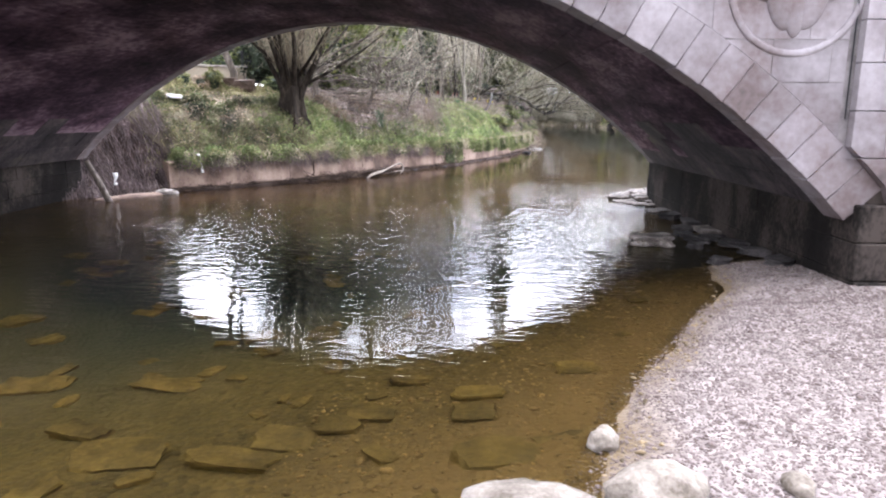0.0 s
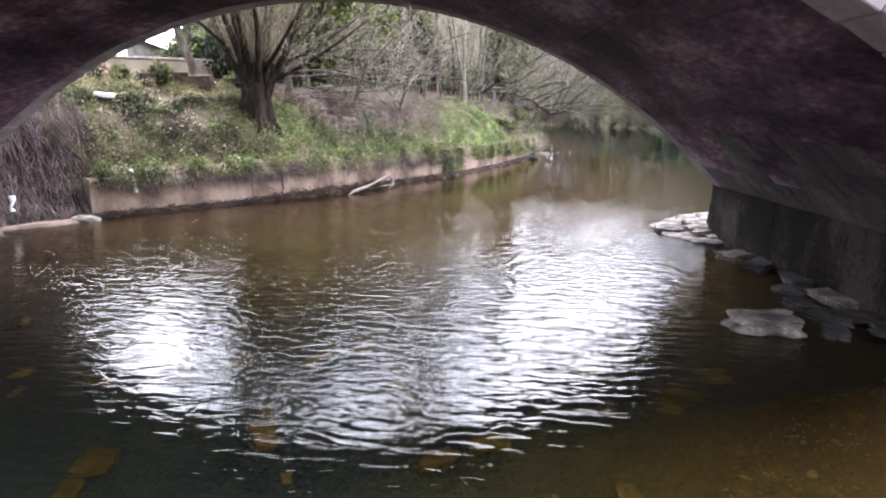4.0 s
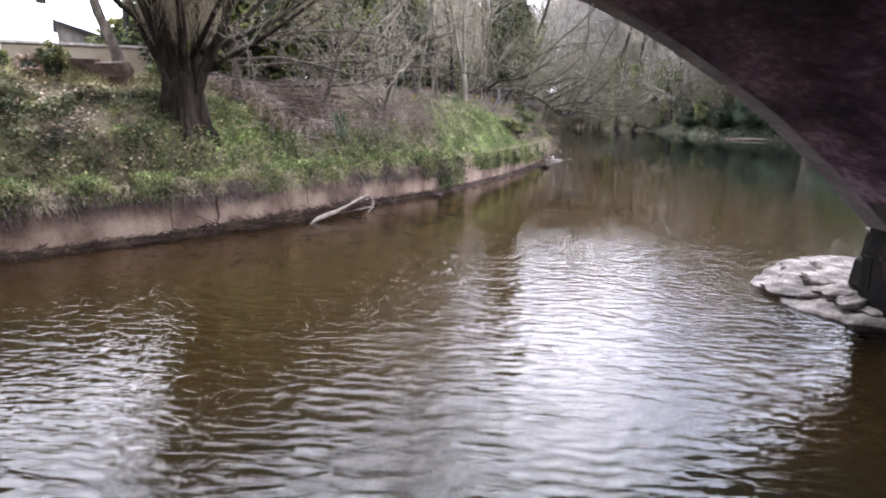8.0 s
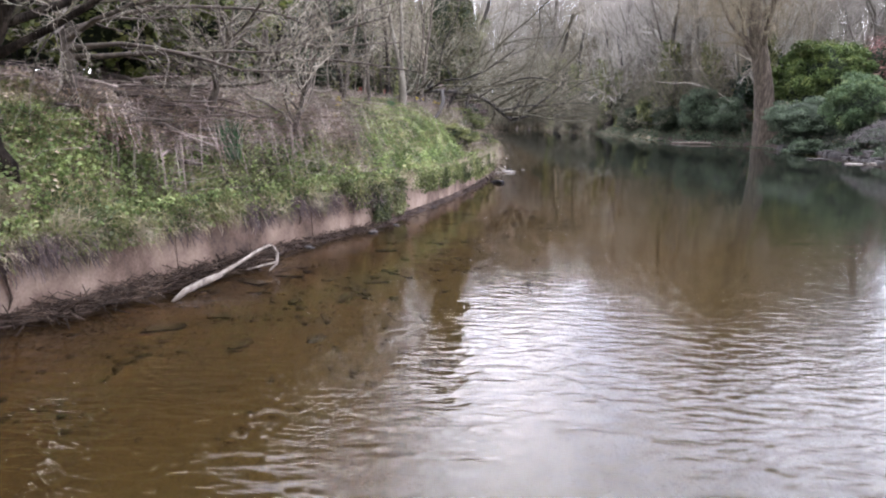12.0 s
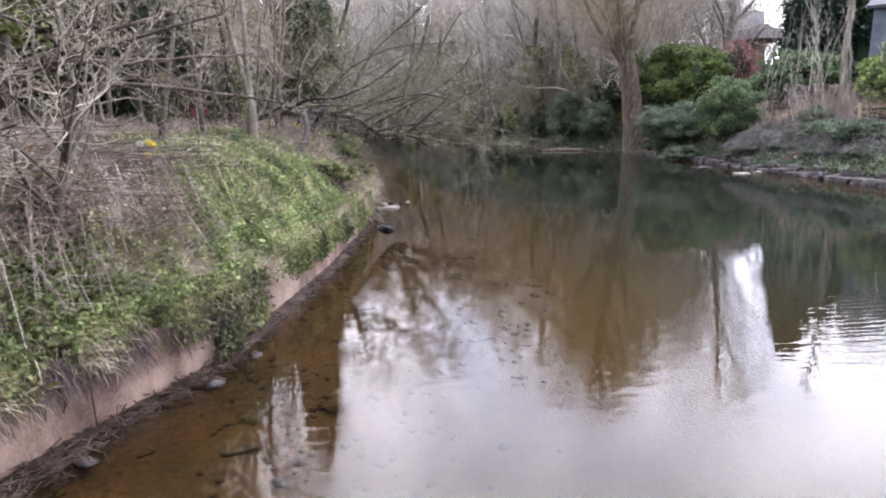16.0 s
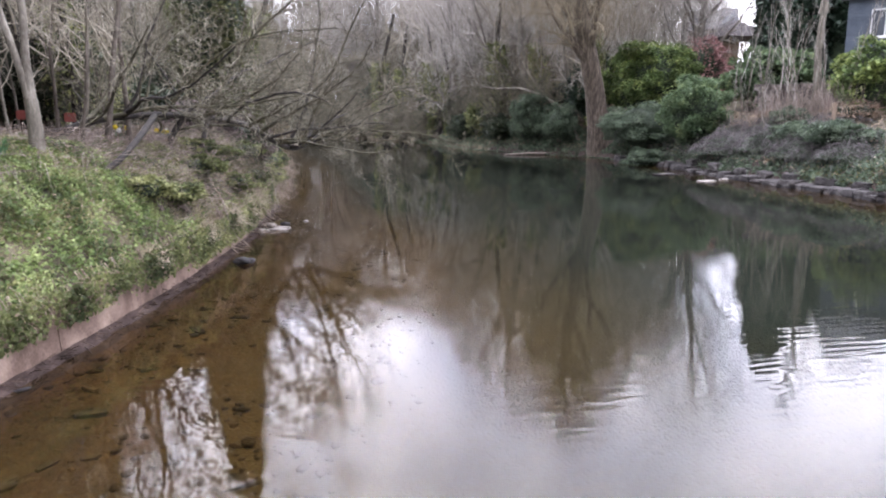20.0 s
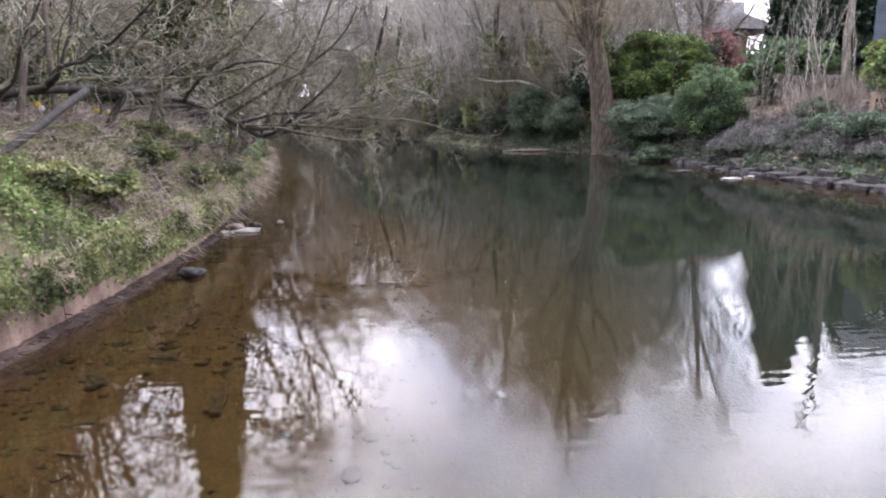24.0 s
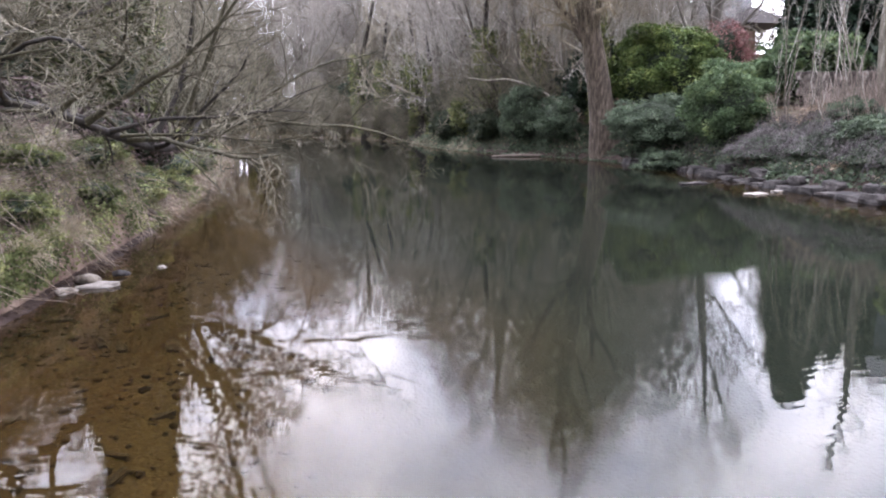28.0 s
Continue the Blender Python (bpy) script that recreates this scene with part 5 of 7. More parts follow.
for i, (y, wd, dr, n) in enumerate(((10.2, 0.5, 0.3, 260), (12.2, 0.5, 0.22, 200), (13.9, 0.5, 0.25, 200), (15.0, 0.5, 0.2, 180), (18.95, 0.34, 0.76, 2200), (19.75, 0.26, 0.68, 1300), (18.3, 0.3, 0.4, 200), (21.6, 0.6, 0.42, 700), (20.8, 0.4, 0.3, 320), (16.4, 0.4, 0.25, 180), (22.7, 0.6, 0.45, 760), (23.6, 0.5, 0.34, 480), (24.5, 0.6, 0.5, 800), (25.4, 0.5, 0.45, 620), (26.4, 0.6, 0.6, 900), (27.4, 0.7, 0.55, 900), (28.4, 0.8, 0.6, 980), (29.4, 0.7, 0.55, 980), (30.4, 0.8, 0.62, 980), (32.4, 0.9, 0.6, 560), (34.6, 0.9, 0.6, 480), (11.6, 0.6, 0.22, 220), (10.5, 0.5, 0.25, 220))):
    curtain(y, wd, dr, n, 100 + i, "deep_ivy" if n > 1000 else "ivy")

# roots and dead stems on the eroded corner
tb = Tubes()
rr = random.Random(8)
for _ in range(1900):
    y = rr.uniform(7.9, 10.0)
    o = rr.uniform(0.0, 1.9)
    x2, y2 = on_line(y, o)
    p = Vector((x2, y2, gz(x2, y2) + rr.uniform(0.02, 0.2)))
    d = Vector((rr.uniform(0.2, 0.7), rr.uniform(-0.5, 0.1), -1)).normalized()
    k = rr.uniform(0.3, 0.8)
    tb.tube([p, p + d * k * 0.5 + Vector((rr.gauss(0, 0.06), rr.gauss(0, 0.06), 0.02)), p + d * k + Vector((rr.gauss(0, 0.1), rr.gauss(0, 0.1), 0))], [0.008, 0.006, 0.003], 3)
tagged(tubes_part("exposed_roots", [tb], M["root"], None), "tangle of exposed roots on the eroded bank", "roots", kind="stuff")

# brambles and the brushwood heap
tb = Tubes()
for _ in range(3000):
    y = rr.uniform(14.6, 20.5) if rr.random() < 0.7 else rr.uniform(20, 38)
    o = (0.75 if y < 19 else 0.35 if y > 26 else 1.3) + 3.6 * rr.random() ** 1.5
    x2, y2 = on_line(y, o)
    p = Vector((x2, y2, gz(x2, y2) - 0.02))
    a, k, h = rr.uniform(0, math.tau), rr.uniform(0.4, 1.5), rr.uniform(0.06, 0.34)
    d = Vector((math.cos(a), math.sin(a), 0))
    e = p + d * k
    tb.tube([p, p + d * k * 0.35 + Vector((0, 0, h)), p + d * k * 0.75 + Vector((0, 0, h * 0.9)), Vector((e.x, e.y, max(gz(e.x, e.y), p.z - 0.4) + 0.03))], [0.006, 0.005, 0.004, 0.003], 3)
tagged(tubes_part("bramble_tangle", [tb], M["russet_stem"], None), "tangle of purple-brown dead brambles on the bank", "brambles", kind="stuff")
brush = tagged(empty("brushwood_heap"), "heap of cut branches lying on the bank", "brushwood")
tb = Tubes()
for i in range(90):
    x2, y2 = rr.uniform(-5.0, -2.9), rr.uniform(15.3, 18.0)
    if x2 > on_line(y2, 0.7)[0]:
        continue
    a, k = rr.gauss(0.35, 0.7), rr.uniform(0.5, 1.5)
    p = Vector((x2, y2, gz(x2, y2) + rr.uniform(0.02, 0.3)))
    d = Vector((math.cos(a), math.sin(a), rr.gauss(0, 0.12)))
    one = tb if i % 5 else Tubes()
    one.tube([p - d * k / 2, p + Vector((0, 0, 0.04)), p + d * k / 2], [0.022, 0.018, 0.008] if i % 5 else [0.04, 0.035, 0.025], 5, True)
    if i % 5 == 0:
        tubes_part("pole", [one], M["bark"], brush)
tagged(tubes_part("brush", [tb], M["russet_stem"], brush), kind="stuff")

# clumps of daffodils
def daffodils(x, y, n, h, flowers, seed):
    r = np.random.default_rng(seed)
    top = tagged(empty("daffodil_clump", pose(x, y, gz(x, y))), "clump of daffodil leaves" + (" with yellow flowers" if flowers else " before flowering"), "daffodils", "daffodils on the bank")
    q = np.stack([r.normal(0, 0.07, n), r.normal(0, 0.07, n), np.zeros(n)], -1)
    scatter("leaves", q, turned(n, r, (0.0, 0.35)), np.stack([np.full(n, 0.022), r.uniform(0.7, 1.2, n) * h, r.uniform(0.7, 1.2, n) * h], -1), BLADE, BLADE_F, M["daffodil_leaf"], parent=top, kind="")
    for i in range(flowers):
        px, py, pz = r.normal(0, 0.1), r.normal(0, 0.1), h * r.uniform(0.8, 1.1)
        vs, fs = [(px, py, pz)], []
        for k in range(6):
            a = math.tau * k / 6
            vs += [(px + 0.055 * math.cos(a), py + 0.012 * math.sin(a * 2), pz + 0.055 * math.sin(a))]
        for k in range(6):
            fs.append((0, 1 + k, 1 + (k + 1) % 6))
        mesh_part("flower", vs, fs, M["yellow"] if (i + seed) % 3 else M["plastic"], top)


for i, (x, y, n, h, fl) in enumerate(((-2.74, 16.56, 150, 0.52, 0), (-1.1, 24.9, 50, 0.28, 0), (0.05, 31.2, 60, 0.3, 6), (0.5, 30.6, 30, 0.24, 3), (-1.95, 21.3, 24, 0.22, 3), (-1.68, 20.95, 24, 0.2, 2), (-0.6, 29.7, 30, 0.3, 3), (-2.6, 20.5, 20, 0.22, 2), (0.9, 31.9, 24, 0.24, 3))):
    daffodils(x, y, n, h, fl, 300 + i)

# ---- left bank: trees ----
def box_like(name, size, bevel, material):
    bm = bmesh.new()
    bmesh.ops.create_cube(bm, size=1)
    for v in bm.verts:
        v.co = Vector((v.co.x * size[0], v.co.y * size[1], v.co.z * size[2]))
    bmesh.ops.bevel(bm, geom=bm.edges[:], offset=min(bevel, min(size) * 0.4), segments=2, affect="EDGES")
    return part(name, bm, material, None)



STEM = dict(seg=[7, 5, 4, 3], wander=[0.05, 0.10, 0.14, 0.16], up=[0.05, 0.04, 0.03, 0.02], tip=[0.35, 0.3, 0.3, 0.4], sides=[6, 4, 3, 3], kids=[9, 5, 3], ang=[(15, 45), (20, 55), (20, 60)], len=[0.42, 0.5, 0.5], thin=[0.42, 0.5, 0.6], min=0.0045)
STEM["from"] = [0.25, 0.2, 0.2]
pollard = tagged(empty("pollard_willow", pose(-4.54, 13.52, 1.53)), "old pollarded willow with a dark ridged trunk and bare stems", "tree")
rp = random.Random(40)
vs, fs = [], []
K, LV = 44, [(-0.4, 0.52), (-0.05, 0.45), (0.1, 0.40), (0.24, 0.36), (0.4, 0.335), (0.54, 0.325), (0.66, 0.305), (0.8, 0.31), (0.93, 0.27), (1.02, 0.19), (1.08, 0.08)]
for z, rad in LV:
    for k in range(K):
        a = math.tau * k / K
        q = rad * (1 + 0.11 * math.sin(a * 5 + 0.8 * z) + 0.07 * math.sin(a * 11 + 2 * z) + 0.14 * noise.noise((math.cos(a) * 2, math.sin(a) * 2, z * 2)) + (0.18 * max(0, math.sin(a * 4 + 1)) if z < 0.05 else 0))
        vs.append((q * math.cos(a) + 0.10 * z, q * math.sin(a), z))
for i in range(len(LV) - 1):
    for k in range(K):
        fs.append((i * K + k, i * K + (k + 1) % K, i * K + K + (k + 1) % K, i * K + K + k))
fs.append(tuple(range(len(vs) - K, len(vs))))
mesh_part("trunk", vs, fs, M["pollard_bark"], pollard, "", True)
outs = [Tubes() for _ in range(4)]
for i in range(13):
    a = math.tau * i / 13 + rp.uniform(-0.2, 0.2)
    out_w = rp.uniform(0.1, 0.6)
    outs[0] = Tubes()
    grow(outs, rp, Vector((0.08 + 0.18 * math.cos(a), 0.18 * math.sin(a), 0.62 + rp.uniform(0, 0.35))), Vector((math.cos(a) * out_w, math.sin(a) * out_w, 1)).normalized(), rp.uniform(2.1, 3.1), rp.uniform(0.06, 0.105), 0, STEM)
    tubes_part("stem", outs[:1], M["pollard_bark"], pollard)
for d, k, z in (((0.95, 0.15, 0.42), 2.6, 0.85), ((0.8, -0.5, 0.5), 2.4, 1.1), ((0.75, 0.6, 0.32), 3.4, 1.2), ((0.6, 0.75, 0.45), 3.2, 1.2), ((-0.9, -0.3, 0.6), 2.4, 1.2)):
    outs[0] = Tubes()
    grow(outs, rp, Vector((0.15, 0, z)) + Vector(d) * 0.25, Vector(d).normalized(), k, 0.05, 0, STEM)
    tubes_part("stem", outs[:1], M["pollard_bark"], pollard)
tagged(tubes_part("branching", outs[1:2], M["mossy_bark"], pollard), kind="stuff")
tagged(tubes_part("crown", outs[2:], M["willow_twig"], pollard), kind="stuff")
q = np.random.default_rng(41)
n = 2600
z = q.uniform(1.3, 4.0, n)
a = q.uniform(0, math.tau, n)
w = (0.35 + 0.50 * (z - 1.0)) * q.random(n) ** 0.5
scatter("twig_spray", np.stack([w * np.cos(a) + 0.1, w * np.sin(a), z], -1), turned(n, q, (0.0, 0.75)), np.stack([q.uniform(0.003, 0.006, n)] * 2 + [q.uniform(0.2, 0.6, n)], -1), STICK, STICK_F, M["willow_twig"], parent=pollard)

# twiggy thorn at the water's edge
THORN = dict(seg=[4, 6, 5, 4, 2], wander=[0.10, 0.16, 0.22, 0.25, 0.2], up=[0.05, 0.03, 0.0, 0.0, 0.0], tip=[0.6, 0.3, 0.3, 0.3, 0.5], sides=[7, 5, 4, 3, 3], kids=[9, 7, 5, 2], ang=[(25, 80), (30, 70), (30, 75), (30, 70)], len=[1.5, 0.55, 0.5, 0.45], thin=[0.5, 0.5, 0.5, 0.7], min=0.004)
THORN["from"] = [0.3, 0.2, 0.15, 0.2]
bare_tree("thorn_bush", "bare twiggy thorn bush on the bank", (-2.2, 18.2, 1.6), THORN, 51, 1.35, 0.06, (0.15, -0.1, 1), twig="grey_twig", split=2)
bare_tree("thorn_bush", "bare thorn with branches reaching over the water", (-3.3, 17.0, 2.0), THORN, 52, 1.6, 0.07, (0.5, -0.15, 1), twig="grey_twig", split=2)
bare_tree("thorn_bush", "bare grey thorn beside the brushwood", (-3.9, 19.8, 2.2), THORN, 53, 1.7, 0.07, (0.3, -0.2, 1), twig="grey_twig", split=2)

# old thorn whose long limbs reach out level over the bank
REACH = dict(seg=[8, 6, 5, 3], wander=[0.10, 0.16, 0.2, 0.2], up=[0.0, 0.02, 0.0, -0.02], tip=[0.3, 0.3, 0.35, 0.5], sides=[6, 4, 3, 3], kids=[13, 6, 4], ang=[(20, 65), (25, 65), (25, 70)], len=[0.40, 0.5, 0.5], thin=[0.45, 0.5, 0.6], min=0.004)
REACH["from"] = [0.2, 0.15, 0.15]
for base, seed, ways in (((-4.5, 15.6, 2.1), 54, ((0.95, -0.1, 0.2, 3.0, 0.7), (0.85, 0.4, 0.3, 3.2, 0.9), (0.8, -0.5, 0.3, 2.6, 0.8), (0.95, 0.2, 0.05, 2.6, 0.6), (0.4, -0.8, 0.4, 2.6, 1.0), (0.6, 0.7, 0.5, 3.0, 1.1), (-0.6, -0.5, 0.5, 2.4, 1.1), (-0.8, 0.3, 0.5, 2.4, 1.2))), ((-3.2, 20.2, 2.2), 55, ((0.95, -0.2, 0.2, 3.2, 0.7), (0.9, 0.3, 0.25, 3.0, 0.9), (0.7, -0.6, 0.3, 3.0, 0.8), (0.9, 0.1, 0.45, 3.2, 1.0), (-0.3, -0.9, 0.4, 2.8, 0.9), (-0.7, 0.3, 0.6, 2.4, 1.1)))):
    top = tagged(empty("old_thorn", pose(*base)), "old bare thorn with level limbs reaching over the bank", "tree")
    rp = random.Random(seed)
    outs = [Tubes() for _ in range(4)]
    tb = Tubes()
    bent(tb, ((0, 0, -0.3), (0.05, 0.02, 0.4), (0.02, 0.08, 0.9), (0.08, 0.02, 1.4)), [0.12, 0.09, 0.08, 0.06], 8)
    for dx, dy, dz, ln, h in ways:
        outs[0] = Tubes()
        grow(outs, rp, Vector((0.04, 0.03, h)), Vector((dx, dy, dz)).normalized(), ln, 0.04, 0, REACH)
        tubes_part("limb", outs[:1], M["bark"], top)
    tubes_part("trunk", [tb], M["bark"], top)
    tagged(tubes_part("branching", outs[1:2], M["bark"], top), kind="stuff")
    tagged(tubes_part("crown", outs[2:], M["grey_twig"], top), kind="stuff")


# trunks clad in ivy among the thicket
def ivy_trunk(x, y, h, rad, seed, n, leaf=0.085):
    r = np.random.default_rng(seed)
    top = tagged(empty("ivy_clad_tree", pose(x, y, gz(x, y))), "bare trunk thickly clad in dark ivy", "tree")
    out = [Tubes() for _ in range(4)]
    grow(out, random.Random(seed), Vector((0, 0, -0.3)), Vector((r.normal(0, 0.06), r.normal(0, 0.06), 1)).normalized(), h * 1.7, rad, 0, POLE)
    tubes_part("trunk", out[:1], M["dark_bark"], top)
    tagged(tubes_part("crown", out[1:], M["twig"], top), kind="stuff")
    z = r.random(n) ** 0.8 * h
    a = r.uniform(0, math.tau, n)
    lump = 1 + 0.6 * np.sin(z * 2.3 + seed) * np.sin(a * 2 + z * 1.7 + seed)
    q = rad * 1.3 + np.abs(r.normal(0.10, 0.09, n)) * lump * (0.7 + 1.3 * z / h)
    ax = np.interp(z, [p[2] for p in out[0].v[::7]], [p[0] for p in out[0].v[::7]])
    ay = np.interp(z, [p[2] for p in out[0].v[::7]], [p[1] for p in out[0].v[::7]])
    tagged(scatter("ivy_leaves", np.stack([ax + q * np.cos(a), ay + q * np.sin(a), z], -1), turned(n, r, (0.6, 1.9)), r.uniform(0.6, 1.3, n) * leaf, LEAF, LEAF_F, M["ivy"], parent=top), kind="stuff")


# saplings and the pale forked trunks of the thicket
POLE = dict(seg=[9, 5, 4, 3], wander=[0.075, 0.13, 0.17, 0.18], up=[0.03, 0.06, 0.03, 0.0], tip=[0.3, 0.3, 0.4, 0.5], sides=[7, 4, 3, 3], kids=[14, 6, 3], ang=[(25, 65), (25, 65), (25, 70)], len=[0.32, 0.5, 0.5], thin=[0.4, 0.5, 0.6], min=0.0075)
POLE["from"] = [0.22, 0.2, 0.2]
protos = []
for i, (ln, rad, bark) in enumerate(((7.5, 0.052, "pale_bark"), (8.5, 0.075, "bark"), (6.5, 0.04, "bark"), (9.0, 0.10, "dark_bark"))):
    protos.append(bare_tree("sapling", "slender bare sapling in the thicket" if bark != "pale_bark" else "slender pale-barked sapling in the thicket", ((-2.2, 27.6, 2.3), (-3.6, 26.2, 2.35), (-1.7, 29.3, 2.2), (-3.4, 30.6, 2.4))[i], POLE, 60 + i, ln, rad, (0.05 * (-1) ** i, 0.04, 1), bark=bark, split=1))
rt = random.Random(70)
spots = []
for _ in range(900):
    y = rt.uniform(21.0, 46)
    o = rt.uniform(1.9, 9.5)
    x2, y2 = on_line(y, o)
    if math.degrees(math.atan2(x2 - 1, y2 - 2)) < -11.5:
        continue
    if -27 < math.degrees(math.atan2(x2 - 5.2, y2 - 20.3)) < -11 and y2 < 44:
        continue
    if all((x2 - a) ** 2 + (y2 - b) ** 2 > 0.75 for a, b in spots) and o > (2.7 if y < 26 else 1.9):
        spots.append((x2, y2))
    if len(spots) > 62:
        break
for i, (x2, y2) in enumerate(spots):
    c = copy_thing(protos[rt.choice((0, 0, 1, 2, 0, 3))], pose(x2, y2, gz(x2, y2), rt.gauss(0, 3), rt.gauss(0, 3), rt.uniform(0, 360)))
    k = (1.0 if i % 2 else 0.82) * (0.6 if y2 > 31 else 0.8)
    c.scale = (k, k, k)
for i, (x2, y2) in enumerate(((-2.1, 22.8), (-1.6, 24.4), (-3.0, 23.6))):
    bare_tree("ash_pole", "tall slender bare ash at the edge of the thicket", (x2, y2, gz(x2, y2)), POLE, 410 + i, 9.5 + 0.8 * (i % 3), 0.045, (0.06 * (-1) ** i, -0.03, 1), bark="bark", twig="grey_twig", split=1, haze=(600, 6.6, 1.7, 3.2, 0.7, 0.006))
forked = tagged(empty("forked_birch", pose(-0.85, 25.6, 2.2)), "pale forked trunk at the edge of the thicket", "tree")
outs = [Tubes() for _ in range(4)]
outs[0].tube([Vector(p) for p in ((0, 0, -0.2), (0.02, 0, 0.35), (0.0, 0.02, 0.8))], [0.13, 0.105, 0.095], 8)
rp = random.Random(44)
grow(outs, rp, Vector((0.0, 0.02, 0.75)), Vector((-0.14, 0, 1)).normalized(), 5.5, 0.06, 0, POLE)
grow(outs, rp, Vector((0.0, 0.02, 0.75)), Vector((0.12, 0.1, 1)).normalized(), 5.8, 0.065, 0, POLE)
tubes_part("trunk", outs[:1], M["pale_bark"], forked)
tubes_part("crown", outs[1:], M["twig"], forked)

# the leaning willow, its limbs low over the water
LOW = dict(seg=[8, 6, 5, 3], wander=[0.13, 0.18, 0.2, 0.2], up=[-0.005, 0.02, 0.0, -0.03], tip=[0.3, 0.3, 0.35, 0.5], sides=[7, 5, 3, 3], kids=[12, 6, 4], ang=[(20, 55), (25, 60), (25, 65)], len=[0.45, 0.5, 0.5], thin=[0.42, 0.5, 0.6], min=0.0055)
LOW["from"] = [0.2, 0.15, 0.15]
leaning = tagged(empty("leaning_willow"), "leaning willow with dark limbs spread low over the water", "tree")
outs = [Tubes() for _ in range(4)]
tb = Tubes()
BOLE = ((-1.9, 27.7, 1.9), (-1.0, 28.4, 2.6), (0.0, 29.3, 2.78), (0.9, 30.5, 2.74), (1.8, 31.8, 2.55), (2.5, 33.2, 2.1), (3.0, 34.3, 1.84), (3.6, 35.2, 2.0), (4.3, 36.2, 2.6))
bent(tb, BOLE, [0.11, 0.08, 0.065, 0.06, 0.065, 0.08, 0.08, 0.06, 0.035], 9)
bent(tb, ((0.27, 29.9, 1.85), (0.42, 30.1, 2.35), (0.66, 30.3, 2.75)), [0.075, 0.065, 0.06], 8)
bent(tb, ((0.86, 29.9, 1.5), (1.0, 30.3, 2.15), (1.12, 30.8, 2.7)), [0.06, 0.055, 0.05], 8)
bent(tb, ((-0.15, 25.5, 1.75), (0.1, 26.3, 1.98), (0.25, 27.4, 2.35), (0.2, 29.4, 2.76)), [0.045, 0.055, 0.06, 0.07], 8)
rp = random.Random(46)
bole = bend(BOLE, 6)
for i in range(40):
    f = 0.12 + 0.88 * ((i * 0.618) % 1)
    p = bole[min(int(f * (len(bole) - 1)), len(bole) - 1)]
    level = i % 4 != 3
    az = rp.uniform(-75, 95) if i % 5 else rp.uniform(95, 230)
    el = radians(rp.uniform(-4, 26) if level else rp.uniform(35, 65))
    d = Vector((math.cos(radians(az)) * math.cos(el), math.sin(radians(az)) * math.cos(el), math.sin(el)))
    outs[0] = Tubes()
    grow(outs, rp, p.copy(), d, rp.uniform(3.0, 5.6) if level else rp.uniform(3.5, 5.5), rp.uniform(0.03, 0.055), 0, LOW)
    tubes_part("limb", outs[:1], M["mossy_bark"] if i % 3 else M["dark_bark"], leaning)
tubes_part("trunk", [tb], M["dark_bark"], leaning)
tagged(tubes_part("branching", outs[1:2], M["mossy_bark"], leaning), kind="stuff")
tagged(tubes_part("crown", outs[2:], M["olive_twig"], leaning), kind="stuff")

# dark evergreens among and behind the thicket
for i, (x, y, rx, rz, n, mm, lab) in enumerate(((-7.0, 22.3, 1.5, 1.1, 4200, "ivy", "dark hedge bush behind the railings"), (-9.3, 20.2, 1.2, 0.9, 3000, "ivy", "dark garden shrub before the white house"), (-9.4, 22.4, 1.35, 1.7, 12000, "fresh", "bright green evergreen tree beside the white house"), (-4.7, 17.3, 1.5, 2.0, 15000, "yew", "yellow-green yew behind the willow"), (-4.4, 20.4, 1.6, 2.0, 10000, "yew", "green yew behind the thorn"), (-3.4, 25.8, 1.3, 2.0, 5200, "dark_leaf", "dark holly in the thicket"), (-4.3, 27.6, 1.4, 2.2, 6000, "dark_leaf", "dark holly in the thicket"), (-4.0, 31.6, 1.6, 2.4, 6000, "dark_leaf", "dark holly in the thicket"), (-5.2, 21.5, 1.5, 1.7, 4200, "dark_leaf", "dark ivy-covered bush in the thicket"), (-6.5, 25.0, 1.8, 2.6, 4500, "dark_leaf", "dark holly in the thicket"), (-5.6, 29.5, 1.7, 2.4, 4500, "dark_leaf", "dark holly in the thicket"), (-4.5, 34.5, 1.8, 2.6, 4000, "dark_leaf", "dark ivy-covered bush in the thicket"), (-5.0, 38.0, 1.6, 1.5, 3500, "dark_leaf", "dark ivy-covered bush in the thicket"), (-7.0, 19.6, 1.6, 1.9, 4200, "dark_leaf", "dark hedge bush behind the fence"), (-2.9, 33.0, 1.5, 1.7, 5200, "dark_leaf", "dark holly in the thicket"), (-1.6, 37.5, 1.4, 0.8, 4200, "dark_leaf", "dark holly in the thicket"), (-6.8, 31.8, 1.9, 2.9, 5000, "dark_leaf", "dark holly in the thicket"), (-3.2, 41.5, 1.9, 1.6, 5000, "dark_leaf", "dark holly in the thicket"), (-0.2, 44.5, 1.8, 2.4, 4500, "dark_leaf", "dark holly in the thicket"), (-7.4, 36.5, 2.2, 3.2, 5000, "dark_leaf", "dark holly in the thicket"), (-8.0, 27.5, 2.0, 2.8, 4800, "dark_leaf", "dark holly in the thicket"), (-6.0, 44.0, 2.4, 3.4, 4800, "dark_leaf", "dark holly in the thicket"), (-10.5, 33.0, 2.4, 3.4, 4500, "dark_leaf", "dark holly in the thicket"))):
    leaf_shrub("evergreen_bush", lab, (x, y, gz(x, y)), (rx, rx, rz), n, 0.14, M[mm], 80 + i)
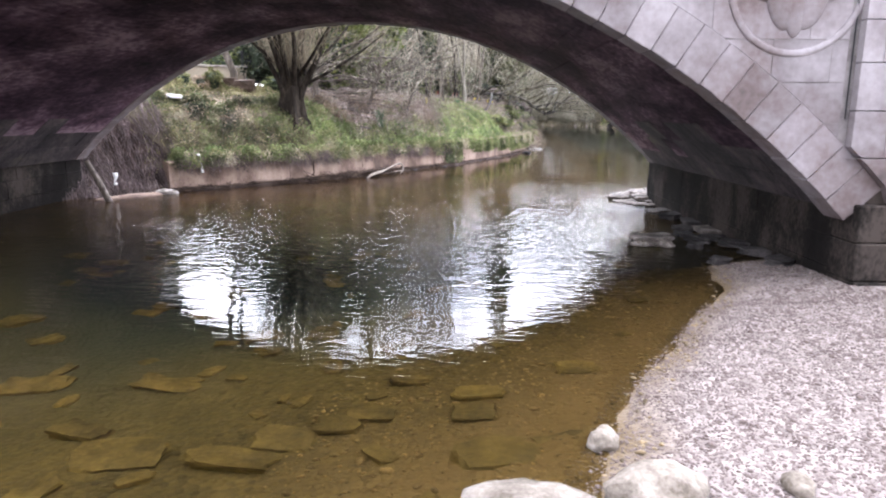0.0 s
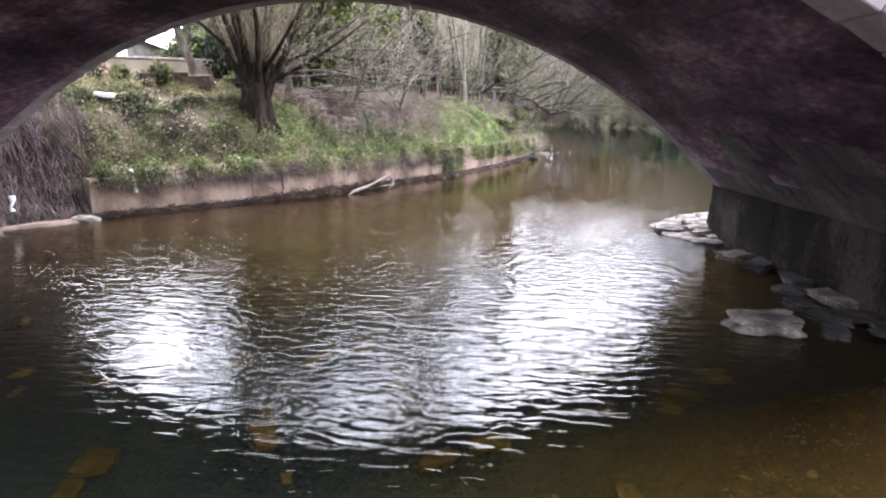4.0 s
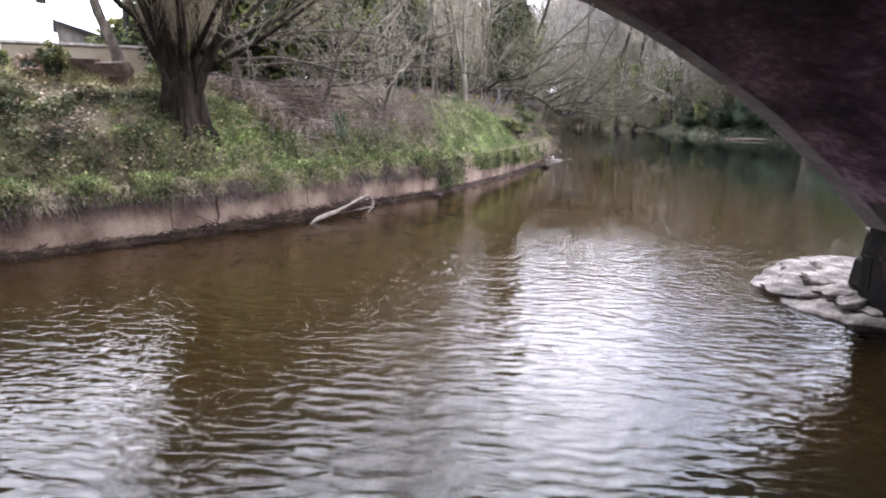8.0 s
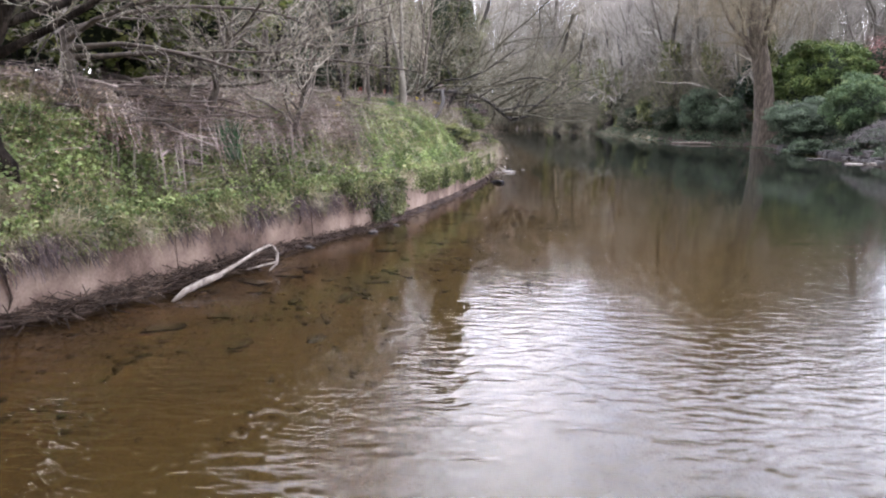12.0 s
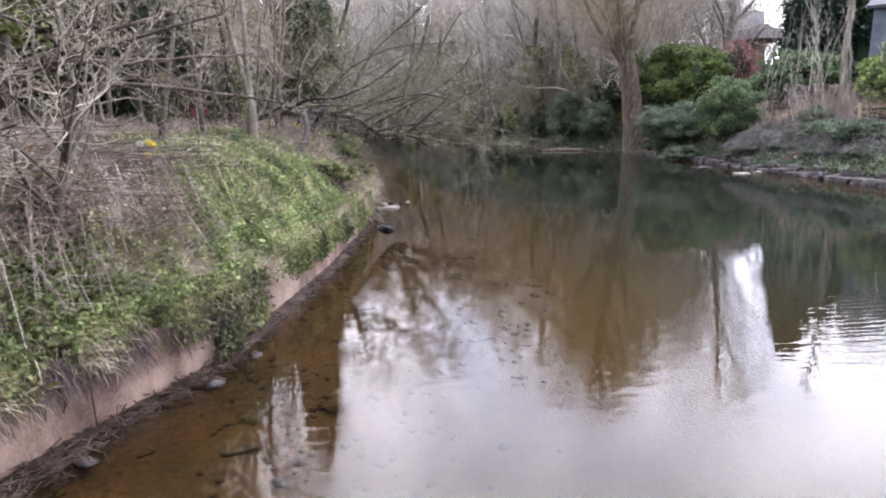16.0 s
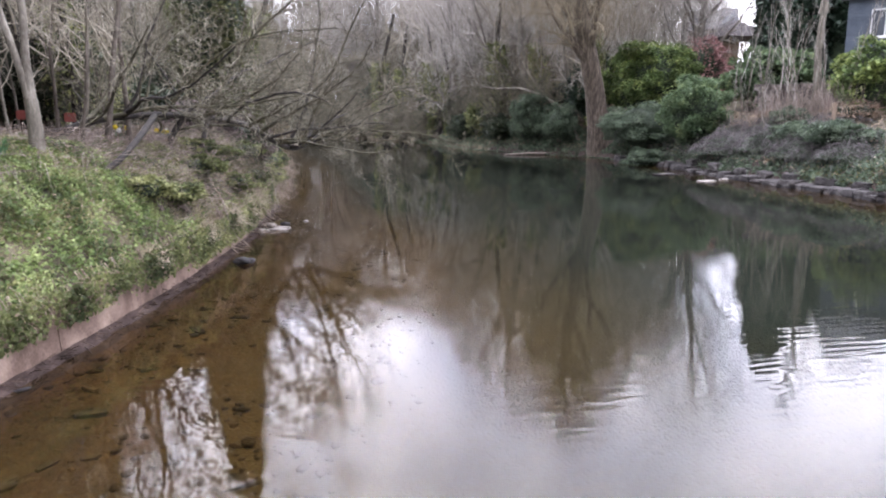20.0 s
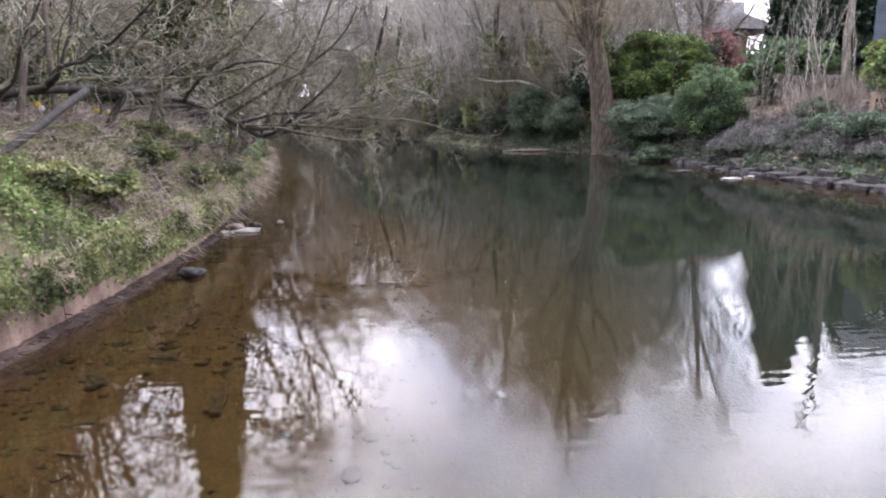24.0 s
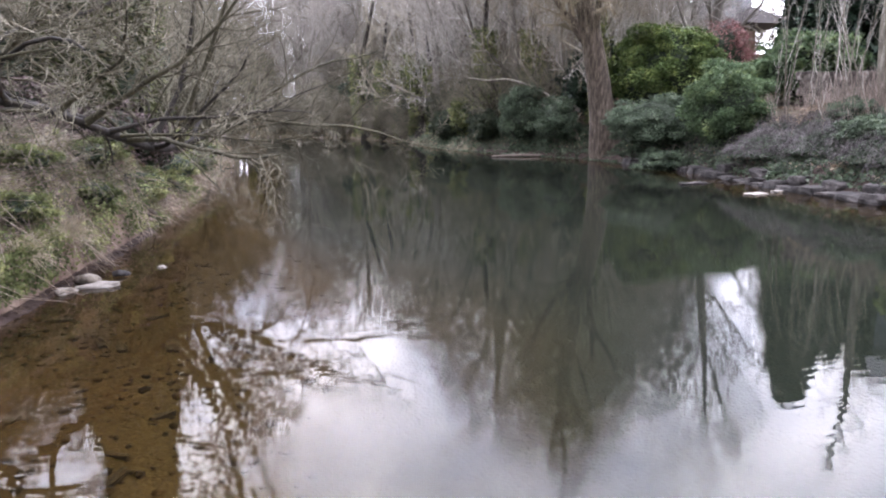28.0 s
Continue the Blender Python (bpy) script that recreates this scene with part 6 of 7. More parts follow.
for i, (x, y, rx, rz) in enumerate(((-7.25, 12.9, 0.28, 0.28), (-6.85, 13.2, 0.24, 0.24), (-6.62, 13.35, 0.26, 0.34), (-7.6, 12.6, 0.3, 0.26), (-5.4, 14.9, 0.4, 0.3), (0.85, 27.0, 0.5, 0.22), (0.55, 26.2, 0.5, 0.24), (1.0, 29.2, 0.6, 0.22), (1.6, 31.0, 0.5, 0.25), (1.2, 32.4, 0.6, 0.25), (1.9, 33.6, 0.5, 0.3), (1.5, 35.2, 0.7, 0.3), (2.1, 36.6, 0.5, 0.35), (1.7, 38.6, 0.8, 0.35), (2.2, 40.6, 0.6, 0.4), (0.7, 30.6, 0.6, 0.22), (1.9, 43.0, 0.8, 0.5), (2.0, 46.0, 0.9, 0.5), (1.9, 50.0, 0.9, 0.6))):
    leaf_shrub("low_shrub", "small rounded shrub on the bank" if i < 5 else "low mound of ivy on the bank", (x, y, gz(x, y) - 0.05), (rx, rx, rz), 900 if i < 5 else 3200, 0.06, M["ivy"] if i > 3 else M["litter"] if i % 2 else M["grass"], 95 + i, lumps=22)
for i, (x, y, h, rad) in enumerate(((-4.6, 22.6, 4.5, 0.16), (-3.9, 24.4, 5.0, 0.18), (-2.6, 27.0, 4.2, 0.15), (-5.6, 26.6, 5.5, 0.2), (-1.8, 31.5, 5.0, 0.17), (-3.6, 33.4, 5.5, 0.2), (-1.9, 34.8, 2.2, 0.12), (-3.4, 39.5, 3.0, 0.14), (1.0, 43.0, 5.5, 0.2), (-1.5, 46.5, 6.0, 0.24), (0.6, 51.0, 6.0, 0.24), (-6.2, 22.0, 5.0, 0.18))):
    ivy_trunk(x, y, h, rad, 700 + i, 2600)
for i, (x, y) in enumerate(((-2.55, 30.4), (-1.75, 30.55))):
    tarp = box_like("red_plastic_barrier", (0.4 - 0.16 * i, 0.05, 0.2), 0.03, M["red_plastic"])
    tarp.matrix_world = pose(x, y, gz(x, y) + 0.42, 4, 0, 12 + 8 * i)
    tagged(tarp, "low red plastic barrier behind the thicket", "barrier", "red barriers")

# ---- right bank ----
rr = random.Random(90)
# edging of rough stones along the water
i = 0
y = 27.0
while y < 50:
    w = rr.uniform(0.25, 1.0)
    x = float(right_x(y + w / 2))
    h = rr.uniform(0.10, 0.34)
    s = new("edging_stone", rough_block("edging_stone", (0.85, w * 1.12, h * 1.35), 200 + i % 9, M["stone_bank"]))
    s.matrix_world = pose(x + 0.22 + rr.uniform(-0.1, 0.1), y + w / 2, 0.04 + rr.uniform(-0.06, 0.06), rr.uniform(-5, 5), rr.uniform(-5, 5), math.degrees(math.atan2(-(float(right_x(y + 0.5)) - float(right_x(y - 0.5))), 1)) + rr.uniform(-9, 9))
    tagged(s, "rough grey stone of the river edging", "stone", "edging stones of the garden bank")
    i += 1
    y += w
y = 30.0
while y < 44:
    w = rr.uniform(0.5, 1.0)
    s = new("edging_stone", rough_block("edging_stone", (0.6, w, 0.34), 220 + i % 7, M["stone_bank"]))
    s.matrix_world = pose(float(right_x(y)) + 0.55, y, 0.30 + rr.uniform(-0.08, 0.06), rr.uniform(-6, 6), rr.uniform(-6, 6), rr.uniform(-12, 12))
    tagged(s, "rough grey stone of the upper edging course", "stone", "edging stones of the garden bank")
    i += 1
    y += w * rr.uniform(1.3, 3.2)
stone("white_stone", "pale flat stone awash near the bank", 19.05, 37.6, 0.0, (0.85, 0.4, 0.09), 240, 20, 0.15, True, M["stone_pale"])
stone("white_stone", "small pale flat stone awash near the bank", 20.0, 37.9, 0.0, (0.4, 0.3, 0.12), 241, 20, 0.15, True, M["stone_pale"])
stone("flat_stone", "dark flat stone awash near the bank", 19.2, 41.0, -0.01, (1.1, 0.4, 0.12), 242, 10, 0.15, True, M["stone_bank"])


def right_points(n, y0, y1, d0, d1):
    y = rg.uniform(y0, y1, n)
    x = right_x(y) + rg.uniform(d0, d1, n)
    return np.stack([x, y, ground_z(x, y)], -1)


leaves("bank_ivy", "dark ivy over the garden bank", np.r_[right_points(22000, 38, 62, 0.0, 3.2), spotted(right_points(22000, 29, 40, 0.4, 4.4), 0.8, 3, -0.3), right_points(14000, 58, 75, -0.1, 4), right_points(9000, 72, 90, -0.4, 3)], 0.13, M["sea_ivy"], (0.2, 1.3))
leaves("bank_litter", "brown dead leaves on the garden bank", np.r_[right_points(15000, 30, 70, 0.8, 8), right_points(16000, 70, 124, -0.6, 7)], 0.12, M["litter"], (0.0, 0.9))
blades("lawn_grass", "short green grass above the stone edging", np.r_[right_points(6000, 27, 35.5, 0.5, 3.5), spotted(right_points(3500, 34, 48, 1, 6), 0.7, 1, 0.1)], 0.12, 0.02, M["grass"], (0.2, 1.1))
blades("dead_reeds", "straw-coloured dead stems on the garden bank", np.r_[spotted(right_points(700, 33, 50, 0.8, 5.0), 0.8, 6, 0.2), right_points(500, 44, 52, 1.5, 3.5)], 0.38, 0.006, M["bramble"], (0.1, 1.0))


def bramble_heap(x, y, rx, ry, h, n, seed):
    """A dome of tangled dead arching stems with ivy showing through."""
    r2 = random.Random(seed)
    top = tagged(empty("bramble_heap", pose(x, y, gz(x, y))), "heap of tangled grey dead brambles on the bank", "brambles", "bramble heaps on the garden bank")
    stems = Tubes()
    for _ in range(n):
        a, q = r2.uniform(0, math.tau), r2.random() ** 0.5
        p = Vector((rx * q * math.cos(a), ry * q * math.sin(a), h * (1 - q * q) * r2.uniform(0.3, 1.0)))
        b2 = r2.uniform(0, math.tau)
        k = r2.uniform(0.35, 1.0)
        d = Vector((math.cos(b2) * k, math.sin(b2) * k, -0.25 * k))
        up = Vector((0, 0, r2.uniform(0.05, 0.22)))
        lift = Vector((0, 0, 0.04))
        e1, e2 = p - d * 0.5, p + d * 0.5
        e1.z, e2.z = max(e1.z - 0.15, -0.1), max(e2.z, -0.1)
        stems.tube([e1, p + up * 0.8 - d * 0.2, p + up + d * 0.2, e2 + lift], [0.008, 0.0075, 0.0065, 0.004], 3)
    tagged(tubes_part("dead_growth", [stems], M["dead_bramble"], top), kind="stuff")
    q2 = np.random.default_rng(seed)
    k = n * 9
    a, q = q2.uniform(0, math.tau, k), q2.random(k) ** 0.5
    at = np.stack([rx * q * np.cos(a), ry * q * np.sin(a), h * 0.75 * (1 - q * q) * q2.uniform(0.5, 1, k)], -1)
    tagged(scatter("leaves", at, turned(k, q2, (0.2, 1.4)), q2.uniform(0.6, 1.2, k) * 0.09, LEAF, LEAF_F, M["sea_ivy"], parent=top), kind="stuff")


for i, (x, y, rx, ry, h, n) in enumerate(((22.6, 41.6, 1.2, 1.8, 1.0, 800), (22.9, 39.2, 1.2, 1.4, 1.0, 700), (22.4, 36.6, 1.0, 1.3, 0.8, 450), (24.3, 40.6, 1.3, 1.6, 0.9, 520), (24.6, 37.8, 1.2, 1.4, 0.8, 420), (24.2, 43.0, 1.1, 1.3, 0.9, 420), (22.3, 34.2, 0.9, 1.2, 0.6, 320))):
    bramble_heap(x, y, rx, ry, h, n, 800 + i)
tb = Tubes()
for _ in range(500):
    y = rr.uniform(30, 48)
    x = float(right_x(y)) + rr.uniform(0.3, 4.0)
    p = Vector((x, y, gz(x, y)))
    a, k, h = rr.uniform(0, math.tau), rr.uniform(0.5, 1.5), rr.uniform(0.2, 0.9)
    d = Vector((math.cos(a), math.sin(a), 0))
    e = p + d * k
    tb.tube([p, p + d * k * 0.35 + Vector((0, 0, h)), p + d * k * 0.75 + Vector((0, 0, h * 0.85)), Vector((e.x, e.y, p.z + 0.1))], [0.009, 0.008, 0.006, 0.004], 3)
tagged(tubes_part("bramble_tangle", [tb], M["dead_bramble"], None), "tangle of dead brambles on the garden bank", "brambles", kind="stuff")

EVERGREENS = (
    ("laurel_bush", "large glossy laurel above the bank", 26.9, 55.6, (3.3, 2.9, 3.05), 32000, 0.18, "sun_laurel", "ball"),
    ("conical_shrub", "dense conical evergreen shrub at the water's edge", 23.4, 45.2, (1.65, 1.7, 2.0), 24000, 0.11, "laurel", "ball"),
    ("ivy_mound", "rounded mound of ivy beside the willow", 23.0, 50.0, (2.3, 2.8, 1.5), 26000, 0.085, "sea_ivy", "ball"),
    ("laurel_bush", "laurel hedge beside the boarded house", 27.6, 38.6, (1.6, 1.7, 1.8), 11000, 0.17, "sun_laurel", "ball"),
    ("laurel_bush", "laurel behind the bare saplings", 31.8, 50.5, (2.8, 2.3, 2.0), 11000, 0.22, "laurel", "ball"),
    ("red_shrub", "red-leaved shrub before the summerhouse", 32.6, 58.4, (1.8, 1.6, 2.7), 3000, 0.15, "red_leaf", "ball"),
    ("ivy_bank", "dark ivy hanging over the bank", 21.5, 58.4, (1.2, 1.6, 1.5), 12000, 0.10, "sea_ivy", "ball"),
    ("ivy_bank", "dark ivy hanging over the bank", 20.4, 61.6, (1.5, 2.0, 2.0), 16000, 0.10, "sea_ivy", "ball"),
    ("ivy_bank", "dark ivy hanging over the bank", 19.4, 66.4, (1.3, 2.0, 1.2), 9000, 0.12, "dark_leaf", "ball"),
    ("ivy_bank", "dark ivy hanging over the bank", 18.4, 74.0, (1.3, 2.0, 1.3), 4200, 0.18, "dark_leaf", "ball"),
    ("ivy_mound", "low mound of ivy among the brambles", 24.9, 40.2, (1.0, 1.1, 0.65), 6000, 0.08, "sea_ivy", "ball"),
    ("ivy_mound", "low mound of ivy among the brambles", 23.2, 37.9, (0.9, 1.0, 0.6), 6000, 0.08, "sea_ivy", "ball"),
    ("brown_shrub", "withered brown shrub on the garden bank", 25.6, 41.8, (1.3, 1.3, 0.6), 2200, 0.09, "litter", "ball"),
    ("brown_shrub", "withered brown shrub on the garden bank", 26.4, 38.4, (1.2, 1.2, 0.5), 2000, 0.09, "litter", "ball"),
    ("ivy_mound", "low mound of ivy above the stone edging", 22.9, 35.4, (1.1, 1.4, 0.6), 9000, 0.08, "sea_ivy", "ball"),
    ("ivy_mound", "low mound of ivy above the stone edging", 22.0, 47.6, (1.2, 1.5, 0.7), 9000, 0.085, "sea_ivy", "ball"),
    ("ivy_bank", "dark ivy hanging over the bank", 19.0, 70.4, (1.2, 1.8, 1.6), 4200, 0.18, "ivy", "ball"),
    ("evergreen_tree", "dark ivy-smothered tree beyond the bend", 27.0, 71.0, (2.6, 2.6, 4.6), 7000, 0.34, "ivy", "ball"),
    ("evergreen_tree", "dark ivy-smothered tree beyond the bend", 22.5, 84.0, (2.4, 2.4, 4.8), 6000, 0.34, "ivy", "ball"),
    ("evergreen_tree", "dark holly at the far bend", 15.5, 106.0, (2.6, 2.6, 4.0), 5000, 0.36, "conifer", "ball"),
    ("evergreen_tree", "dark ivy-smothered tree on the far bank", -3.0, 66.0, (2.2, 2.2, 4.0), 5000, 0.3, "ivy", "ball"),
    ("evergreen_tree", "dark holly at the far bend", 3.0, 121.0, (3.0, 3.0, 4.5), 5000, 0.36, "ivy", "ball"),
    ("evergreen_bush", "dark bush at the river bend", 19.6, 78.5, (1.8, 2.0, 1.9), 4200, 0.2, "dark_leaf", "ball"),
    ("evergreen_bush", "dark bush at the river bend", 18.6, 87.0, (2.2, 2.2, 2.4), 4200, 0.24, "dark_leaf", "ball"),
    ("evergreen_bush", "dark bush at the river bend", 17.0, 96.5, (2.2, 2.2, 2.6), 4200, 0.26, "dark_leaf", "ball"),
    ("evergreen_bush", "dark bush at the river bend", 12.0, 112.0, (2.6, 2.6, 2.4), 4200, 0.3, "dark_leaf", "ball"),
    ("evergreen_bush", "olive bush at the river bend", 21.8, 72.5, (1.6, 1.8, 2.6), 4200, 0.2, "cypress", "ball"),
    ("evergreen_bush", "dark holly behind the willow", 24.8, 60.5, (2.2, 2.2, 2.6), 4200, 0.26, "conifer", "ball"),
)
for i, (x, y, rx, rz) in enumerate(((1.0, 38.6, 1.1, 0.75), (1.5, 41.0, 1.0, 0.8), (-0.2, 36.8, 1.0, 0.6))):
    leaf_shrub("bramble_mound", "dark brown mound of dead brambles on the bank", (x, y, gz(x, y) - 0.1), (rx, rx, rz), 6000, 0.08, M["root"], 990 + i, 40)
for k, (nm, lab, x, y, rad, n, lf, mm, shp) in enumerate(EVERGREENS):
    leaf_shrub(nm, lab, (x, y, gz(x, y) - 0.1), rad, n, lf, M[mm], 120 + k, 60, shp)
leaf_shrub("conifer", "tall dark columnar conifer", (36.3, 54.6, gz(36.3, 54.6)), (2.9, 2.9, 6.4), 26000, 0.32, M["conifer"], 140, 150, "cone", "tree")
leaf_shrub("conifer", "tall dark columnar conifer", (39.6, 52.0, gz(39.6, 52.0)), (2.7, 2.7, 4.9), 22000, 0.32, M["conifer"], 141, 130, "cone", "tree")

leaf_shrub("conifer", "tall dark columnar conifer", (39.8, 55.6, gz(39.8, 55.6)), (2.7, 2.7, 5.2), 18000, 0.32, M["conifer"], 142, 130, "cone", "tree")

# saplings before the house
WAND = dict(POLE, min=0.0045, kids=[8, 3, 1], wander=[0.025, 0.06, 0.1, 0.1], up=[0.06, 0.12, 0.05, 0.0], ang=[(10, 28), (12, 35), (20, 45)])
wand = bare_tree("sapling", "bare pale sapling on the garden bank", (26.0, 42.0, gz(26, 42)), WAND, 150, 6.0, 0.032, bark="pale_bark", twig="far_twig", split=1)
for x, y, s in ((27.0, 43.0, 1.1), (25.2, 40.8, 0.9), (27.8, 41.6, 1.15), (26.6, 40.2, 0.8), (25.0, 43.6, 1.0), (28.4, 43.8, 1.2), (24.4, 41.8, 0.8), (29.0, 40.6, 1.1), (23.6, 40.2, 0.75), (24.8, 39.2, 0.9), (25.9, 44.6, 1.0), (26.2, 38.8, 0.95), (23.9, 43.2, 0.7), (27.4, 45.2, 1.1), (25.6, 42.2, 1.15)):
    copy_thing(wand, pose(x, y, gz(x, y), rr.gauss(0, 6), rr.gauss(0, 6), rr.uniform(0, 360))).scale = (s, s, s)
osier = np.random.default_rng(151)
n = 1300
at = np.stack([osier.normal(25.6, 1.1, n), osier.normal(40.6, 1.5, n), np.zeros(n)], -1)
at[:, 2] = ground_z(at[:, 0], at[:, 1]) + osier.uniform(0, 0.3, n)
scatter("osier_shoots", at, turned(n, osier, (0.0, 0.55)), np.stack([osier.uniform(0.004, 0.010, n)] * 2 + [osier.uniform(0.6, 1.9, n)], -1), STICK, STICK_F, M["russet_stem"], "thicket of thin pinkish bare shoots on the garden bank", "shoots")
rw2 = random.Random(152)
terrace = tagged(empty("terrace_wall"), "low grey stone terrace wall in the garden", "wall")
for c in range(4):
    x = 27.2 + rw2.uniform(0, 0.3)
    while x < 33.0:
        w = rw2.uniform(0.35, 0.8)
        y = 45.6 - 0.25 * (x - 27.2)
        ob = new("wall_stone", rough_block("wall_stone", (w, 0.4, 0.36), 280 + rw2.randrange(6), M["ledge"]))
        ob.parent = terrace
        ob.matrix_world = pose(x + w / 2, y + 0.05 * c, 3.0 + 0.33 * c, 0, 0, -14 + rw2.uniform(-4, 4))
        x += w * 0.96
post = block("fence_post", [(-0.06, 0), (0.06, 0), (0.06, 1.5), (-0.06, 1.5)], -0.06, 0.06, M["board"], None, 0.01)
post.matrix_world = pose(23.7, 36.5, 1.5)
tagged(post, "grey wooden post on the garden bank", "post")

old = tagged(empty("old_ash", pose(27.5, 41.8, 2.3)), "thick grey bare trunk beside the boarded house", "tree")
outs = [Tubes() for _ in range(4)]
outs[0].tube([Vector(p) for p in ((0, 0, -0.3), (0.05, 0, 1.5), (0.0, 0.1, 3.2), (0.1, 0.1, 5.0))], [0.22, 0.19, 0.16, 0.14], 10)
grow(outs, random.Random(48), Vector((0.1, 0.1, 4.9)), Vector((0.1, 0, 1)), 6.0, 0.15, 0, POLE)
tubes_part("trunk", outs[:1], M["pale_bark"], old)
tagged(tubes_part("crown", outs[1:], M["twig"], old), kind="stuff")

# the willow at the bend and the tall bare trees
BIG = dict(seg=[8, 6, 5, 4], wander=[0.05, 0.12, 0.16, 0.19], up=[0.04, 0.05, 0.02, -0.01], tip=[0.35, 0.3, 0.3, 0.4], sides=[9, 5, 3, 3], kids=[16, 9, 7], ang=[(25, 60), (25, 60), (25, 68)], len=[0.5, 0.48, 0.45], thin=[0.40, 0.42, 0.5], min=0.018)
BIG["from"] = [0.12, 0.2, 0.15]
WEEP = dict(BIG, seg=[8, 6, 5, 4, 3], wander=[0.05, 0.12, 0.16, 0.18, 0.2], up=[0.04, 0.03, -0.06, -0.22, -0.3], tip=[0.35, 0.3, 0.3, 0.4, 0.5], sides=[9, 6, 4, 3, 3], kids=[16, 8, 6, 4], ang=[(25, 60), (25, 60), (25, 65), (25, 70)], len=[0.46, 0.5, 0.6, 0.6], thin=[0.40, 0.42, 0.5, 0.6], min=0.011)
WEEP["from"] = [0.32, 0.2, 0.15, 0.15]
bare_tree("weeping_willow", "large bare willow with drooping yellow-brown twigs", (22.9, 54.6, 0.3), WEEP, 160, 15.5, 0.78, (-0.24, -0.02, 1), bark="willow_bark", twig="willow_twig", split=2, haze=(5200, 10.8, 6.0, 5.4, 1.2, 0.009), droop=(2.4, 3.14))
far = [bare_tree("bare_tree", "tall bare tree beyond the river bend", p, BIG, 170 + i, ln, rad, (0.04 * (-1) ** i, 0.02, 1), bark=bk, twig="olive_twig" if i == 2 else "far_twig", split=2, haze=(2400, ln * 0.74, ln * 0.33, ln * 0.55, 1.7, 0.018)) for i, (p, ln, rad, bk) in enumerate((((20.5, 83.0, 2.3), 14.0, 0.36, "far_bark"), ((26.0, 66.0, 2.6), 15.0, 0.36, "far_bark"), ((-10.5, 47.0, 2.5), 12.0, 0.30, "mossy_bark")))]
place = []
rf = random.Random(180)


def room(x, y, gap):
    if any((x - a) ** 2 + (y - b) ** 2 < gap * gap for a, b in place):
        return False
    az = math.degrees(math.atan2(x - 3, y - 14.2))
    if 33.0 < az < 39.5:
        return False
    az2 = math.degrees(math.atan2(x - 1, y - 2))
    if -50 < az2 < -2.5 and y < 118:
        return False
    place.append((x, y))
    return True


for _ in range(600):
    y = rf.uniform(58, 130)
    x = float(right_x(y)) + rf.uniform(2.5, 34)
    if len(place) < 44:
        room(x, y, 3.6)
n1 = len(place)
for _ in range(600):
    y = rf.uniform(34, 112)
    x = float(left_x(y)) - rf.uniform(4.5, 34)
    if len(place) < n1 + 46:
        room(x, y, 3.6)
n2 = len(place)
for _ in range(400):
    x, y = rf.uniform(-40, 30), rf.uniform(122, 165)
    if len(place) < n2 + 26 and gz(x, y) > 0.3:
        room(x, y, 4.0)
TALL = ((20.6, 72.0), (24.0, 62.5), (22.5, 67.5), (19.2, 79.5), (27.5, 66.0))
for x, y in ((58, 96), (64, 92), (70, 88), (52, 103), (66, 100), (75, 96)):
    copy_thing(rf.choice(far), pose(x, y, gz(x, y) + 0.5, 0, 0, rf.uniform(0, 360))).scale = (0.95, 0.95, 0.9)
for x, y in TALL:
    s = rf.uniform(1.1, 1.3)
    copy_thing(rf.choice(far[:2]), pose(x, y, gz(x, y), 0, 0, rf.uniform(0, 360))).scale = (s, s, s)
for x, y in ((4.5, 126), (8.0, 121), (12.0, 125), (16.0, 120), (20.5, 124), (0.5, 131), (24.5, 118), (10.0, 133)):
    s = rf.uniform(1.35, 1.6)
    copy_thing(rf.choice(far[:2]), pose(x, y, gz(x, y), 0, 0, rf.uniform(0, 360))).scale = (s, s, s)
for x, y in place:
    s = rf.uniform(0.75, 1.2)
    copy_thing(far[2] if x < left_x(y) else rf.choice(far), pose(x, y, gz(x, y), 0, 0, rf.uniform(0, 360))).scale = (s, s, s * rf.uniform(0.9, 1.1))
# tall olive cypresses and the lower wood behind the left bank
for i, (x, y, rad, rz) in enumerate(((0.3, 42.0, 1.8, 6.2), (-3.2, 52.0, 2.0, 4.6))):
    leaf_shrub("cypress", "tall olive-green cypress behind the bank", (x, y, gz(x, y)), (rad, rad, rz), 20000, 0.17, M["cypress"], 960 + i, 200, "cone", "tree")
for x, y, k in ((-6.5, 41, 0.4), (-9.5, 38, 0.55), (-4.2, 46, 0.42), (-9.0, 45, 0.55), (-13, 42, 0.65), (-7.0, 51, 0.7), (-12.5, 50, 0.75), (1.2, 59, 0.6), (-11.5, 35, 0.5), (-16, 47, 0.75), (-3.0, 50.0, 0.45), (-2.4, 44.5, 0.3), (-5.0, 57, 0.6), (-2.4, 62, 0.55), (0.2, 67, 0.6), (-8.5, 63, 0.7), (-4.5, 72, 0.75), (-0.5, 79, 0.75), (-14, 58, 0.8)):
    copy_thing(far[2], pose(x, y, gz(x, y), 0, 0, rf.uniform(0, 360))).scale = (k * 1.25, k * 1.25, k)
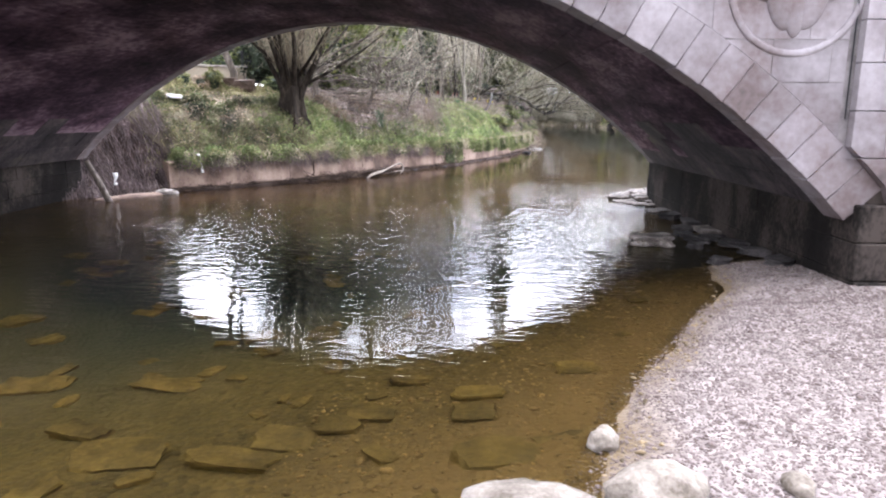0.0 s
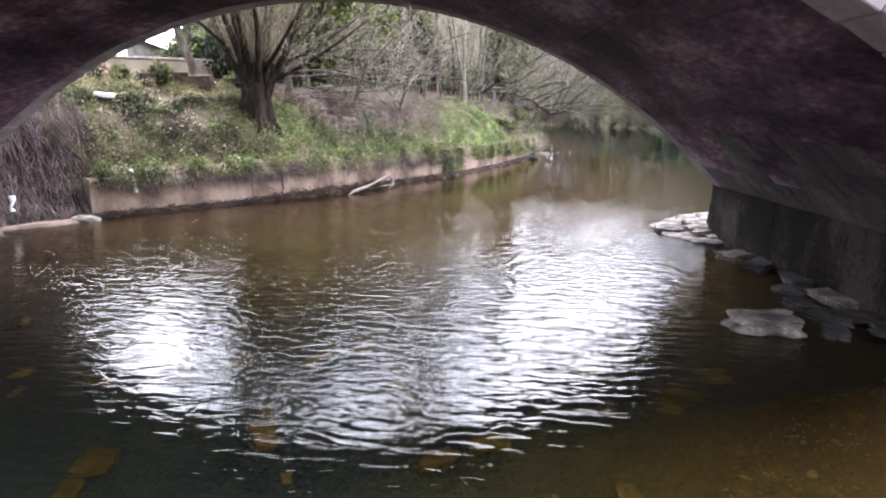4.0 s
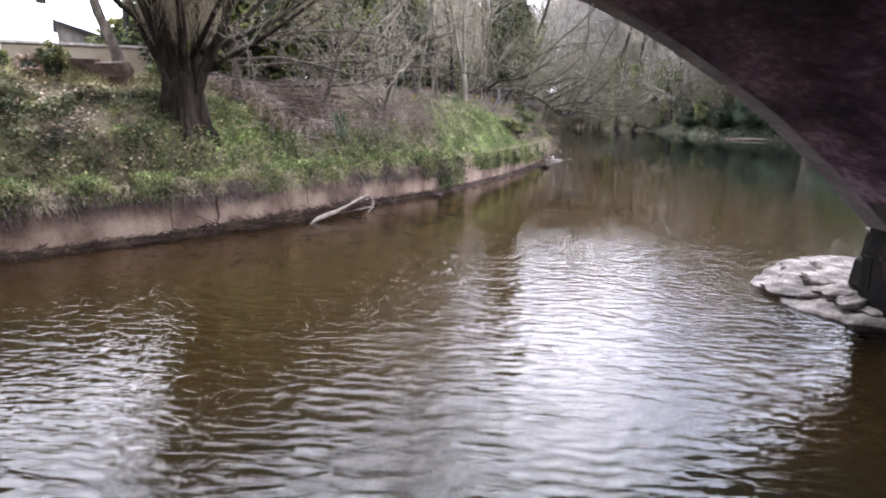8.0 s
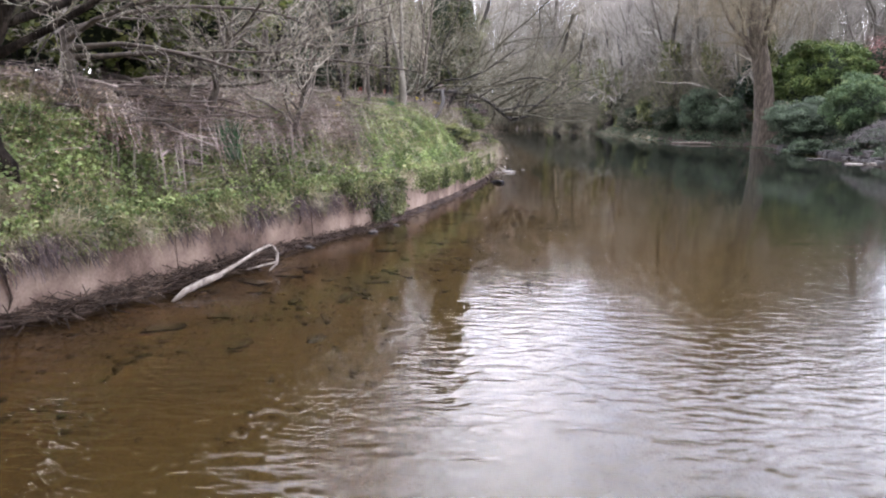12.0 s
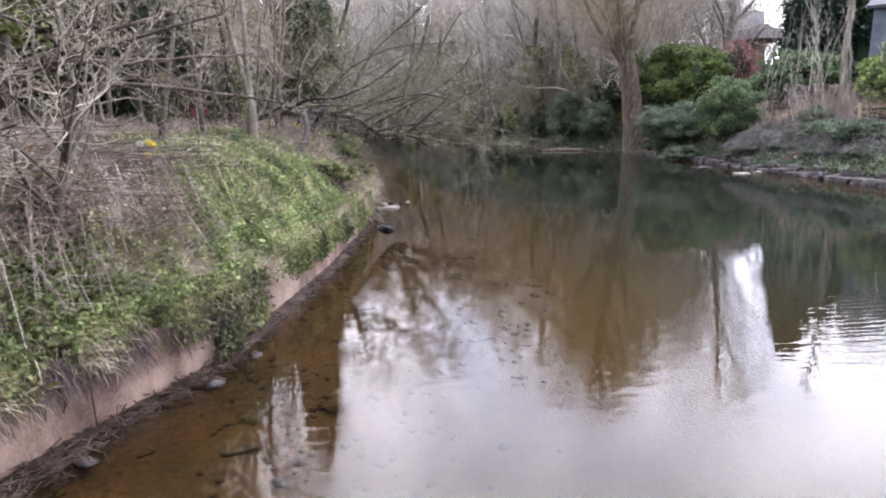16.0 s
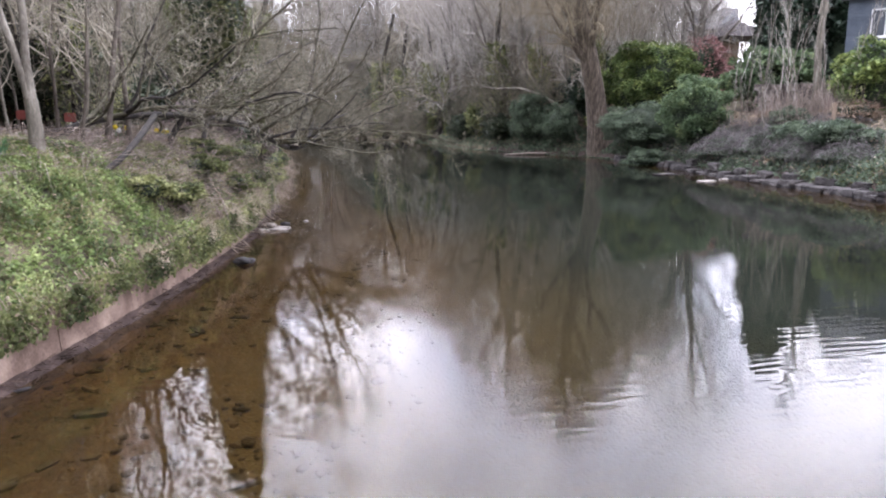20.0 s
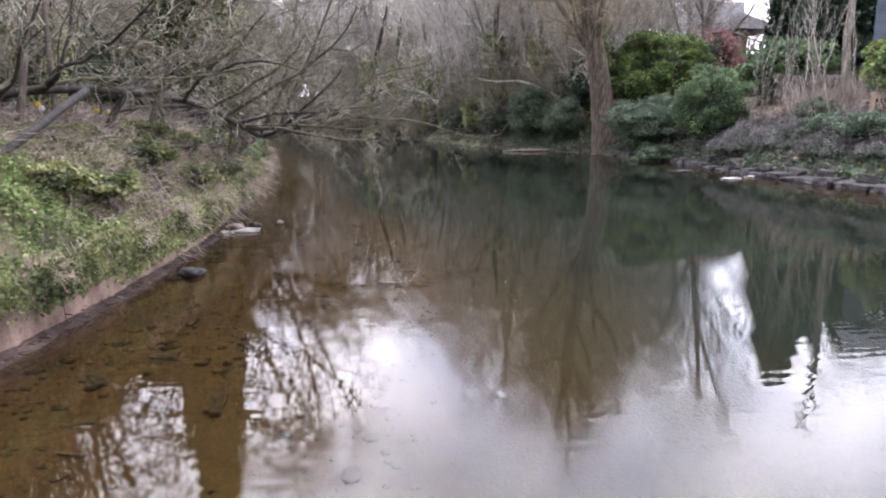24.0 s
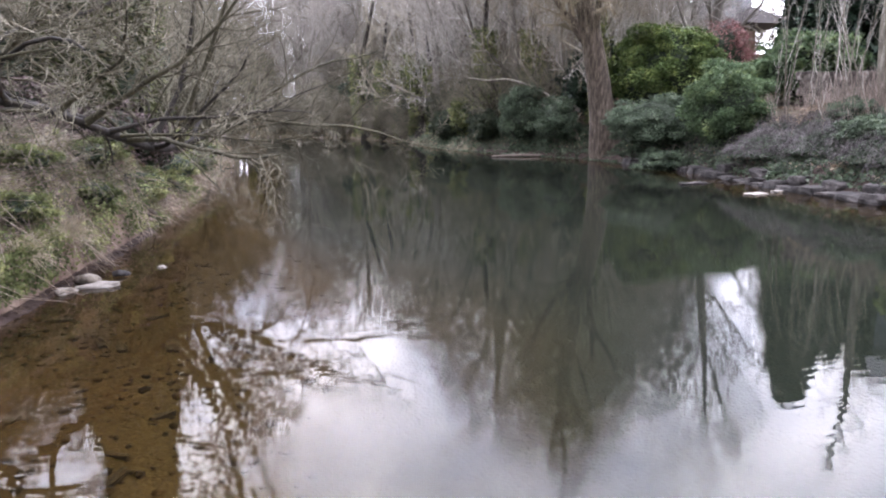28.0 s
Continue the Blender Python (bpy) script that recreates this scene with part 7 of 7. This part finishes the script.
# undergrowth below the far trees
BUSH = dict(seg=[4, 5, 4, 3], wander=[0.10, 0.16, 0.22, 0.25], up=[0.05, 0.03, 0.0, 0.0], tip=[0.6, 0.3, 0.3, 0.4], sides=[6, 4, 3, 3], kids=[9, 7, 5], ang=[(25, 80), (30, 70), (30, 75)], len=[1.5, 0.55, 0.5], thin=[0.5, 0.5, 0.5], min=0.012)
BUSH["from"] = [0.3, 0.2, 0.15]
bush = bare_tree("bare_bush", "bare twiggy bush on the far bank", (18.5, 76.0, 1.2), BUSH, 190, 1.8, 0.08, bark="mossy_bark", twig="olive_twig", split=2, haze=(420, 1.7, 2.0, 1.7, 1.1, 0.014))
for _ in range(90):
    y = rf.uniform(54, 118)
    if rf.random() < 0.5 and y > 63:
        x = float(right_x(y)) + rf.uniform(0.8, 9)
    else:
        x = float(left_x(y)) - rf.uniform(1.0, 9)
    s = rf.uniform(0.8, 1.7)
    copy_thing(bush, pose(x, y, gz(x, y), 0, 0, rf.uniform(0, 360))).scale = (s, s, s)
for _ in range(46):
    x, y = rf.uniform(-30, 34), rf.uniform(112, 150)
    if gz(x, y) > 0.4:
        s = rf.uniform(1.8, 3.2)
        copy_thing(bush, pose(x, y, gz(x, y), 0, 0, rf.uniform(0, 360))).scale = (s, s, s)
for k in range(46):
    y = rf.uniform(84, 122)
    x = float(right_x(y)) + rf.uniform(-0.2, 2.6)
    s = rf.uniform(0.6, 1.3)
    copy_thing(bush, pose(x, y, max(gz(x, y), 0.02), 0, 0, rf.uniform(0, 360))).scale = (s, s, s)
for i, (x, y, h, rad) in enumerate(((14.9, 98.5, 9.0, 0.5), (18.9, 79.0, 6.0, 0.4), (17.6, 88.5, 7.0, 0.4), (20.8, 68.5, 7.0, 0.4), (24.6, 58.8, 6.5, 0.35), (-1.0, 62.0, 7.0, 0.35), (-2.5, 78.0, 8.0, 0.4), (20.2, 74.0, 7.0, 0.42), (18.2, 83.5, 7.5, 0.45), (16.2, 93.0, 8.0, 0.45), (22.6, 65.5, 6.5, 0.4))):
    ivy_trunk(x, y, h, rad, 720 + i, 2600, 0.2)
bough = Tubes()
bent(bough, ((17.6, 65.0, 5.0), (18.9, 64.0, 4.75), (20.0, 63.0, 4.75), (21.3, 61.6, 4.15), (22.0, 59.6, 3.2), (22.3, 58.2, 2.2), (22.4, 57.4, 0.9)), [0.05, 0.08, 0.10, 0.11, 0.12, 0.13, 0.14], 7)
tagged(tubes_part("fallen_bough", [bough], M["pale_bark"], None), "pale mossy bough leaning out from the far bank", "bough")
for k in range(16):
    x, y = rf.uniform(23, 36), rf.uniform(72, 96)
    s = rf.uniform(1.8, 2.8)
    copy_thing(bush, pose(x, y, gz(x, y), 0, 0, rf.uniform(0, 360))).scale = (s, s, s)
drift = tagged(empty("driftwood_branch"), "fallen branch lying at the far bank", "branch")
tb = Tubes()
tb.tube([Vector((20.9, 58.3, 0.0)), Vector((21.6, 58.6, 0.6)), Vector((22.3, 58.9, 1.3))], [0.14, 0.12, 0.08], 7)
tb.tube([Vector((17.6, 59.2, 0.05)), Vector((19.4, 58.6, 0.12)), Vector((21.0, 58.4, 0.05))], [0.05, 0.08, 0.09], 6)
tubes_part("wood", [tb], M["driftwood"], drift)

# ---- houses and fences ----
def box(name, a, b, material, parent, bevel=0.0, label=""):
    bm = bmesh.new()
    bmesh.ops.create_cube(bm, size=1)
    for v in bm.verts:
        v.co = Vector([a[i] + (v.co[i] + 0.5) * (b[i] - a[i]) for i in range(3)])
    if bevel:
        bmesh.ops.bevel(bm, geom=bm.edges[:], offset=bevel, segments=1, affect="EDGES")
    return part(name, bm, material, parent, label)


def window(parent, x, z, w, h, y=-0.02):
    f = box("window", (x, y - 0.03, z), (x + w, y + 0.05, z + h), M["white_render"], parent, 0.01)
    for k in range(2):
        box("pane", (x + 0.05 + k * w / 2, y - 0.04, z + 0.05), (x - 0.02 + (k + 1) * w / 2, y - 0.032, z + h - 0.05), M["glass"], f)
    box("sill", (x - 0.06, y - 0.12, z - 0.07), (x + w + 0.06, y, z), M["white_render"], f, 0.01)


def gable_roof(name, x0, x1, y0, y1, z, rise, material, parent, over=0.3):
    ym = (y0 + y1) / 2
    vs = []
    for x in (x0 - over, x1 + over):
        vs += [(x, y0 - over, z - 0.1), (x, ym, z + rise), (x, y1 + over, z - 0.1), (x, y0 - over, z + 0.06), (x, ym, z + rise + 0.18), (x, y1 + over, z + 0.06)]
    fs = [(0, 1, 4, 3), (1, 2, 5, 4), (6, 9, 10, 7), (7, 10, 11, 8), (3, 4, 10, 9), (4, 5, 11, 10), (0, 6, 7, 1), (1, 7, 8, 2), (0, 3, 9, 6), (2, 8, 11, 5)]
    return mesh_part(name, vs, fs, material, parent)


white = tagged(empty("white_house", pose(-11.2, 19.2, 2.4, 0, 0, 36)), "white rendered house behind the garden fence", "house")
box("wall", (-9, 0, -0.3), (0, 7, 3.1), M["white_render"], white, 0.02)
gable_roof("roof", -9, 0, 0, 7, 3.1, 1.3, M["slate"], white)
for x, z in ((-1.9, 1.0), (-4.4, 1.0), (-7.2, 1.0)):
    window(white, x, z, 1.0, 1.2)
lean_to = tagged(empty("lean_to", pose(-11.0, 19.5, 2.45, 0, 0, 36)), "low grey-roofed lean-to beside the white house", "shed")
mesh_part("wall", [(0.15, 0.2, -0.3), (1.6, 0.2, -0.3), (1.6, 2.4, -0.3), (0.15, 2.4, -0.3), (0.15, 0.2, 1.57), (1.6, 0.2, 1.14), (1.6, 2.4, 1.14), (0.15, 2.4, 1.57)], [(3, 2, 1, 0), (4, 5, 6, 7), (0, 1, 5, 4), (1, 2, 6, 5), (2, 3, 7, 6), (3, 0, 4, 7)], M["stone_pale"], lean_to)
mesh_part("roof", [(0.05, 0.0, 1.6), (1.8, 0.0, 1.08), (1.8, 2.6, 1.08), (0.05, 2.6, 1.6), (0.05, 0.0, 1.68), (1.8, 0.0, 1.16), (1.8, 2.6, 1.16), (0.05, 2.6, 1.68)], [(3, 2, 1, 0), (4, 5, 6, 7), (0, 1, 5, 4), (1, 2, 6, 5), (2, 3, 7, 6), (3, 0, 4, 7)], M["slate"], lean_to)
patio = tagged(box("brick_planter", (-0.5, -0.4, 0), (0.5, 0.4, 0.55), M["brick"], None, 0.02), "red brick garden planter at the top of the bank", "planter")
patio.matrix_world = pose(-8.2, 12.0, 2.2, 0, 0, 25)


def board_fence(p, q, h, seed, pales, mat, lab):
    """A fence from p to q: rails, posts and single pales."""
    a, b = Vector((*p, 0)), Vector((*q, 0))
    length = (b - a).length
    top = tagged(empty("garden_fence", pose(p[0], p[1], gz(*p), 0, 0, math.degrees(math.atan2(b.y - a.y, b.x - a.x)))), lab, "fence")
    r = random.Random(seed)
    wd, gap = pales
    n = int(length / (wd + gap))
    meshes = None
    for k in range(n):
        x = k * (wd + gap)
        if meshes is None:
            pale = box("pale", (0, -0.01, 0), (wd, 0.01, h), mat, top, 0.003)
            meshes = pale.data
            pale.location = (x, 0, 0.03)
        else:
            pale = new("pale", meshes)
            pale.parent = top
            pale.location = (x, r.uniform(-0.006, 0.006), 0.03 + r.uniform(-0.012, 0.012))
    for z in (0.25 * h, 0.8 * h):
        box("rail", (0, 0.012, z), (length, 0.05, z + 0.07), mat, top, 0.004)
    x = 0.0
    while x < length + 0.1:
        box("post", (x - 0.045, 0.03, -0.3), (x + 0.045, 0.12, h + 0.12), mat, top, 0.006)
        x += max(1.8, length / 3)
    return top


gw = tagged(empty("garden_wall", pose(-10.6, 17.2, gz(-10.6, 17.2), 0, 0, 30)), "low beige rendered garden wall", "wall")
box("wall", (0, 0, -0.3), (3.1, 0.22, 0.85), M["beige_render"], gw, 0.02)
box("coping", (-0.04, -0.04, 0.852), (3.14, 0.26, 0.92), M["stone_pale"], gw, 0.015)
board_fence((-8.0, 18.7), (-4.6, 21.2), 1.25, 2, (0.025, 0.085), M["iron"], "black iron garden railings")
board_fence((-9.5, 29.0), (-3.2, 33.5), 0.95, 3, (0.05, 0.07), M["board"], "low wooden paling fence behind the thicket")

# timber blocks and stump at the top of the bank
for i, (x, y, s, yw) in enumerate(((-6.55, 14.0, (0.6, 0.42, 0.42), 20), (-5.98, 14.05, (0.52, 0.42, 0.40), 8), (-6.2, 14.3, (0.7, 0.3, 0.3), 30))):
    ob = new("timber_block", rough_block("timber_block", s, 260 + i, M["debris"]))
    ob.matrix_world = pose(x, y, gz(x, y) + s[2] * 0.42, 3 * i, -2, yw)
    tagged(ob, "weathered brown timber block on the grass", "timber", "timber blocks")
lt = tagged(empty("leaning_tree", pose(-7.3, 16.4, 2.4)), "leaning bare tree trunk by the fence", "tree")
outs = [Tubes() for _ in range(4)]
outs[0].tube([Vector(p) for p in ((0, 0, -0.2), (-0.05, 0, 0.6), (-0.35, -0.05, 1.4), (-0.55, -0.1, 2.2), (-0.6, -0.1, 3.4))], [0.15, 0.12, 0.11, 0.10, 0.08], 8)
grow(outs, random.Random(33), Vector((-0.6, -0.1, 3.3)), Vector((-0.1, 0, 1)), 4.0, 0.08, 0, POLE)
tubes_part("trunk", outs[:1], M["bark"], lt)
tubes_part("crown", outs[1:], M["twig"], lt)
pole = box("pole", (-0.05, -0.05, -0.3), (0.05, 0.05, 6.0), M["iron"], None, 0.01)
pole.matrix_world = pose(-9.0, 19.6, 2.5)
tagged(pole, "slim dark pole in the garden", "pole")

# right bank: boarded house, summerhouse, roofs beyond
bh = tagged(empty("boarded_house", pose(30.2, 43.2, 2.6, 0, 0, -52)), "blue-grey weatherboarded house above the bank", "house")
box("wall", (0.03, 0.03, -0.5), (10, 8, 5.5), M["blue_board"], bh)
bd = None
for k in range(30):
    z = 0.1 + 0.18 * k
    if bd is None:
        o = box("weatherboard", (0, -0.012, 0), (10.02, 0.028, 0.172), M["blue_board"], bh, 0.004)
        bd = o.data
    else:
        o = new("weatherboard", bd)
        o.parent = bh
    o.location = (0, 0, z)
bd = None
for k in range(30):
    z = 0.1 + 0.18 * k
    if bd is None:
        o = box("weatherboard", (-0.012, 0, 0), (0.028, 8.0, 0.172), M["blue_board"], bh, 0.004)
        bd = o.data
    else:
        o = new("weatherboard", bd)
        o.parent = bh
    o.location = (0, 0, z)
gable_roof("roof", 0, 10, 0, 8, 5.5, 2.2, M["slate"], bh)
for x, z in ((1.0, 3.6), (3.6, 3.6), (1.0, 0.8), (3.6, 0.8)):
    window(bh, x, z, 1.2, 1.3)

sx, sy = 42.0, 67.8
sh = tagged(empty("summerhouse", pose(sx - 0.3, sy, 6.9)), "open summerhouse with a brown hipped roof", "summerhouse")
box("mound", (-2.4, -2.4, -4.5), (2.4, 2.4, -0.1), M["bank"], sh, 0.3)
box("floor", (-1.6, -1.6, -0.1), (1.6, 1.6, 0.05), M["board"], sh, 0.02)
for x in (-1.4, 1.4):
    for y in (-1.4, 1.4):
        box("post", (x - 0.07, y - 0.07, 0.05), (x + 0.07, y + 0.07, 2.2), M["board"], sh, 0.01)
box("back_panel", (-1.4, 1.32, 0.05), (1.4, 1.4, 2.1), M["board"], sh, 0.01)
mesh_part("roof", [(-2.4, -2.4, 2.2), (2.4, -2.4, 2.2), (2.4, 2.4, 2.2), (-2.4, 2.4, 2.2), (-0.25, 0, 3.7), (0.25, 0, 3.7)], [(0, 1, 5, 4), (1, 2, 5), (2, 3, 4, 5), (3, 0, 4), (3, 2, 1, 0)], M["tile"], sh)
rh = tagged(empty("far_house", pose(45.6, 76.5, 6.0, 0, 0, -34)), "far house with grey slate roof behind the trees", "house")
box("wall", (-2.4, 0, -3), (1.6, 6, 5.4), M["board"], rh, 0.02)
gable_roof("roof", -2.4, 1.6, 0, 6, 5.0, 2.2, M["slate"], rh, 0.6)
for x in (-1.9, 0.1):
    window(rh, x, 3.4, 1.2, 1.4)
copy_thing(rh, pose(43.0, 90.0, 6.5, 0, 0, -28))

# ---- beach, pier stones and river stones ----
BOULDERS = ((2.46, -1.5, 0.06, (0.50, 0.34, 0.26), 20), (1.90, -1.66, 0.02, (0.62, 0.36, 0.24), -10), (2.27, -0.96, 0.03, (0.19, 0.15, 0.15), 30), (3.08, -1.42, 0.1, (0.13, 0.20, 0.12), 10), (2.9, -2.2, 0.1, (0.3, 0.22, 0.16), 60))
for i, (x, y, z, s, yw) in enumerate(BOULDERS):
    stone("boulder", "pale rounded stone at the edge of the gravel" if i != 2 else "small round cream stone at the waterline", x, y, z, s, 400 + i, yw, 0.2, material=M["boulder"], group="boulders on the beach")
SLABS = ((3.58, 4.92, 0.07, 0.62, 0.46, 0.13), (4.29, 8.07, 0.03, 0.5, 0.32, 0.085), (4.42, 7.52, 0.04, 0.46, 0.3, 0.085), (4.55, 6.67, 0.05, 0.5, 0.34, 0.085), (4.62, 5.92, 0.05, 0.6, 0.3, 0.085), (4.95, 6.2, 0.08, 0.4, 0.3, 0.085), (4.65, 4.81, 0.07, 0.44, 0.26, 0.085), (4.78, 4.19, 0.09, 0.5, 0.26, 0.085), (4.16, 3.77, 0.05, 0.24, 0.2, 0.085), (4.85, 3.62, 0.1, 0.5, 0.3, 0.085), (4.15, 4.85, 0.02, 0.3, 0.22, 0.07), (4.21, 5.76, 0.02, 0.36, 0.24, 0.07), (4.35, 6.3, 0.02, 0.4, 0.26, 0.07), (4.3, 5.3, 0.03, 0.4, 0.22, 0.07), (4.5, 5.3, 0.06, 0.4, 0.22, 0.075))
for i, (x, y, z, a, b, c) in enumerate(SLABS):
    stone("flat_slab", "pale flat slab lying at the foot of the pier" if i else "large pale slab standing in the shallows", x, y, z, (a, b, c), 420 + i, 25 * i, 0.12, True, M["ledge"] if i in (0, 1, 4) else M["stone_bank"], "slabs at the pier foot")
# the layered ledge at the pier's corner: thin worn beds, each set back from the one below
LEDGE = ((3.68, 10.51), (4.1, 11.3), (4.6, 11.9), (5.4, 12.2), (5.6, 10.6), (5.4, 9.2), (4.4, 9.05), (3.97, 9.2), (3.74, 9.7))
ledge = tagged(empty("rock_ledge"), "layered weathered rock ledge at the corner of the pier", "rock")
ring = bend([(x, y, 0) for x, y in LEDGE + LEDGE[:1]], 22)[:-1]
for k, (inset, z0, z1) in enumerate(((0.0, -0.3, 0.03), (0.14, 0.025, 0.075), (0.40, 0.07, 0.125))):
    mid = Vector((4.75 + 0.06 * k, 10.3 + 0.25 * math.sin(k * 2.3), 0))
    vs, n = [], len(ring)
    for lv, (zz, sh) in enumerate(((z0, 0.01), (z1 - 0.012, -0.015), (z1, 0.02), (z1 + 0.006, 0.18), (z1 + 0.004, 0.45))):
        for p in ring:
            d = p - mid
            far = d.length
            jag = 0.42 * noise.noise((p.x * 1.7, p.y * 1.7, k * 3.1)) + 0.16 * noise.noise((p.x * 5, p.y * 5, k * 5.0)) + 0.06 * noise.noise((p.x * 13, p.y * 13, k * 7.0))
            q = mid + d * max(0.05, (far - (inset if k else 0) - sh - (jag + 0.05 if k else 0.4 * jag)) / far)
            vs.append((q.x, q.y, zz + (0.035 * noise.noise((q.x * 4, q.y * 4, k)) + 0.015 * noise.noise((q.x * 13, q.y * 13, k))) * (lv > 1)))
    fs = [(lv * n + i, lv * n + (i + 1) % n, lv * n + n + (i + 1) % n, lv * n + n + i) for lv in range(4) for i in range(n)]
    fs.append(tuple(range(4 * n, 5 * n)))
    mesh_part("rock_layer", vs, [f[::-1] for f in fs], M["ledge"], ledge)

rb = random.Random(77)
UNDER = ((-0.79, -0.91, 0.36, 0.2), (-0.37, -1.18, 0.5, 0.34), (0.29, -1.19, 0.5, 0.22), (0.49, -0.95, 0.36, 0.3), (0.76, -0.76, 0.3, 0.22), (1.55, -0.24, 0.36, 0.2), (1.55, -0.55, 0.3, 0.22), (1.06, -0.01, 0.3, 0.2), (-0.69, -0.1, 0.5, 0.24), (1.71, -1.05, 0.5, 0.34), (-1.65, -0.22, 0.5, 0.3), (0.92, -0.59, 0.3, 0.2))
spots = [(x, y, a, b) for x, y, a, b in UNDER]
for _ in range(1500):
    y = rb.uniform(-2.6, 6.0)
    x = rb.uniform(-6.5, float(right_x(y)) - 0.25)
    a = rb.uniform(0.12, 0.46) * (1 if y < 1.5 else 0.8)
    if rb.random() > (1.0 if y < 1 else 0.35) or any((x - p) ** 2 + (y - q) ** 2 < (0.42 * (a + c)) ** 2 for p, q, c, _ in spots):
        continue
    spots.append((x, y, a, a * rb.uniform(0.45, 0.8)))
    if len(spots) > 185:
        break
for _ in range(900):
    y = rb.uniform(12, 33)
    x = float(left_x(y)) + rb.uniform(0.35, 3.4)
    a = 0.07 + 0.26 * rb.random() ** 2
    if all((x - p) ** 2 + (y - q) ** 2 > (0.45 * (a + c)) ** 2 for p, q, c, _ in spots):
        spots.append((x, y, a * 1.35, a * rb.uniform(0.3, 0.6)))
    if len(spots) > 299:
        break
shapes = [stone_mesh("river_stone", (1, 1, 0.42), 500 + k, 0.13, True, M["stone_wet"]) for k in range(10)]
dark_shapes = [stone_mesh("river_stone", (1, 1, 0.5), 520 + k, 0.16, True, M["stone_silted"]) for k in range(8)]
for k, (x, y, a, b) in enumerate(spots):
    ob = new("river_stone", dark_shapes[k % 8] if y > 8 else shapes[k % 10])
    ob.matrix_world = pose(x, y, min(gz(x, y) + 0.02 * a, -0.05 - 0.2 * min(a, 0.3)), rb.uniform(-8, 8), rb.uniform(-8, 8), rb.uniform(0, 180) if k >= len(UNDER) else rb.uniform(-20, 20)) @ Matrix.Diagonal((a, b, min(a, 0.3), 1))
    tagged(ob, "dark silted stone in the shallows below the wall" if y > 8 else "flat brown stone lying on the river bed", "stone", "stones on the river bed")

# gravel: dry pebbles on the beach, wet ones in the shallows
rq = np.random.default_rng(31)


def gravel(name, label, n, x0, x1, y0, y1, low, high, size, mat):
    x, y = rq.uniform(x0, x1, n), rq.uniform(y0, y1, n)
    z = ground_z(x, y)
    ok = (z > low) & (z < high) & (x - right_x(y) > -2.2)
    x, y, z = x[ok], y[ok], z[ok]
    n = len(x)
    s = size * np.exp(rq.normal(0, 0.45, n))
    sz = np.stack([s, s * rq.uniform(0.6, 0.9, n), s * rq.uniform(0.28, 0.5, n)], -1)
    scatter(name, np.stack([x, y, z + 0.1 * s], -1), turned(n, rq, (0.0, 0.35)), sz, PEB, PEB_F, mat, label, "gravel", smooth=True)


gravel("beach_gravel", "pale dry pebbles of the beach", 90000, 1.5, 6.0, -3.2, 2.0, -0.02, 0.6, 0.0118, M["pebble"])
gravel("beach_gravel", "pale dry pebbles under the arch", 8000, 3.0, 5.2, 1.8, 4.4, 0.01, 0.6, 0.02, M["pebble"])
gravel("wet_gravel", "brown wet pebbles in the shallows", 9000, 0.5, 4.6, -3.2, 4.6, -0.3, 0.03, 0.024, M["wet_pebble"])
# small dark cobbles on the bed below the wall
n = 5200
y = rq.uniform(11.0, 35.0, n)
x = left_x(y) + 0.15 + 4.2 * rq.random(n) ** 1.2
keep = ripple(x, y, 1.3, 4) + rq.normal(0, 0.4, n) > -0.2
x, y = x[keep], y[keep]
n = len(x)
a = 0.045 * np.exp(rq.normal(0, 0.5, n))
scatter("bed_cobbles", np.stack([x, y, np.minimum(ground_z(x, y) + 0.2 * a, -0.4 * a)], -1), turned(n, rq, (0.0, 0.3)), np.stack([a * 1.3, a, a * 0.5], -1), PEB, PEB_F, M["bed_cobble"], "dark brown cobbles on the bed below the wall", "cobbles", smooth=True)
